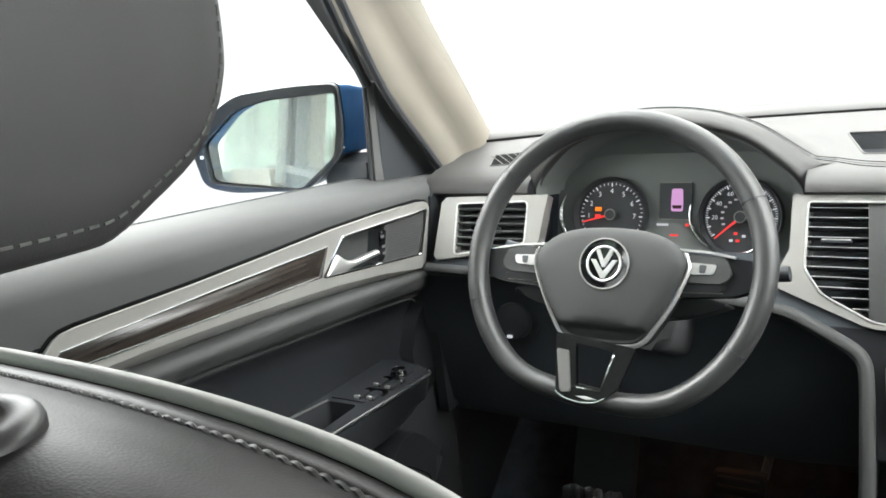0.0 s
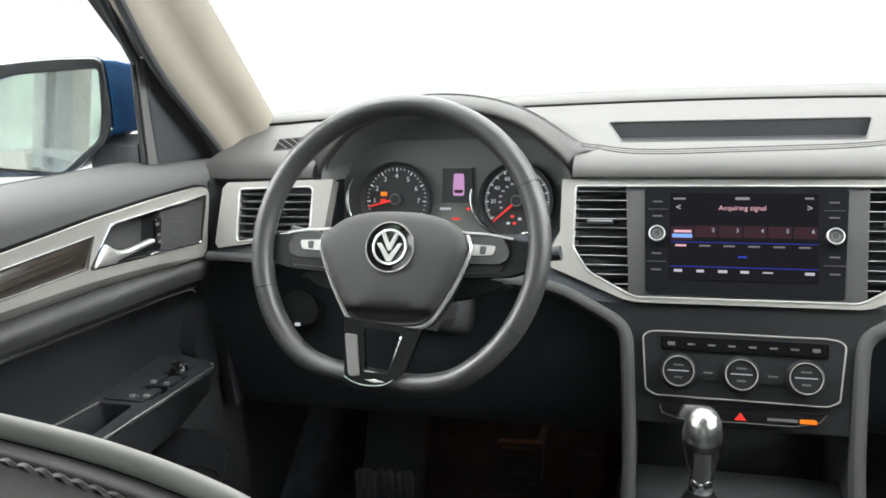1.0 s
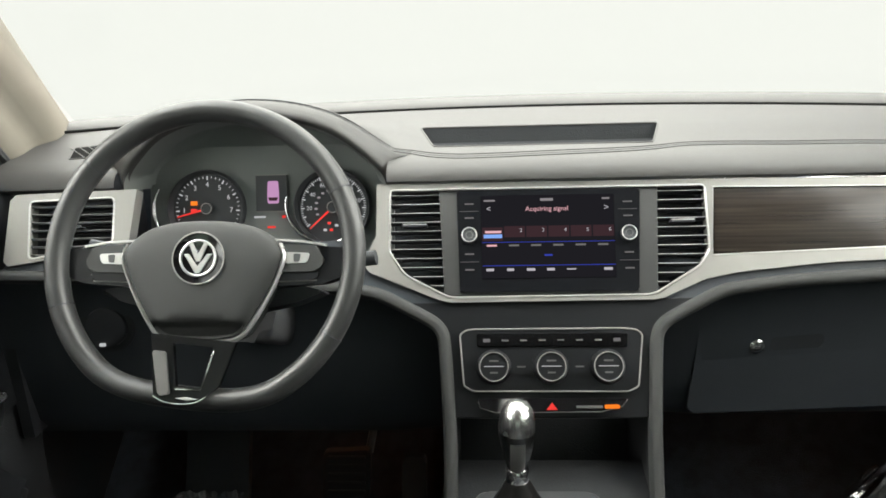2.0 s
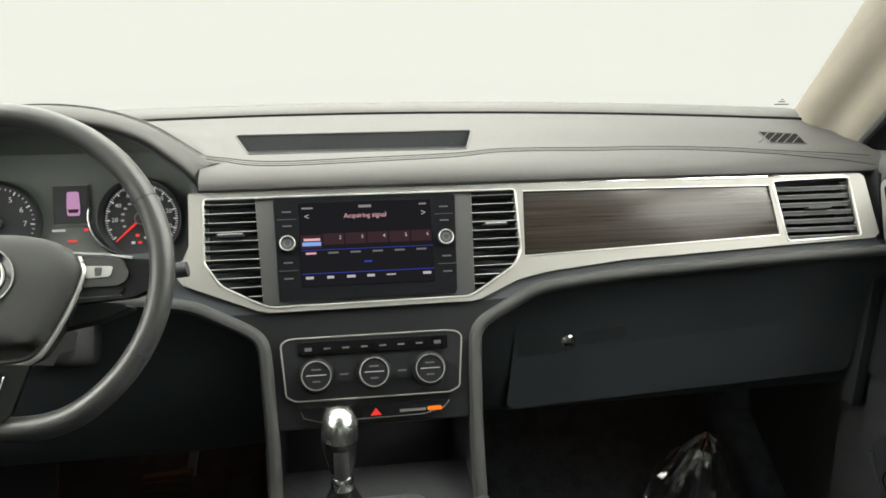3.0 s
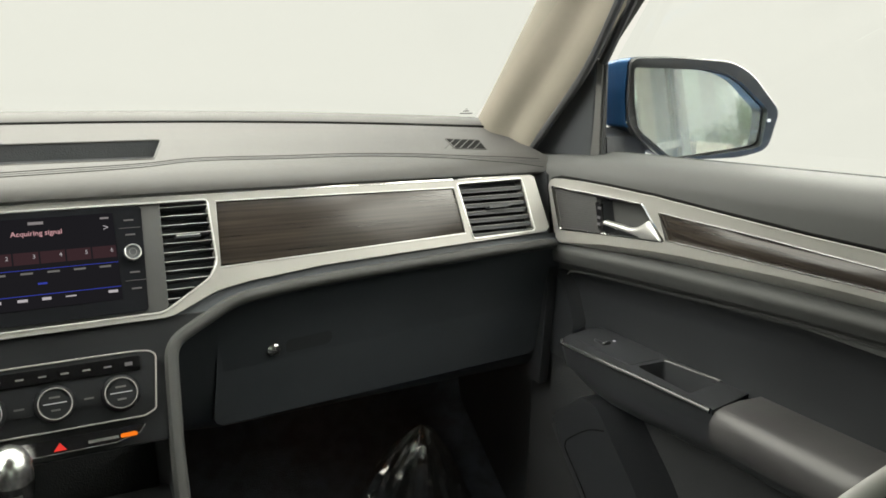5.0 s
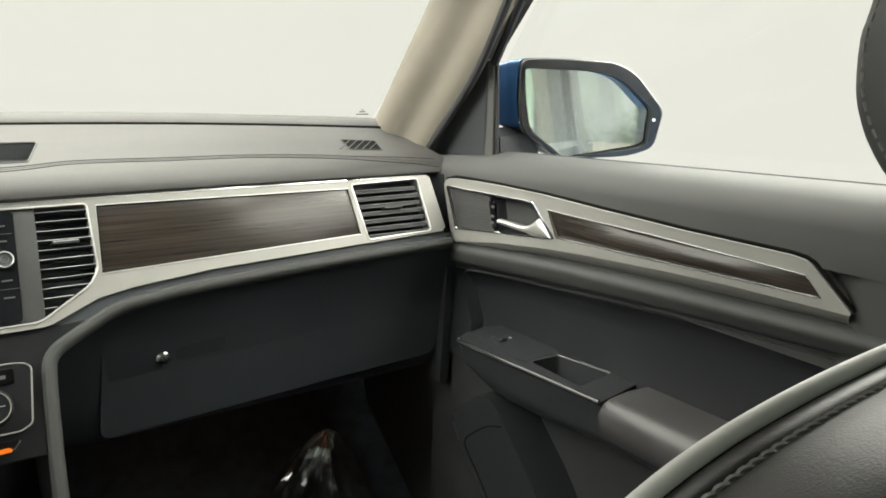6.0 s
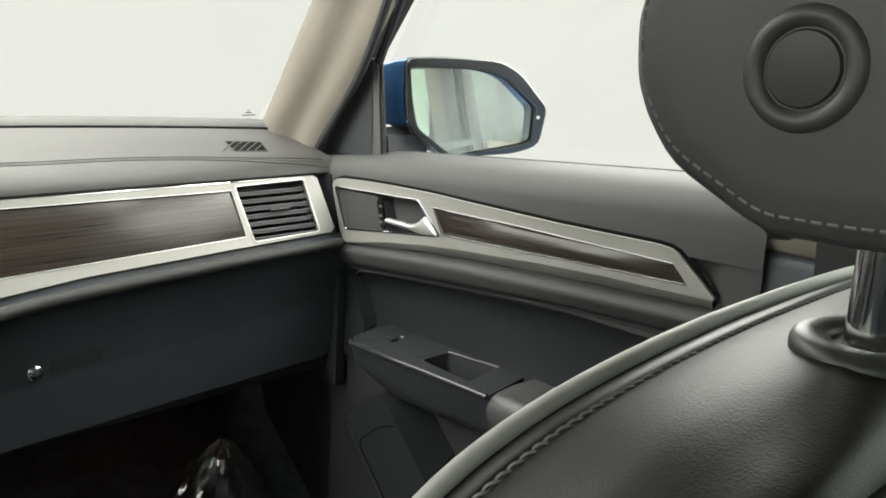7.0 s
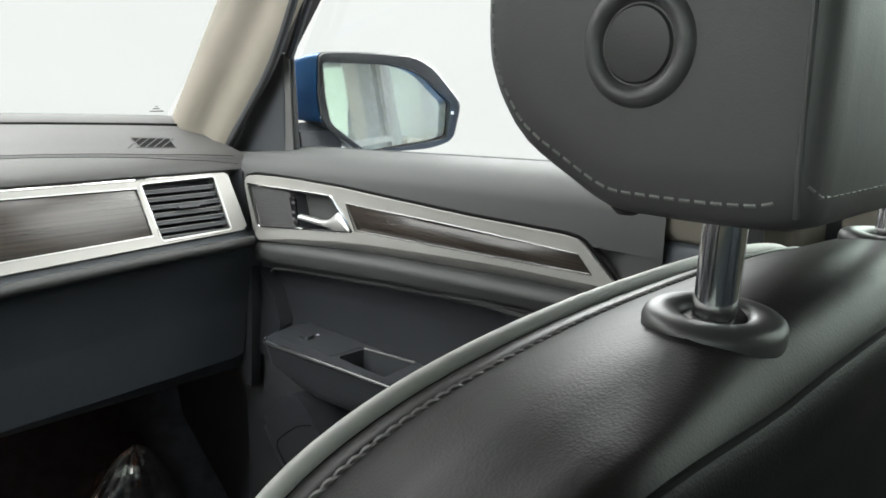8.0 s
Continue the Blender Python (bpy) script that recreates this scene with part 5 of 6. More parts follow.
    # bright metal sliver painted in as a glint on the gloss spoke
    part("spoke_glint", prism([(0.000, -0.1545), (0.012, -0.1520), (0.026, -0.1530), (0.014, -0.1560)], -0.001, 0.0012, lower, 0.0004), M_BRIGHT, low)
    part("inlay_edge", tube(curve([lower(-0.025, -0.1545, 0.0), lower(-0.014, -0.159, 0.0), lower(0.003, -0.1605, 0.0005), lower(0.022, -0.157, 0.0), lower(0.034, -0.1495, 0.0)], 4), 0.0009, n=6), M_CHROME, low)
    # hub shroud, column and stalks
    part("hub", lathe([(0.040, 0.0), (0.038, -0.03), (0.036, -0.06), (0.035, -0.09), (0.0, -0.09)], on_wheel, 28), M_BLACK, sw)
    col = thing("steering_column", (-0.402, 1.08, 0.66), "black steering column shroud with two stalks", "steering column")
    part("shroud", prism(rounded([(-0.05, -0.09), (0.05, -0.09), (0.055, -0.035), (0.03, -0.015), (-0.03, -0.015), (-0.055, -0.035)], 0.02), -0.26, -0.12, on_wheel, 0.012, 3), M_RUBBER, col)
    part("stalk", sweep([on_wheel(0.05, -0.01, -0.09), on_wheel(0.12, 0.012, -0.055), on_wheel(0.186, 0.026, -0.045)], circle(0.008, 0.010), scale=[0.8, 0.8, 0.9]), M_BLACK, col, "black wiper stalk")
    part("stalk", sweep([on_wheel(-0.05, -0.01, -0.09), on_wheel(-0.12, 0.0, -0.055), on_wheel(-0.165, 0.002, -0.045)], circle(0.008, 0.011), scale=[0.8, 0.9, 1.1]), M_DARK, col, "black indicator stalk")


steering_wheel()


# ---- doors ----
def lerp_z(y, a, b):
    (y0, z0), (y1, z1) = a, b
    return z0 + (z1 - z0) * (y - y0) / (y1 - y0)


def door(s):
    name = "driver" if s < 0 else "passenger"
    d = thing("front_door", (s * 0.82, 0.75, 0.1), ("driver" if s < 0 else "passenger") + " door lined in charcoal with silver and wood trim", "car door", "front doors")
    P = on_door(s)

    ys = [1.215, 1.17, 1.13, 1.08, 1.0, 0.9, 0.8, 0.7, 0.6, 0.5, 0.42, 0.38, 0.345]

    def sill(y):
        return 0.8535 + 0.05 * (1.06 - y)
    # upper pad: from the glass over the ledge down to the trim
    rows = []
    for y in ys:
        zs = sill(y) if y < 1.1 else 0.8515 - (y - 1.1) * 0.12
        zi = 0.826 + 0.045 * (1.17 - y)
        zt = lerp_z(y, (1.104, 0.800), (0.446, 0.808))
        rows.append([(s * 0.878, y, zs - 0.012), (s * 0.876, y, zs), (s * 0.868, y, zs + 0.002), (s * 0.835, y, zs - 0.003), (s * 0.800, y, (zs + zi) / 2 + 0.004), (s * 0.783, y, zi + 0.002), (s * 0.777, y, zi - 0.010), (s * 0.776, y, zt)])
    part("upper_pad", grid(rows), M_PAD, d, "soft charcoal door ledge", smooth=60)
    # silver strip
    crease = [(1.064, 0.7085), (0.95, 0.7285), (0.8534, 0.7413), (0.7788, 0.7486), (0.6283, 0.7599), (0.5372, 0.7650), (0.3915, 0.7690)]
    foot = [(1.0635, 0.7068), (0.95, 0.7175), (0.8534, 0.7270), (0.7788, 0.7330), (0.6283, 0.7432), (0.5372, 0.7480), (0.3975, 0.7560)]
    strip = [(1.070, 0.8140), (1.086, 0.8118), (1.096, 0.8070), (1.1005, 0.8005), (1.1000, 0.7930), (1.0790, 0.7250), (1.0740, 0.7150)] + crease + [(0.3905, 0.7713), (0.4375, 0.8105), (0.446, 0.8140), (0.462, 0.8155), (0.60, 0.8148), (0.72, 0.8166), (0.85, 0.8192), (0.95, 0.8182), (1.02, 0.8162)]
    bezel = rounded([(1.090, 0.7985), (0.872, 0.8055), (0.822, 0.7605), (1.062, 0.7310)], 0.004)
    wood = [(0.838, 0.7995), (0.66, 0.8005), (0.441, 0.7985), (0.422, 0.7790), (0.62, 0.7710), (0.818, 0.7630)]
    part("silver_strip", plate(strip, [bezel, wood], -0.02, 0.004, P), M_SILVER, d, "satin silver door strip")
    # below the crease the band leans away at its foot
    part("strip_foot", grid([[P(y0, z0, 0.004), P(y0 * 0.5 + y1 * 0.5, z0 * 0.5 + z1 * 0.5, 0.004 - 0.42 * (z0 - z1)), P(y1, z1, 0.004 - 1.1 * (z0 - z1)), P(y1, z1 - 0.001, -0.016)] for (y0, z0), (y1, z1) in zip(crease, foot)]), M_SILVER, d, smooth=25)
    # black bead drawn as the shadow in the gap over the strip
    part("strip_gap_shade", tube([P(y, z + 0.0022, -0.0005) for y, z in ((1.096, 0.8080), (1.070, 0.8145), (1.02, 0.8165), (0.95, 0.8185), (0.85, 0.8195), (0.72, 0.8169), (0.60, 0.8151), (0.462, 0.8158), (0.446, 0.8143), (0.4365, 0.8108), (0.3890, 0.7713))], 0.0022, n=6, hint=(1, 0, 0)), M_GAP, d)
    part("panel_backing", grid([[(s * (0.792 if y > 0.4 else 0.7772), y, z) for z in (0.812, 0.78, 0.745, 0.70)] for y in (1.13, 0.95, 0.75, 0.55, 0.41, 0.385, 0.345)]), M_PAD, d)
    part("wood_inlay", prism(wood, -0.012, 0.0014, lambda y, z, w: P(y, z, w + 0.10 * (z - 0.783)), 0.0006), M_WOOD_DOOR, d, "dark brown wood inlay")
    part("inlay_edge", tube([P(y, z, 0.0042) for y, z in wood], 0.0009, True, 6, hint=(1, 0, 0)), M_CHROME, d)
    part("strip_edge", tube([P(y, z, 0.0035) for y, z in ((1.02, 0.8162), (0.95, 0.8182), (0.85, 0.8192), (0.72, 0.8166), (0.60, 0.8148), (0.462, 0.8155), (0.446, 0.8140), (0.4375, 0.8105), (0.3905, 0.7713))], 0.0013, n=6, hint=(1, 0, 0)), M_SILVER, d)
    part("bezel_edge", tube([P(y, z, 0.0045) for y, z in bezel], 0.0016, True, 6, hint=(1, 0, 0)), M_CHROME, d)
    # speaker, handle cup and handle
    sp = part("tweeter_grille", prism(rounded([(1.086, 0.7945), (0.978, 0.7975), (0.962, 0.7445), (1.060, 0.7325)], 0.003), -0.012, 0.001, P, 0.001), M_MESHGRILLE, d, "black tweeter grille")
    for k in range(16):
        f = (k + 0.5) / 16
        part("rib", tube([P(1.084 - 0.024 * f, 0.7935 - 0.06 * f, 0.0010), P(0.990 - 0.016 * f, 0.7965 - 0.052 * f, 0.0010)], 0.0006, n=4, hint=(1, 0, 0)), M_RUBBER, sp)
    part("lock_key", prism(rounded([(0.978, 0.7905), (0.965, 0.7905), (0.953, 0.7485), (0.966, 0.7485)], 0.002), -0.002, 0.0025, P, 0.001), M_PIANO, d)
    for dz in (0.781, 0.766, 0.756):
        part("key_symbol", prism([(0.970, dz), (0.963, dz), (0.963, dz + 0.004), (0.970, dz + 0.004)], 0.002, 0.0032, P), M_CAPTION, d, smooth=0)
    cup = bmesh.new()
    rim = rounded([(0.968, 0.7975), (0.874, 0.8040), (0.830, 0.7625), (0.952, 0.7455)], 0.006)
    cy, cz = 0.91, 0.778
    rws = []
    for k, w in ((1.0, 0.001), (0.94, -0.012), (0.8, -0.026), (0.4, -0.032), (0.05, -0.032)):
        rws.append([P(cy + (y - cy) * k, cz + (z - cz) * k, w) for y, z in rim])
    part("handle_cup", grid(rws, cup, closed=True), M_FIELD, d)
    # curved bar that widens into a foot at the corner of the cup
    spine = curve([(0.950, 0.7630, 0), (0.92, 0.7625, 0), (0.89, 0.7620, 0), (0.872, 0.7645, 0), (0.858, 0.7670, 0), (0.842, 0.7655, 0), (0.828, 0.7605, 0)], 4)
    half = curve([(0.0040, 0, 0), (0.0046, 0, 0), (0.0052, 0, 0), (0.0095, 0, 0), (0.0165, 0, 0), (0.0095, 0, 0), (0.0020, 0, 0)], 4)
    bar = []
    for c, h in zip(spine, half):
        bar.append([P(c.x, c.y + h.x * math.cos(a * math.pi / 8) * (1.0 if a % 16 < 8 or c.x > 0.88 else 0.75), 0.0005 + 0.0068 * math.sin(a * math.pi / 8)) for a in range(16)])
    bar = [[sum((Vector(q) for q in bar[0]), Vector()) / 16] * 16] + bar + [[sum((Vector(q) for q in bar[-1]), Vector()) / 16] * 16]
    part("pull_handle", grid(bar, closed=True), M_LEVER, d, "silver pull handle", smooth=60)
    # mid panel below the strip: ridge, groove, recessed field, then lower lining
    rows = []
    def along(line, y):
        for a, b in zip(line, line[1:]):
            if y >= b[0] or b is line[-1]:
                return lerp_z(y, a, b)
    lip_line = [(1.0054, 0.6781), (0.8352, 0.6941), (0.6323, 0.7125), (0.5394, 0.7180)]
    for y in ys[2:]:
        zb, zg = along(foot, y), along(lip_line, y)
        rows.append([(s * 0.802, y, zb + 0.008), (s * 0.7895, y, zb + 0.0005), (s * 0.7820, y, zb - 0.0015), (s * 0.7745, y, zb - 0.0040), (s * 0.7685, y, zb - 0.0085), (s * 0.7668, y, zb - 0.0125), (s * 0.7675, y, zb - 0.0165), (s * 0.771, y, zg + 0.009), (s * 0.7745, y, zg + 0.002), (s * 0.7765, y, zg - 0.0005), (s * 0.788, y, zg - 0.004), (s * 0.792, y, zg - 0.0085), (s * 0.795, y, zg - 0.016)])
    part("ridge_panel", grid(rows), M_PAD, d, "charcoal ridged door panel", smooth=50)
    rows = []
    for y in [1.16, 1.12, 1.050, 1.038, 1.033, 0.98, 0.9, 0.75, 0.6, 0.45, 0.345]:
        zc = along(lip_line, y) - 0.006
        inn = 0.0 if y < 1.035 else -0.024
        sl = (lambda z: y + (0.05 if 1.02 < y < 1.07 else 0.0) * (z - 0.57) / 0.09)
        rows.append([(s * (0.788 + inn * 0.3), sl(zc), zc - 0.004), (s * (0.812 + inn), sl(zc), zc - 0.016), (s * (0.818 + inn), sl(zc - 0.05), zc - 0.05), (s * (0.815 + inn), sl(0.57), 0.57), (s * (0.80 + inn * 0.5), y, 0.50)])
    part("door_field", grid(rows), M_FIELD, d, "black leatherette door field", smooth=60)
    part("lower_lining", grid([[(s * 0.80, y, z) for z in (0.50, 0.42, 0.25, 0.06)] for y in (1.16, 1.0, 0.8, 0.6, 0.345)]), M_MAT, d, "dull black lower door lining")
    part("field_piping", tube(curve([(s * 0.793, y, along(lip_line, y) - dz) for y, dz in ((1.062, 0.022), (1.052, 0.0165), (1.03, 0.0145), (0.96, 0.0130), (0.83, 0.0125), (0.63, 0.0125), (0.5, 0.0125), (0.345, 0.0125))], 5), 0.0020, n=8), M_PAD, d)
    # armrest
    arm = [(0.7105, 0.955), (0.7120, 0.964), (0.7180, 0.9715), (0.740, 0.983), (0.765, 0.994), (0.776, 0.9975), (0.788, 0.996), (0.822, 0.985), (0.822, 0.690), (0.730, 0.672), (0.722, 0.80)]
    cupp = rounded([(0.748, 0.830), (0.799, 0.828), (0.813, 0.737), (0.745, 0.724)], 0.006)
    rest = part("armrest", plate([(x, y) for x, y in arm], [cupp], -0.042, 0.0, lambda x, y, w: Vector((s * (x + (0.012 * (-w / 0.042) if x < 0.75 else 0)), y, 0.575 + 0.03 * (0.98 - y) * 0.35 + w))), M_ARM, d, "charcoal armrest with switch panel")
    part("armrest_edge", tube(curve([(s * x, y, 0.5735 + 0.0105 * (0.98 - y)) for x, y in ((0.720, 0.9715), (0.7145, 0.9655), (0.7125, 0.960), (0.7120, 0.950), (0.7165, 0.86), (0.722, 0.80), (0.730, 0.674))], 5), 0.0036, n=12), M_EDGE, rest)
    def top(x, y, w=0.0):
        return Vector((s * x, y, 0.575 + 0.0105 * (0.98 - y) + w))
    rows = []
    for k, w in ((1.0, 0.0), (0.97, -0.02), (0.85, -0.045), (0.3, -0.048), (0.02, -0.048)):
        rows.append([top(0.776 + (x - 0.776) * k, 0.78 + (y - 0.78) * k, w) for x, y in cupp])
    part("pull_cup", grid(rows, closed=True), M_ARM, rest)
    part("cup_edge", tube([top(x, y, 0.001) for x, y in ((0.799, 0.828), (0.813, 0.737), (0.812, 0.733))], 0.0018, n=6), M_GREY, rest)
    panel = [(0.738, 0.966), (0.790, 0.972), (0.803, 0.838), (0.740, 0.838)]
    part("switch_panel", prism(rounded(panel, 0.006)[::-1], -0.004, 0.0022 if s < 0 else 0.0008, top, 0.0006), M_ARM, rest)
    keys = [(0.740, 0.8585), (0.7595, 0.8555), (0.7365, 0.8985), (0.7590, 0.9015)] if s < 0 else [(0.766, 0.930)]
    # flat black plates drawn for the shade in the switch recesses
    if s < 0:
        for y0 in (0.865, 0.908):
            part("switch_well_shade", prism(rounded([(0.729, y0), (0.769, y0 + 0.001), (0.768, y0 + 0.019), (0.730, y0 + 0.018)], 0.006)[::-1], 0.0, 0.0028, top, 0.0003), M_INKY, rest)
    for x, y in keys:
        k = part("window_switch", prism(rounded([(x - 0.008, y - 0.012), (x + 0.008, y - 0.012), (x + 0.008, y + 0.012), (x - 0.008, y + 0.012)], 0.003), 0.001, 0.006, top, 0.002), M_ARM, rest, "black window switch")
        part("switch_tip", prism([(x - 0.0045, y - 0.0128), (x + 0.0045, y - 0.0128), (x + 0.004, y - 0.0085), (x - 0.004, y - 0.0085)], 0.003, 0.0072, top, 0.0015), M_BRIGHT if s < 0 else M_SLAT, k)
    if s < 0:
        k = part("mirror_knob", lathe([(0.0135, 0.0), (0.0130, 0.004), (0.0100, 0.010), (0.0085, 0.012), (0.0, 0.012)], lambda a, b, c: top(a, b, c), 20, cu=0.752, cv=0.939), M_PIANO, rest, "mirror adjusting knob")
        part("knob_ring", tube([top(0.752 + 0.0100 * math.cos(a * math.pi / 10), 0.939 + 0.0100 * math.sin(a * math.pi / 10), 0.0105) for a in range(20)], 0.0012, True, 5), M_CHROME, k)
    else:
        part("switch_lamp", prism([(0.782, 0.922), (0.786, 0.922), (0.786, 0.926), (0.782, 0.926)], 0.002, 0.003, top), M_TXT, rest, smooth=0)
    # soft rear armrest pad
    rows = []
    for y in (0.672, 0.668, 0.60, 0.5, 0.40, 0.345):
        zt = 0.5765 + 0.0105 * (0.98 - y) + (0.002 if y < 0.67 else 0)
        xi = 0.728 + (0.66 - y) * 0.0
        rows.append([(s * 0.825, y, zt), (s * 0.78, y, zt + 0.002), (s * (xi + 0.022), y, zt), (s * (xi + 0.008), y, zt - 0.005), (s * xi, y, zt - 0.018), (s * (xi + 0.004), y, zt - 0.045), (s * (xi + 0.03), y, zt - 0.075), (s * 0.80, y, zt - 0.085)])
    part("armrest_pad", grid(rows), M_HEADREST, rest, "padded leatherette armrest", smooth=60)
    # sloping underside below the armrest
    rows = []
    for y, z1, b in ((0.994, 0.548, 0.046), (0.983, 0.541, 0.010), (0.974, 0.534, -0.008), (0.964, 0.528, -0.012), (0.945, 0.520, -0.012), (0.92, 0.513, -0.010), (0.88, 0.508, -0.008), (0.82, 0.509, -0.004), (0.7, 0.518, 0.0), (0.5, 0.520, 0.0), (0.345, 0.520, 0.0)):
        rows.append([(s * (0.735 + b), y, z1 + 0.034), (s * (0.741 + b), y, z1 + 0.014), (s * (0.746 + b), y, z1), (s * (0.756 + b * 0.8), y, z1 - 0.012), (s * 0.80, y, z1 - 0.04)])
    part("lower_lip", grid(rows), M_ARM, rest, smooth=30)
    # loudspeaker and pocket bulge at the bottom
    pod = rounded([(1.006, 0.424), (0.930, 0.4935), (0.892, 0.4945), (0.786, 0.395), (0.700, 0.27), (0.660, 0.06), (0.800, 0.06), (0.852, 0.245), (0.905, 0.325), (0.962, 0.376)], [0.012, 0.018, 0.018, 0.03, 0.03, 0.0, 0.0, 0.03, 0.03, 0.014], 5)
    part("door_pocket", prism(pod, -0.03, 0.072, lambda y, z, w: Vector((s * (0.80 - w), y, z)), 0.018, 5), M_POD, d, "charcoal loudspeaker and pocket moulding", smooth=60)
    part("pocket_seam", tube(curve([(s * 0.7272, 0.868, 0.462), (s * 0.7272, 0.905, 0.447), (s * 0.7272, 0.950, 0.412), (s * 0.7272, 0.958, 0.398), (s * 0.7272, 0.952, 0.386), (s * 0.7272, 0.900, 0.335), (s * 0.7272, 0.850, 0.262)], 4), 0.0010, n=6), M_GAP, d)
    # window: glass, seals, corner cover
    face_in(part("window_glass", grid([[(s * 0.872, y, sill(y) - 0.01), (s * (0.872 - 0.17 * (zt - 0.86)), y, zt)] for y, zt in ((1.055, 0.99), (0.95, 1.10), (0.8, 1.26), (0.66, 1.37), (0.3, 1.39))]), M_GLASS, d))
    part("sill_seal", tube([(s * 0.874, y, sill(y) + 0.001) for y in (1.06, 0.8, 0.6, 0.345)], 0.0022, n=6), M_RUBBER, d)
    part("corner_cover", prism([(1.070, 0.846), (1.052, 1.004), (1.060, 1.008), (1.235, 0.836)], -0.02, 0.004, lambda y, z, w: Vector((s * (0.835 - w - (z - 0.85) * 0.1), y, z)), 0.004, 3), M_BLACK, d, "black mirror corner cover")
    part("window_divider", sweep([(s * 0.840, 1.066, 0.845), (s * 0.832, 1.060, 0.93), (s * 0.824, 1.052, 1.006)], [(-0.010, -0.004), (-0.008, 0.005), (0.008, 0.005), (0.010, -0.004)], hint=(-s, -0.4, 0)), M_GREY, d, "grey window divider bar")
    part("divider_seal", sweep([(s * 0.846, 1.055, 0.845), (s * 0.838, 1.049, 0.93), (s * 0.828, 1.042, 1.01)], circle(0.0035), hint=(-s, 0, 0)), M_RUBBER, d)
    part("frame_seal", tube(curve([(s * 0.826, 1.046, 1.002), (s * 0.805, 0.955, 1.105), (s * 0.775, 0.84, 1.235), (s * 0.745, 0.74, 1.33), (s * 0.72, 0.62, 1.385), (s * 0.715, 0.345, 1.395)], 5), 0.008, n=8), M_RUBBER, d)
    return d


for s in (-1, 1):
    door(s)


# ---- outside mirrors ----
def side_mirror(s):
    m = thing("side_mirror", (s * 0.90, 1.06, 0.85), "blue and black side mirror outside the door window", "side mirror", "side mirrors")
    o = Vector((0.904, 1.055, 0.998))
    ax = Vector((0.17, -0.125, 0)).normalized()
    nr = Vector((-0.125, -0.17, 0)).normalized()

    def mp(a, b, w=0.0):
        p = o + ax * a + Vector((0, 0, b)) + nr * w
        return Vector((s * p.x, p.y, p.z))
    house = rounded([(-0.011, 0.011), (0.060, 0.0135), (0.150, 0.008), (0.183, -0.010), (0.231, -0.068), (0.219, -0.131), (0.178, -0.146), (0.056, -0.156), (-0.006, -0.106), (-0.012, -0.06)], [0.014, 0.03, 0.025, 0.02, 0.012, 0.016, 0.02, 0.02, 0.02, 0.02])
    glass = rounded([(0.0, -0.007), (0.108, -0.009), (0.152, -0.020), (0.204, -0.067), (0.200, -0.121), (0.186, -0.127), (0.068, -0.147), (0.012, -0.103), (0.004, -0.06)], [0.008, 0.02, 0.02, 0.008, 0.008, 0.008, 0.008, 0.012, 0.012])
    glass = [(0.102 + (a - 0.102) * 1.06, -0.077 + (b + 0.077) * 1.06) for a, b in glass]
    ca, cb = 0.10, -0.07
    rows = []
    for k, w in ((1.0, 0.012), (0.985, 0.011), (1.0, 0.0075), (1.008, 0.0), (1.012, -0.012), (1.0, -0.03)):
        rows.append([mp(ca + (a - ca) * k, cb + (b - cb) * k, w) for a, b in house])
    hole = [(ca + (a - ca) * 1.02, cb + (b - cb) * 1.025) for a, b in glass]
    shell = plate([(ca + (a - ca) * 0.985, cb + (b - cb) * 0.985) for a, b in house], [hole], -0.034, 0.0110, mp)
    part("housing", shell, M_ARM, m, "black mirror housing", smooth=50)
    part("housing_back", grid(rows[1:], closed=True), M_ARM, m, smooth=50)
    part("backing", prism([(ca + (a - ca) * 0.98, cb + (b - cb) * 0.98) for a, b in house], -0.045, -0.034, mp), M_BLACK, m)
    def gp(a, b, w):
        # the glass is set a little outwards and up in its housing
        return mp(a, b, w + 0.002 - (0.175 if s > 0 else 0.190) * (a - ca) - 0.06 * (b - cb))
    part("mirror_glass", prism(glass, -0.014, -0.003, gp), M_MIRROR, m, "silvered mirror glass", smooth=0)
    part("glass_edge", tube([gp(a, b, -0.003) for a, b in glass], 0.0014, True, 6), M_RUBBER, m)
    cap = []
    for k, w in ((1.01, 0.004), (0.99, 0.03), (0.95, 0.058), (0.87, 0.085), (0.72, 0.11), (0.5, 0.13), (0.22, 0.142), (0.02, 0.145)):
        ka = 1 - (1 - k) * 0.45
        cap.append([mp(ca + (a - ca) * ka, -0.104 + (max(b, -0.104) + 0.104) * k, -0.008) + Vector((s * -0.12 * w, w, 0)) for a, b in house])
    part("painted_cap", grid(cap, closed=True), M_BLUE, m, "blue painted mirror cap", smooth=60)
    low = []
    for k, w in ((0.995, 0.008), (0.96, 0.035), (0.9, 0.065), (0.8, 0.09), (0.5, 0.11)):
        low.append([mp(ca + (a - ca) * k, min(cb + (b - cb) * k, -0.102), -0.008) + Vector((s * -0.12 * w, w, 0)) for a, b in house])
    part("lower_shell", grid(low, closed=True), M_BLACK, m, smooth=60)
    arm = prism([(1.055, 0.846), (1.15, 0.842), (1.15, 0.872), (1.10, 0.892), (1.06, 0.880)], 0.0, 0.09, lambda y, z, w: Vector((s * (0.855 + w), y, z)), 0.012, 3)
    part("mounting_foot", arm, M_BLACK, m)
    part("assist_lamp", prism(rounded([(0.2125, -0.086), (0.2175, -0.086), (0.2175, -0.081), (0.2125, -0.081)], 0.001), 0.008, 0.0122, mp), M_PAINT, m, smooth=0)


for s in (-1, 1):
    side_mirror(s)


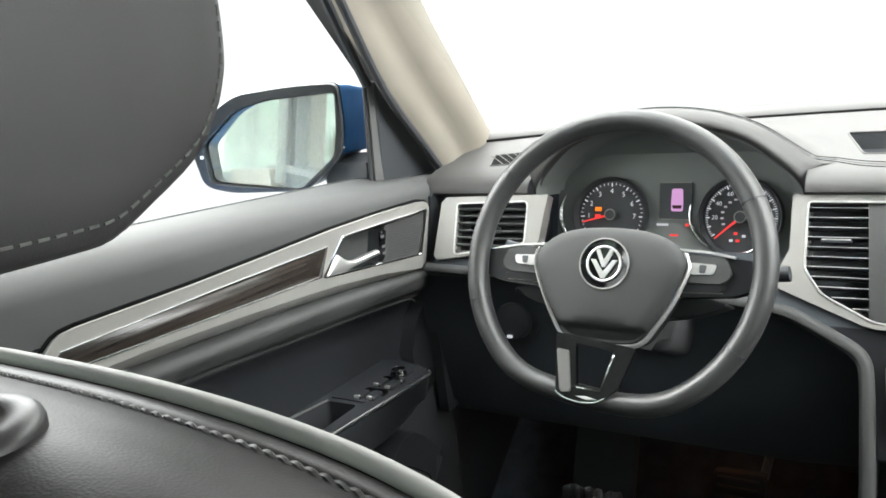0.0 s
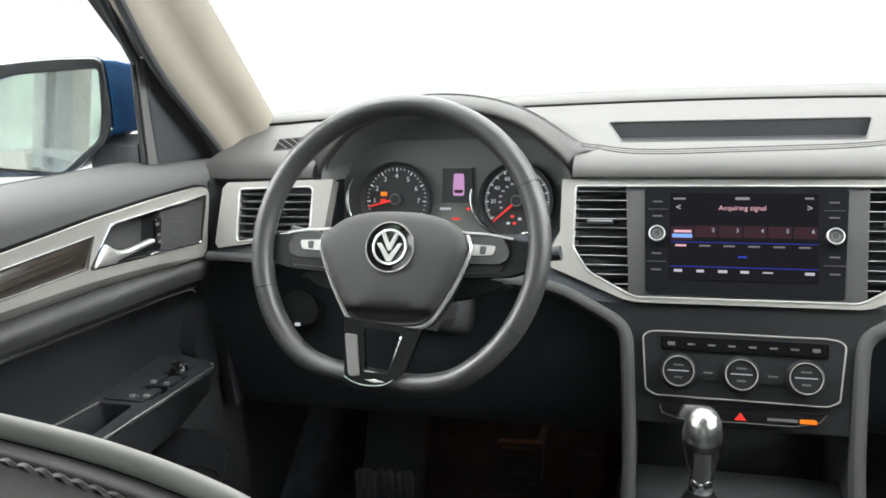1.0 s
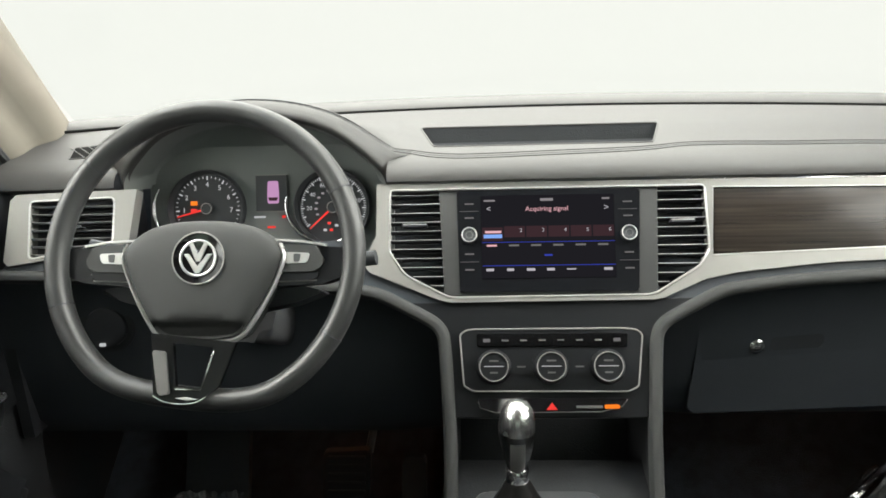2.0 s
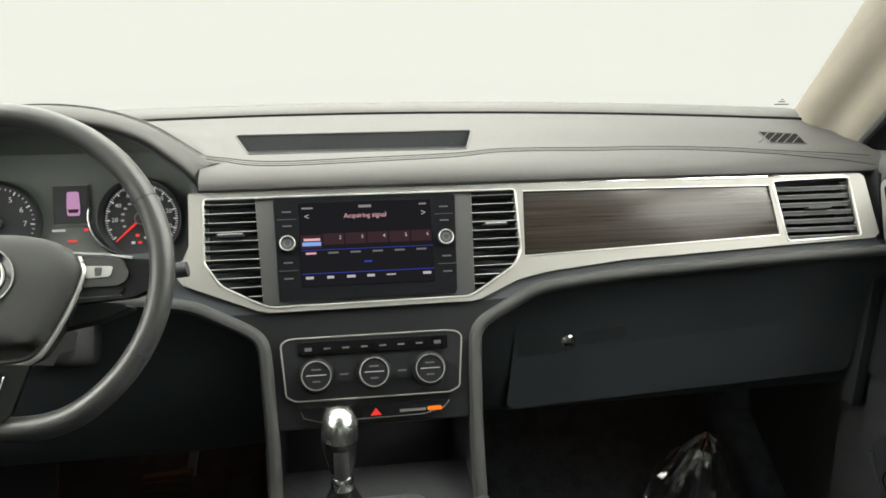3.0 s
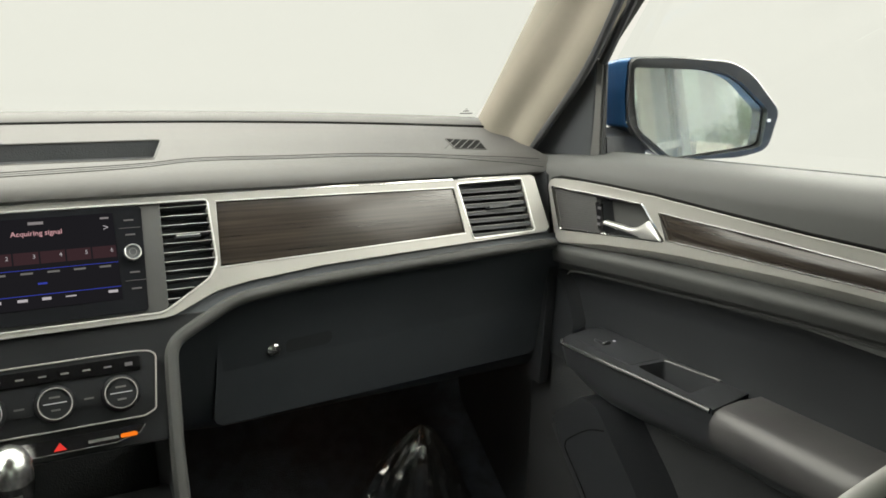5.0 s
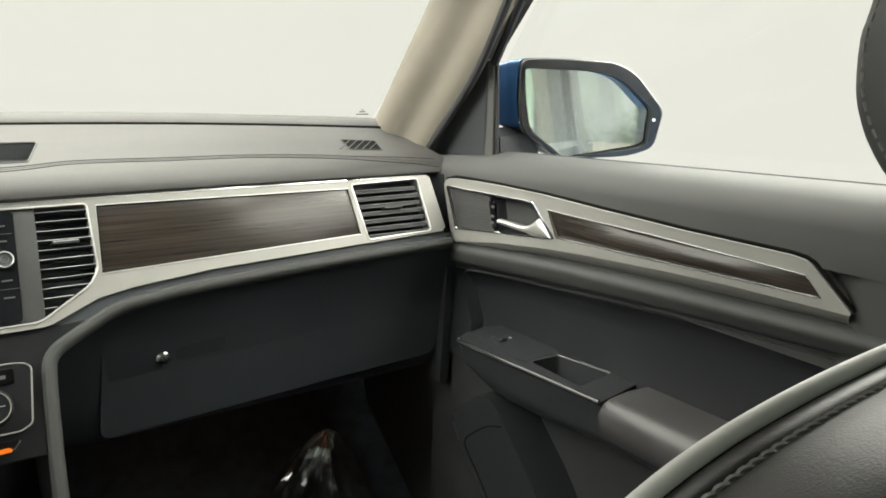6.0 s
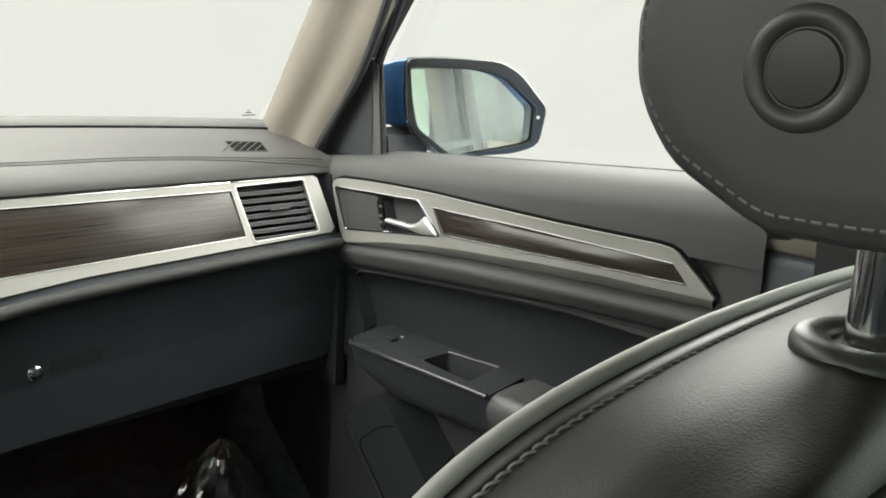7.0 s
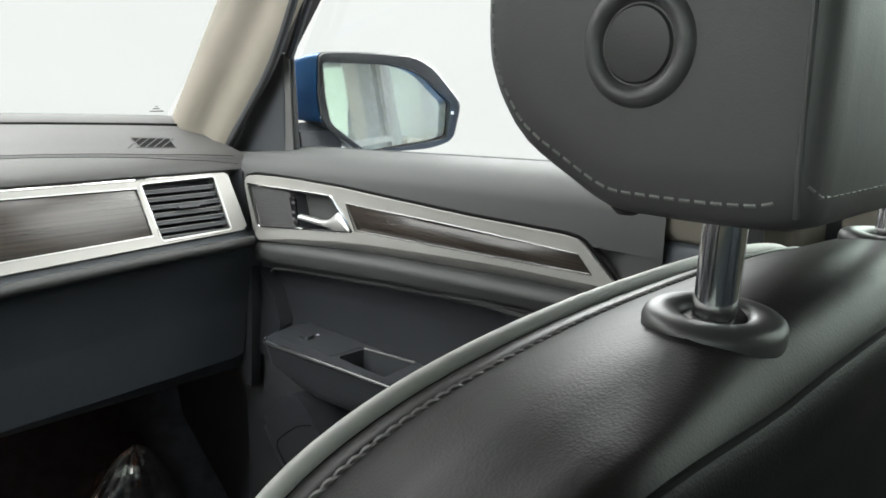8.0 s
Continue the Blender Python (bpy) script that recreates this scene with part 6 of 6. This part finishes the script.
# ---- seats ----
def braid(line, rad, r, pitch):
    """Two strands twisted round each other along a line."""
    pts = [line[0]]
    step = pitch / 10
    need = step
    for a, b in zip(line, line[1:]):
        l = (b - a).length
        while need <= l:
            pts.append(a + (b - a) * (need / l))
            need += step
        need -= l
    bm = bmesh.new()
    for ph in (0.0, math.pi):
        path = []
        for i, p in enumerate(pts):
            d = (pts[min(i + 1, len(pts) - 1)] - pts[max(i - 1, 0)]).normalized()
            u = Vector((0, -1, 0.15))
            u = (u - d * u.dot(d)).normalized()
            v = d.cross(u)
            a = ph + 2 * math.pi * i / 10
            path.append(p + u * (rad * math.cos(a)) + v * (rad * math.sin(a)))
        tube(path, r, n=5, bm=bm)
    return bm


def seat(cx, dy, dz, side, hy=0.0, hz=0.0):
    """A front seat about the line x = cx; side: +1 where the other seat lies to smaller x."""
    t = thing("front_seat", (cx, 0.35 + dy, 0.05 + dz), "black leather front seat with grey stitching, headrest raised", "car seat", "front seats")
    REC = 0.36

    def sp(d, z, dep):
        # across, height on the front edge, depth rearwards
        return Vector((cx + d, 0.147 + dy + (0.898 - z) * REC - dep * 0.94, z + dz - dep * 0.10))
    top = [(0.238, 0.30), (0.243, 0.55), (0.240, 0.70), (0.234, 0.78), (0.224, 0.832), (0.206, 0.862), (0.175, 0.8805), (0.13, 0.8915), (0.07, 0.8975), (0.0, 0.899)]
    out = [(p.x, p.y) for p in curve([(a, b, 0) for a, b in top], 4)]
    out = out + [(-a, b) for a, b in reversed(out[:-1])]
    n = len(out)
    norms = []
    for i in range(n):
        a, b = out[max(0, i - 1)], out[min(n - 1, i + 1)]
        tx, tz = b[0] - a[0], b[1] - a[1]
        l = math.hypot(tx, tz)
        nx, nz = tz / l, -tx / l
        if nx * out[i][0] + nz * (out[i][1] - 0.5) < 0:
            nx, nz = -nx, -nz
        norms.append((nx, nz))

    def ring(dep, h, k=1.0, rear=0.0):
        # rear: how far the squarer rear edge stands out, most at the shoulders
        row = []
        for (a, b), (na, nb) in zip(out, norms):
            e = h + rear * (0.2 + 0.8 * min(1.0, max(0.0, (abs(a) - 0.10) / 0.075)) ** 1.5) * min(1.0, max(0.0, (b - 0.55) / 0.25))
            row.append(sp(a * k + na * e, 0.55 + (b - 0.55) * k + nb * e, dep))
        return row
    prof = [(0.004, -0.0003), (0.0072, 0.0024), (0.012, 0.0047), (0.0168, 0.0058), (0.0178, 0.0051), (0.0188, 0.0066), (0.03, 0.0125), (0.045, 0.0215), (0.058, 0.0265), (0.070, 0.0285), (0.082, 0.0262, 0.006), (0.091, 0.0215, 0.014), (0.0985, 0.0150, 0.0205), (0.1025, 0.0085, 0.024)]
    rows = [ring(0.03, 0, 0.05), ring(0.02, 0, 0.6), ring(-0.012, 0, 0.8), ring(0.0, -0.004, 0.97)] + [ring(q[0], q[1], 1.0, q[2] if len(q) > 2 else 0.0) for q in prof]
    part("backrest", grid(rows), M_LEATHER, t, "black leather backrest", smooth=70)
    back = [ring(a, b, 1.0, 0.024) for a, b in ((0.1025, 0.004), (0.1045, 0.0072), (0.1075, 0.0050), (0.1105, -0.004), (0.1135, -0.020), (0.1170, -0.045))] + [ring(0.148, -0.01, 0.7), ring(0.148, 0, 0.4), ring(0.148, 0, 0.05)]
    part("back_cover", grid(back), M_BACK, t, "black seat back cover", smooth=70)
    part("piping", tube(ring(0.0012, 0.0010), 0.0040, n=12), M_PIPING, t, "leather piping, its highlight put into a pale grey")
    part("front_seam", tube(ring(0.0060, 0.0013), 0.0004, n=6), M_GAP, t)
    ob = part("stitching", braid(ring(0.0180, 0.0058), 0.0008, 0.0010, 0.0100), M_BRAID, t)
    ob["kind"] = "stuff"
    part("back_seam", tube(ring(0.1034, 0.0076, 1.0, 0.024), 0.0012, n=6), M_GAP, t)
    # cushion
    rows = []
    for y, z, k in ((0.28, 0.30, 0.9), (0.30, 0.335, 0.97), (0.45, 0.35, 1.0), (0.62, 0.365, 1.0), (0.72, 0.36, 0.98), (0.76, 0.33, 0.95), (0.76, 0.24, 0.9)):
        rows.append([(cx + x * k, y + dy, z + dz + b) for x, b in ((-0.26, -0.12), (-0.265, -0.01), (-0.235, 0.022), (-0.18, 0.008), (0.0, -0.006), (0.18, 0.008), (0.235, 0.022), (0.265, -0.01), (0.26, -0.12))])
    part("cushion", grid(rows), M_LEATHER, t, "black leather cushion", smooth=70)
    part("seat_base", block(cx - 0.22, cx + 0.22, 0.26 + dy, 0.72 + dy, 0.03, 0.27 + dz, 0.02), M_BLACK, t)
    # headrest posts in their sockets
    for s in (-1, 1):
        base = Vector((cx + s * 0.094, 0.075 + dy, 0.9175 + dz))
        lean = Vector((0, -0.02, 1)).normalized()
        sock = lambda a, b, c: base + Vector((a, b, c + b * 0.03 - s * a * 0.03))
        part("post_socket", lathe([(0.0226, -0.008), (0.0228, -0.0022), (0.0222, -0.0004), (0.0205, 0.0010), (0.0170, 0.0018), (0.0130, 0.0014), (0.0112, 0.0004), (0.0104, -0.0010), (0.0100, -0.008), (0.0, -0.008)], sock, 40), M_SOCKET, t, "black plastic post socket")
        part("headrest_post", tube([base - lean * 0.03, base + lean * 0.05, base + lean * 0.13], 0.0070, n=20), M_CHROME, t, "chrome headrest post")
    # headrest
    dy, dz = dy + hy, dz + hz
    prof = [(0.1400, 1.06), (0.1459, 1.024), (0.1481, 1.0131), (0.1472, 0.9973), (0.1447, 0.9888), (0.1401, 0.9799), (0.1309, 0.9690), (0.1138, 0.9594), (0.0981, 0.9520), (0.085, 0.9510), (0.060, 0.9515), (0.042, 0.9540), (0.0365, 0.964), (0.0355, 1.02), (0.039, 1.08), (0.05, 1.12), (0.082, 1.138), (0.112, 1.13), (0.130, 1.095)]
    loop = [(p.x, p.y) for p in curve([(a, b, 0) for a, b in prof], 3, True)]
    my, mz = 0.085, 1.04
    rows = []
    stations = [(-0.1315, 0.05), (-0.1315, 0.55), (-0.1312, 0.80), (-0.1305, 0.90), (-0.1285, 0.955), (-0.1245, 0.985), (-0.118, 1.0), (-0.06, 1.012), (0.0, 1.016), (0.06, 1.012), (0.118, 1.0), (0.1245, 0.985), (0.1285, 0.955), (0.1305, 0.90), (0.1312, 0.80), (0.1315, 0.55), (0.1315, 0.05)]
    for d, k in stations:
        rows.append([Vector((cx + d, my + (y - my) * k + dy, mz + (z - mz) * k + dz)) for y, z in loop])
    hr = part("headrest", grid(rows, closed=True), M_HEADREST, t, "charcoal vinyl headrest", smooth=70)
    for s in (-1, 1):
        edge = [Vector((cx + s * 0.1302, my + (y - my) * 0.912 + dy, mz + (z - mz) * 0.912 + dz)) for y, z in loop[-6:] + loop[:34]]
        ob = part("stitching", stitches(edge, 0.0030, 0.0016, 0.00055, n=5), M_STITCH, hr)
        ob["kind"] = "stuff"
        part("side_seam", tube([(cx + s * 0.1285, 0.0410 + dy, 0.958 + dz), (cx + s * 0.1303, 0.0413 + dy, 0.970 + dz), (cx + s * 0.1305, 0.0415 + dy, 0.99 + dz), (cx + s * 0.1307, 0.0425 + dy, 1.03 + dz), (cx + s * 0.1307, 0.0440 + dy, 1.06 + dz), (cx + s * 0.1304, 0.050 + dy, 1.10 + dz)], 0.0009, n=8), M_HEADREST, hr)
    hem = [Vector((cx + d, my + (0.0372 - my) * (k + 0.004) + dy, mz + (0.9635 - mz) * (k + 0.004) + dz)) for d, k in stations[4:-4]]
    ob = part("stitching", stitches(curve(hem, 4), 0.0030, 0.0016, 0.00055, n=5), M_STITCH, hr)
    ob["kind"] = "stuff"
    by, bz, bx = 0.0882 + dy, 1.0006 + dz, cx - 0.1312
    fn = lambda a, b, c: Vector((bx - c, by + a, bz + b))
    part("button_ring", lathe([(0.0180, -0.001), (0.0174, 0.0006), (0.0164, 0.0017), (0.0150, 0.0023), (0.0136, 0.0022), (0.0122, 0.0014), (0.0113, 0.0002), (0.0111, -0.001)], fn, 40), M_HEADREST, hr, "raised padded button ring")
    part("adjust_button", lathe([(0.0108, -0.002), (0.0108, 0.0006), (0.0102, 0.0012), (0.006, 0.0014), (0.0, 0.0015)], fn, 36), M_SOCKET, hr, "round headrest button")
    part("guide_foot", lathe([(0.0, -0.0035), (0.003, -0.003), (0.005, -0.0012), (0.0055, 0.002), (0.004, 0.004)], lambda a, b, c: Vector((cx - 0.1195 + a, 0.0945 + b + dy, 0.9535 + c + dz)), 16), M_SOCKET, hr)
    return t


seat(0.40, 0.0, 0.0, 1)
seat(-0.40, 0.055, 0.028, -1, 0.014, 0.008)


# ---- seat belt at the passenger's pillar ----
def belt():
    b = thing("seat_belt", (0.74, 0.25, 0.5), "black woven seat belt hanging at the pillar", "seat belt")
    part("webbing", sweep([(0.765, 0.28, 1.25), (0.752, 0.265, 0.95), (0.745, 0.25, 0.6), (0.75, 0.25, 0.2)], [(-0.023, -0.0012), (-0.023, 0.0012), (0.023, 0.0012), (0.023, -0.0012)], hint=(-1, -0.2, 0)), M_BELT, b)
    part("guide", block(0.75, 0.785, 0.245, 0.315, 1.24, 1.28, 0.006), M_DARK, b)


belt()


# ---- console, shifter, pedals ----
def console():
    c = thing("centre_console", (0, 0.6, 0.05), "black centre console between the seats", "console")
    rows = []
    for y, z, h in ((1.02, 0.45, 0.135), (0.95, 0.435, 0.133), (0.85, 0.43, 0.128), (0.70, 0.435, 0.122), (0.45, 0.46, 0.12), (0.20, 0.50, 0.115), (0.05, 0.50, 0.11), (0.04, 0.2, 0.11)):
        rows.append([(-h - 0.01, y, 0.05), (-h - 0.005, y, z - 0.03), (-h, y, z - 0.008), (-h + 0.01, y, z), (0, y, z), (h - 0.01, y, z), (h, y, z - 0.008), (h + 0.005, y, z - 0.03), (h + 0.01, y, 0.05)])
    part("console_body", grid(rows), M_MAT, c, smooth=50)
    part("shift_plate", prism(rounded([(-0.10, 0.77), (0.06, 0.77), (0.06, 0.96), (-0.10, 0.96)], 0.02), 0.0, 0.008, lambda x, y, w: Vector((x, y, 0.432 + w)), 0.003), M_ARM, c, "black shifter surround")
    for side in (-1, 1):
        part("console_rail", sweep(curve([on_dash(side * 0.1305, -0.40, 0.0), (side * 0.131, 0.93, 0.435), (side * 0.128, 0.80, 0.432), (side * 0.122, 0.6, 0.445)], 5), [(-0.010, -0.006), (-0.008, 0.006), (0, 0.010), (0.008, 0.006), (0.010, -0.006)], hint=(0, -0.5, 0.85)), M_PAD, c)


def shifter():
    g = thing("gear_shifter", (-0.048, 0.89, 0.44), "black gear shifter with a polished silver knob top", "gear shifter")
    c = Vector((-0.048, 0.880, 0.0))

    def fn(a, b, h):
        return Vector((c.x + a, c.y + b + (h - 0.45) * -0.02, h))
    part("knob", lathe([(0.0105, 0.522), (0.0135, 0.530), (0.0170, 0.543), (0.0200, 0.557), (0.0214, 0.568), (0.0216, 0.574)], lambda a, b, h: fn(a, b * 1.2, h), 36), M_GUN, g, "dark polished metal knob")
    part("knob_cap", lathe([(0.0216, 0.574), (0.0211, 0.584), (0.0190, 0.595), (0.0145, 0.6035), (0.008, 0.608), (0.0, 0.6095)], lambda a, b, h: fn(a, b * 1.2, h), 36), M_KNOB, g, "polished silver knob top")
    part("knob_inlay", grid([[fn(x, -1.2 * math.sqrt(r * r - x * x) - 0.0006, h) for x in (-0.0085, -0.004, 0.0, 0.004, 0.0085)] for h, r in ((0.524, 0.0112), (0.530, 0.0135), (0.543, 0.0170), (0.557, 0.0200), (0.566, 0.0211))]), M_GREY, g, smooth=80)
    part("collar", lathe([(0.0135, 0.505), (0.0140, 0.512), (0.0130, 0.522), (0.011, 0.524)], fn, 24), M_CHROME, g)
    part("lever", lathe([(0.010, 0.45), (0.010, 0.51), (0.0, 0.51)], fn, 16), M_DARK, g)
    part("boot", lathe([(0.052, 0.438), (0.047, 0.450), (0.035, 0.468), (0.024, 0.485), (0.018, 0.498), (0.0135, 0.507)], lambda a, b, h: fn(a * (1 + 0.05 * math.sin(6 * math.atan2(b, a))), b, h), 32), M_LEATHER, g, "black leather boot")


def pedals():
    p = thing("brake_pedal", (-0.336, 1.36, 0.22), "wide black rubber brake pedal on a steel arm", "pedal", "pedals")
    fn = lambda x, z, w: Vector((x, 1.30 + (z - 0.26) * 0.35 - w, z))
    part("pad", prism(rounded([(-0.380, 0.222), (-0.296, 0.226), (-0.293, 0.306), (-0.378, 0.302)], 0.008), 0.0, 0.016, fn, 0.004, 3), M_RUBBER, p, "black ribbed rubber pad")
    for k in range(5):
        z = 0.235 + k * 0.014
        part("rib", block(-0.370, -0.303, z, z + 0.006, 0.015, 0.019, 0.001, fn=fn), M_RUBBER, p)
    part("arm", sweep([(-0.300, 1.32, 0.29), (-0.284, 1.36, 0.37), (-0.284, 1.42, 0.50)], circle(0.006, 0.012)), M_GREY, p, "steel pedal arm")
    a = thing("accelerator_pedal", (-0.22, 1.36, 0.1), "slim black accelerator pedal", "pedal", "pedals")
    fa = lambda x, z, w: Vector((x, 1.34 + (z - 0.2) * 0.5 - w, z))
    part("pad", prism(rounded([(-0.245, 0.08), (-0.20, 0.08), (-0.20, 0.26), (-0.245, 0.26)], 0.01), 0.0, 0.014, fa, 0.004), M_RUBBER, a)
    f = thing("footrest", (-0.58, 1.4, 0.1), "grey carpeted footrest ramp under the wheel", "footrest")
    part("ramp", prism(rounded([(-0.640, 0.06), (-0.520, 0.06), (-0.515, 0.37), (-0.628, 0.37)], 0.01), 0.0, 0.02, lambda x, z, w: Vector((x, 1.26 + (z - 0.1) * 0.35 - w, z)), 0.005), M_DARK, f)
    part("heel_edge", block(-0.640, -0.520, 0.062, 0.078, 0.019, 0.023, 0.002, fn=lambda x, z, w: Vector((x, 1.26 + (z - 0.1) * 0.35 - w, z))), M_RUBBER, f)


console()
shifter()
pedals()


def crumpled(name, label, x, y, z, rad, high, seed, lean):
    """A clear plastic bag, standing in pleats over a spread hem."""
    t = thing(name, (x, y, z), label, "plastic film")
    rnd = random.Random(seed)
    off = Vector((rnd.uniform(0, 50), rnd.uniform(0, 50), rnd.uniform(0, 50)))
    n, m = 66, 16
    rows = []
    for j in range(m + 1):
        f = j / m
        row = []
        for i in range(n):
            a = 2 * math.pi * i / n
            d = Vector((math.cos(a), math.sin(a), 0))
            pleat = noise.ridged_multi_fractal(d * 1.7 + Vector((0, 0, f * 0.9)) + off, 0.8, 2.1, 3, 1.0, 2.0) * 0.42 - 0.35
            r = rad * ((1 - f) ** 0.62 + 0.02) * (1 + 0.55 * pleat)
            crease = noise.noise(Vector((d.x * 3, d.y * 3, f * 7)) + off) * 0.012
            row.append((x + d.x * r + lean[0] * f * f, y + d.y * r * 0.8 + lean[1] * f * f, z + 0.004 + max(0.0, f * high + crease * min(1, 3 * f))))
        rows.append(row)
    part("bag", grid(rows, closed=True), M_CLEAR, t, "crumpled clear film", smooth=12)
    hem = []
    for j in range(8):
        f = j / 7
        row = []
        for i in range(n):
            a = 2 * math.pi * i / n
            d = Vector((math.cos(a), math.sin(a), 0))
            r = rad * (0.75 + 1.05 * f) * (1 + 0.25 * noise.noise(d * 2 + off))
            row.append((x + d.x * r * 1.25, y + d.y * r * 0.7, z + 0.004 + 0.05 * (1 - f) * abs(noise.noise(Vector((d.x * 5, d.y * 5, f * 4)) + off))))
        hem.append(row)
    part("hem", grid(hem, closed=True), M_CLEAR, t, smooth=22)


crumpled("plastic_bag", "crumpled clear plastic bag lying in the footwell", 0.652, 1.37, 0.06, 0.125, 0.198, 5, (0.02, -0.01))


def draped(x0, x1, z0, z1):
    """Clear film laid over the foot of the footrest, with upright folds."""
    t = thing("floor_film", (0.5 * (x0 + x1), 1.23, z0), "crumpled clear protective film bunched over the footrest", "plastic film")
    off = Vector((7.3, 2.1, 4.4))
    rows = []
    for j in range(19):
        f = j / 18
        z = z0 + (z1 - z0) * f
        row = []
        for i in range(61):
            g = i / 60
            x = x0 + (x1 - x0) * g + 0.004 * math.sin(7 * f + 3)
            fold = sum(h * math.exp(-((g - c - 0.03 * math.sin(5 * f + c * 9)) / wd) ** 2) for c, h, wd in ((0.05, 0.020, 0.035), (0.30, 0.007, 0.05), (0.47, 0.009, 0.03), (0.68, 0.018, 0.045), (0.93, 0.012, 0.05)))
            w = 0.024 + fold * (0.6 + 0.5 * f) + 0.003 * noise.noise(Vector((x * 60, z * 40, 0)) + off)
            zz = z - (0.012 * abs(noise.noise(Vector((g * 6, 3.3, 0)))) * f)
            row.append((x, 1.26 + (zz - 0.1) * 0.35 - w, zz))
        rows.append(row)
    part("sheet", grid(rows), M_CLEAR, t, smooth=30)


draped(-0.645, -0.520, 0.055, 0.236)


def footwell_lamp(x, k):
    l = thing("footwell_lamp", (x, 1.32, 0.43), "small orange footwell lamp under the dashboard", "lamp", "footwell lamps")
    part("housing", block(x - 0.03, x + 0.03, 1.295, 1.35, 0.44, 0.465, 0.003), M_BLACK, l)
    part("lens", block(x - 0.014 * k, x + 0.014 * k, 1.322 - 0.012 * k, 1.322 + 0.013 * k, 0.432, 0.441, 0.003), M_FOOT, l)


footwell_lamp(0.5, 0.9)
footwell_lamp(-0.35, 1.05)
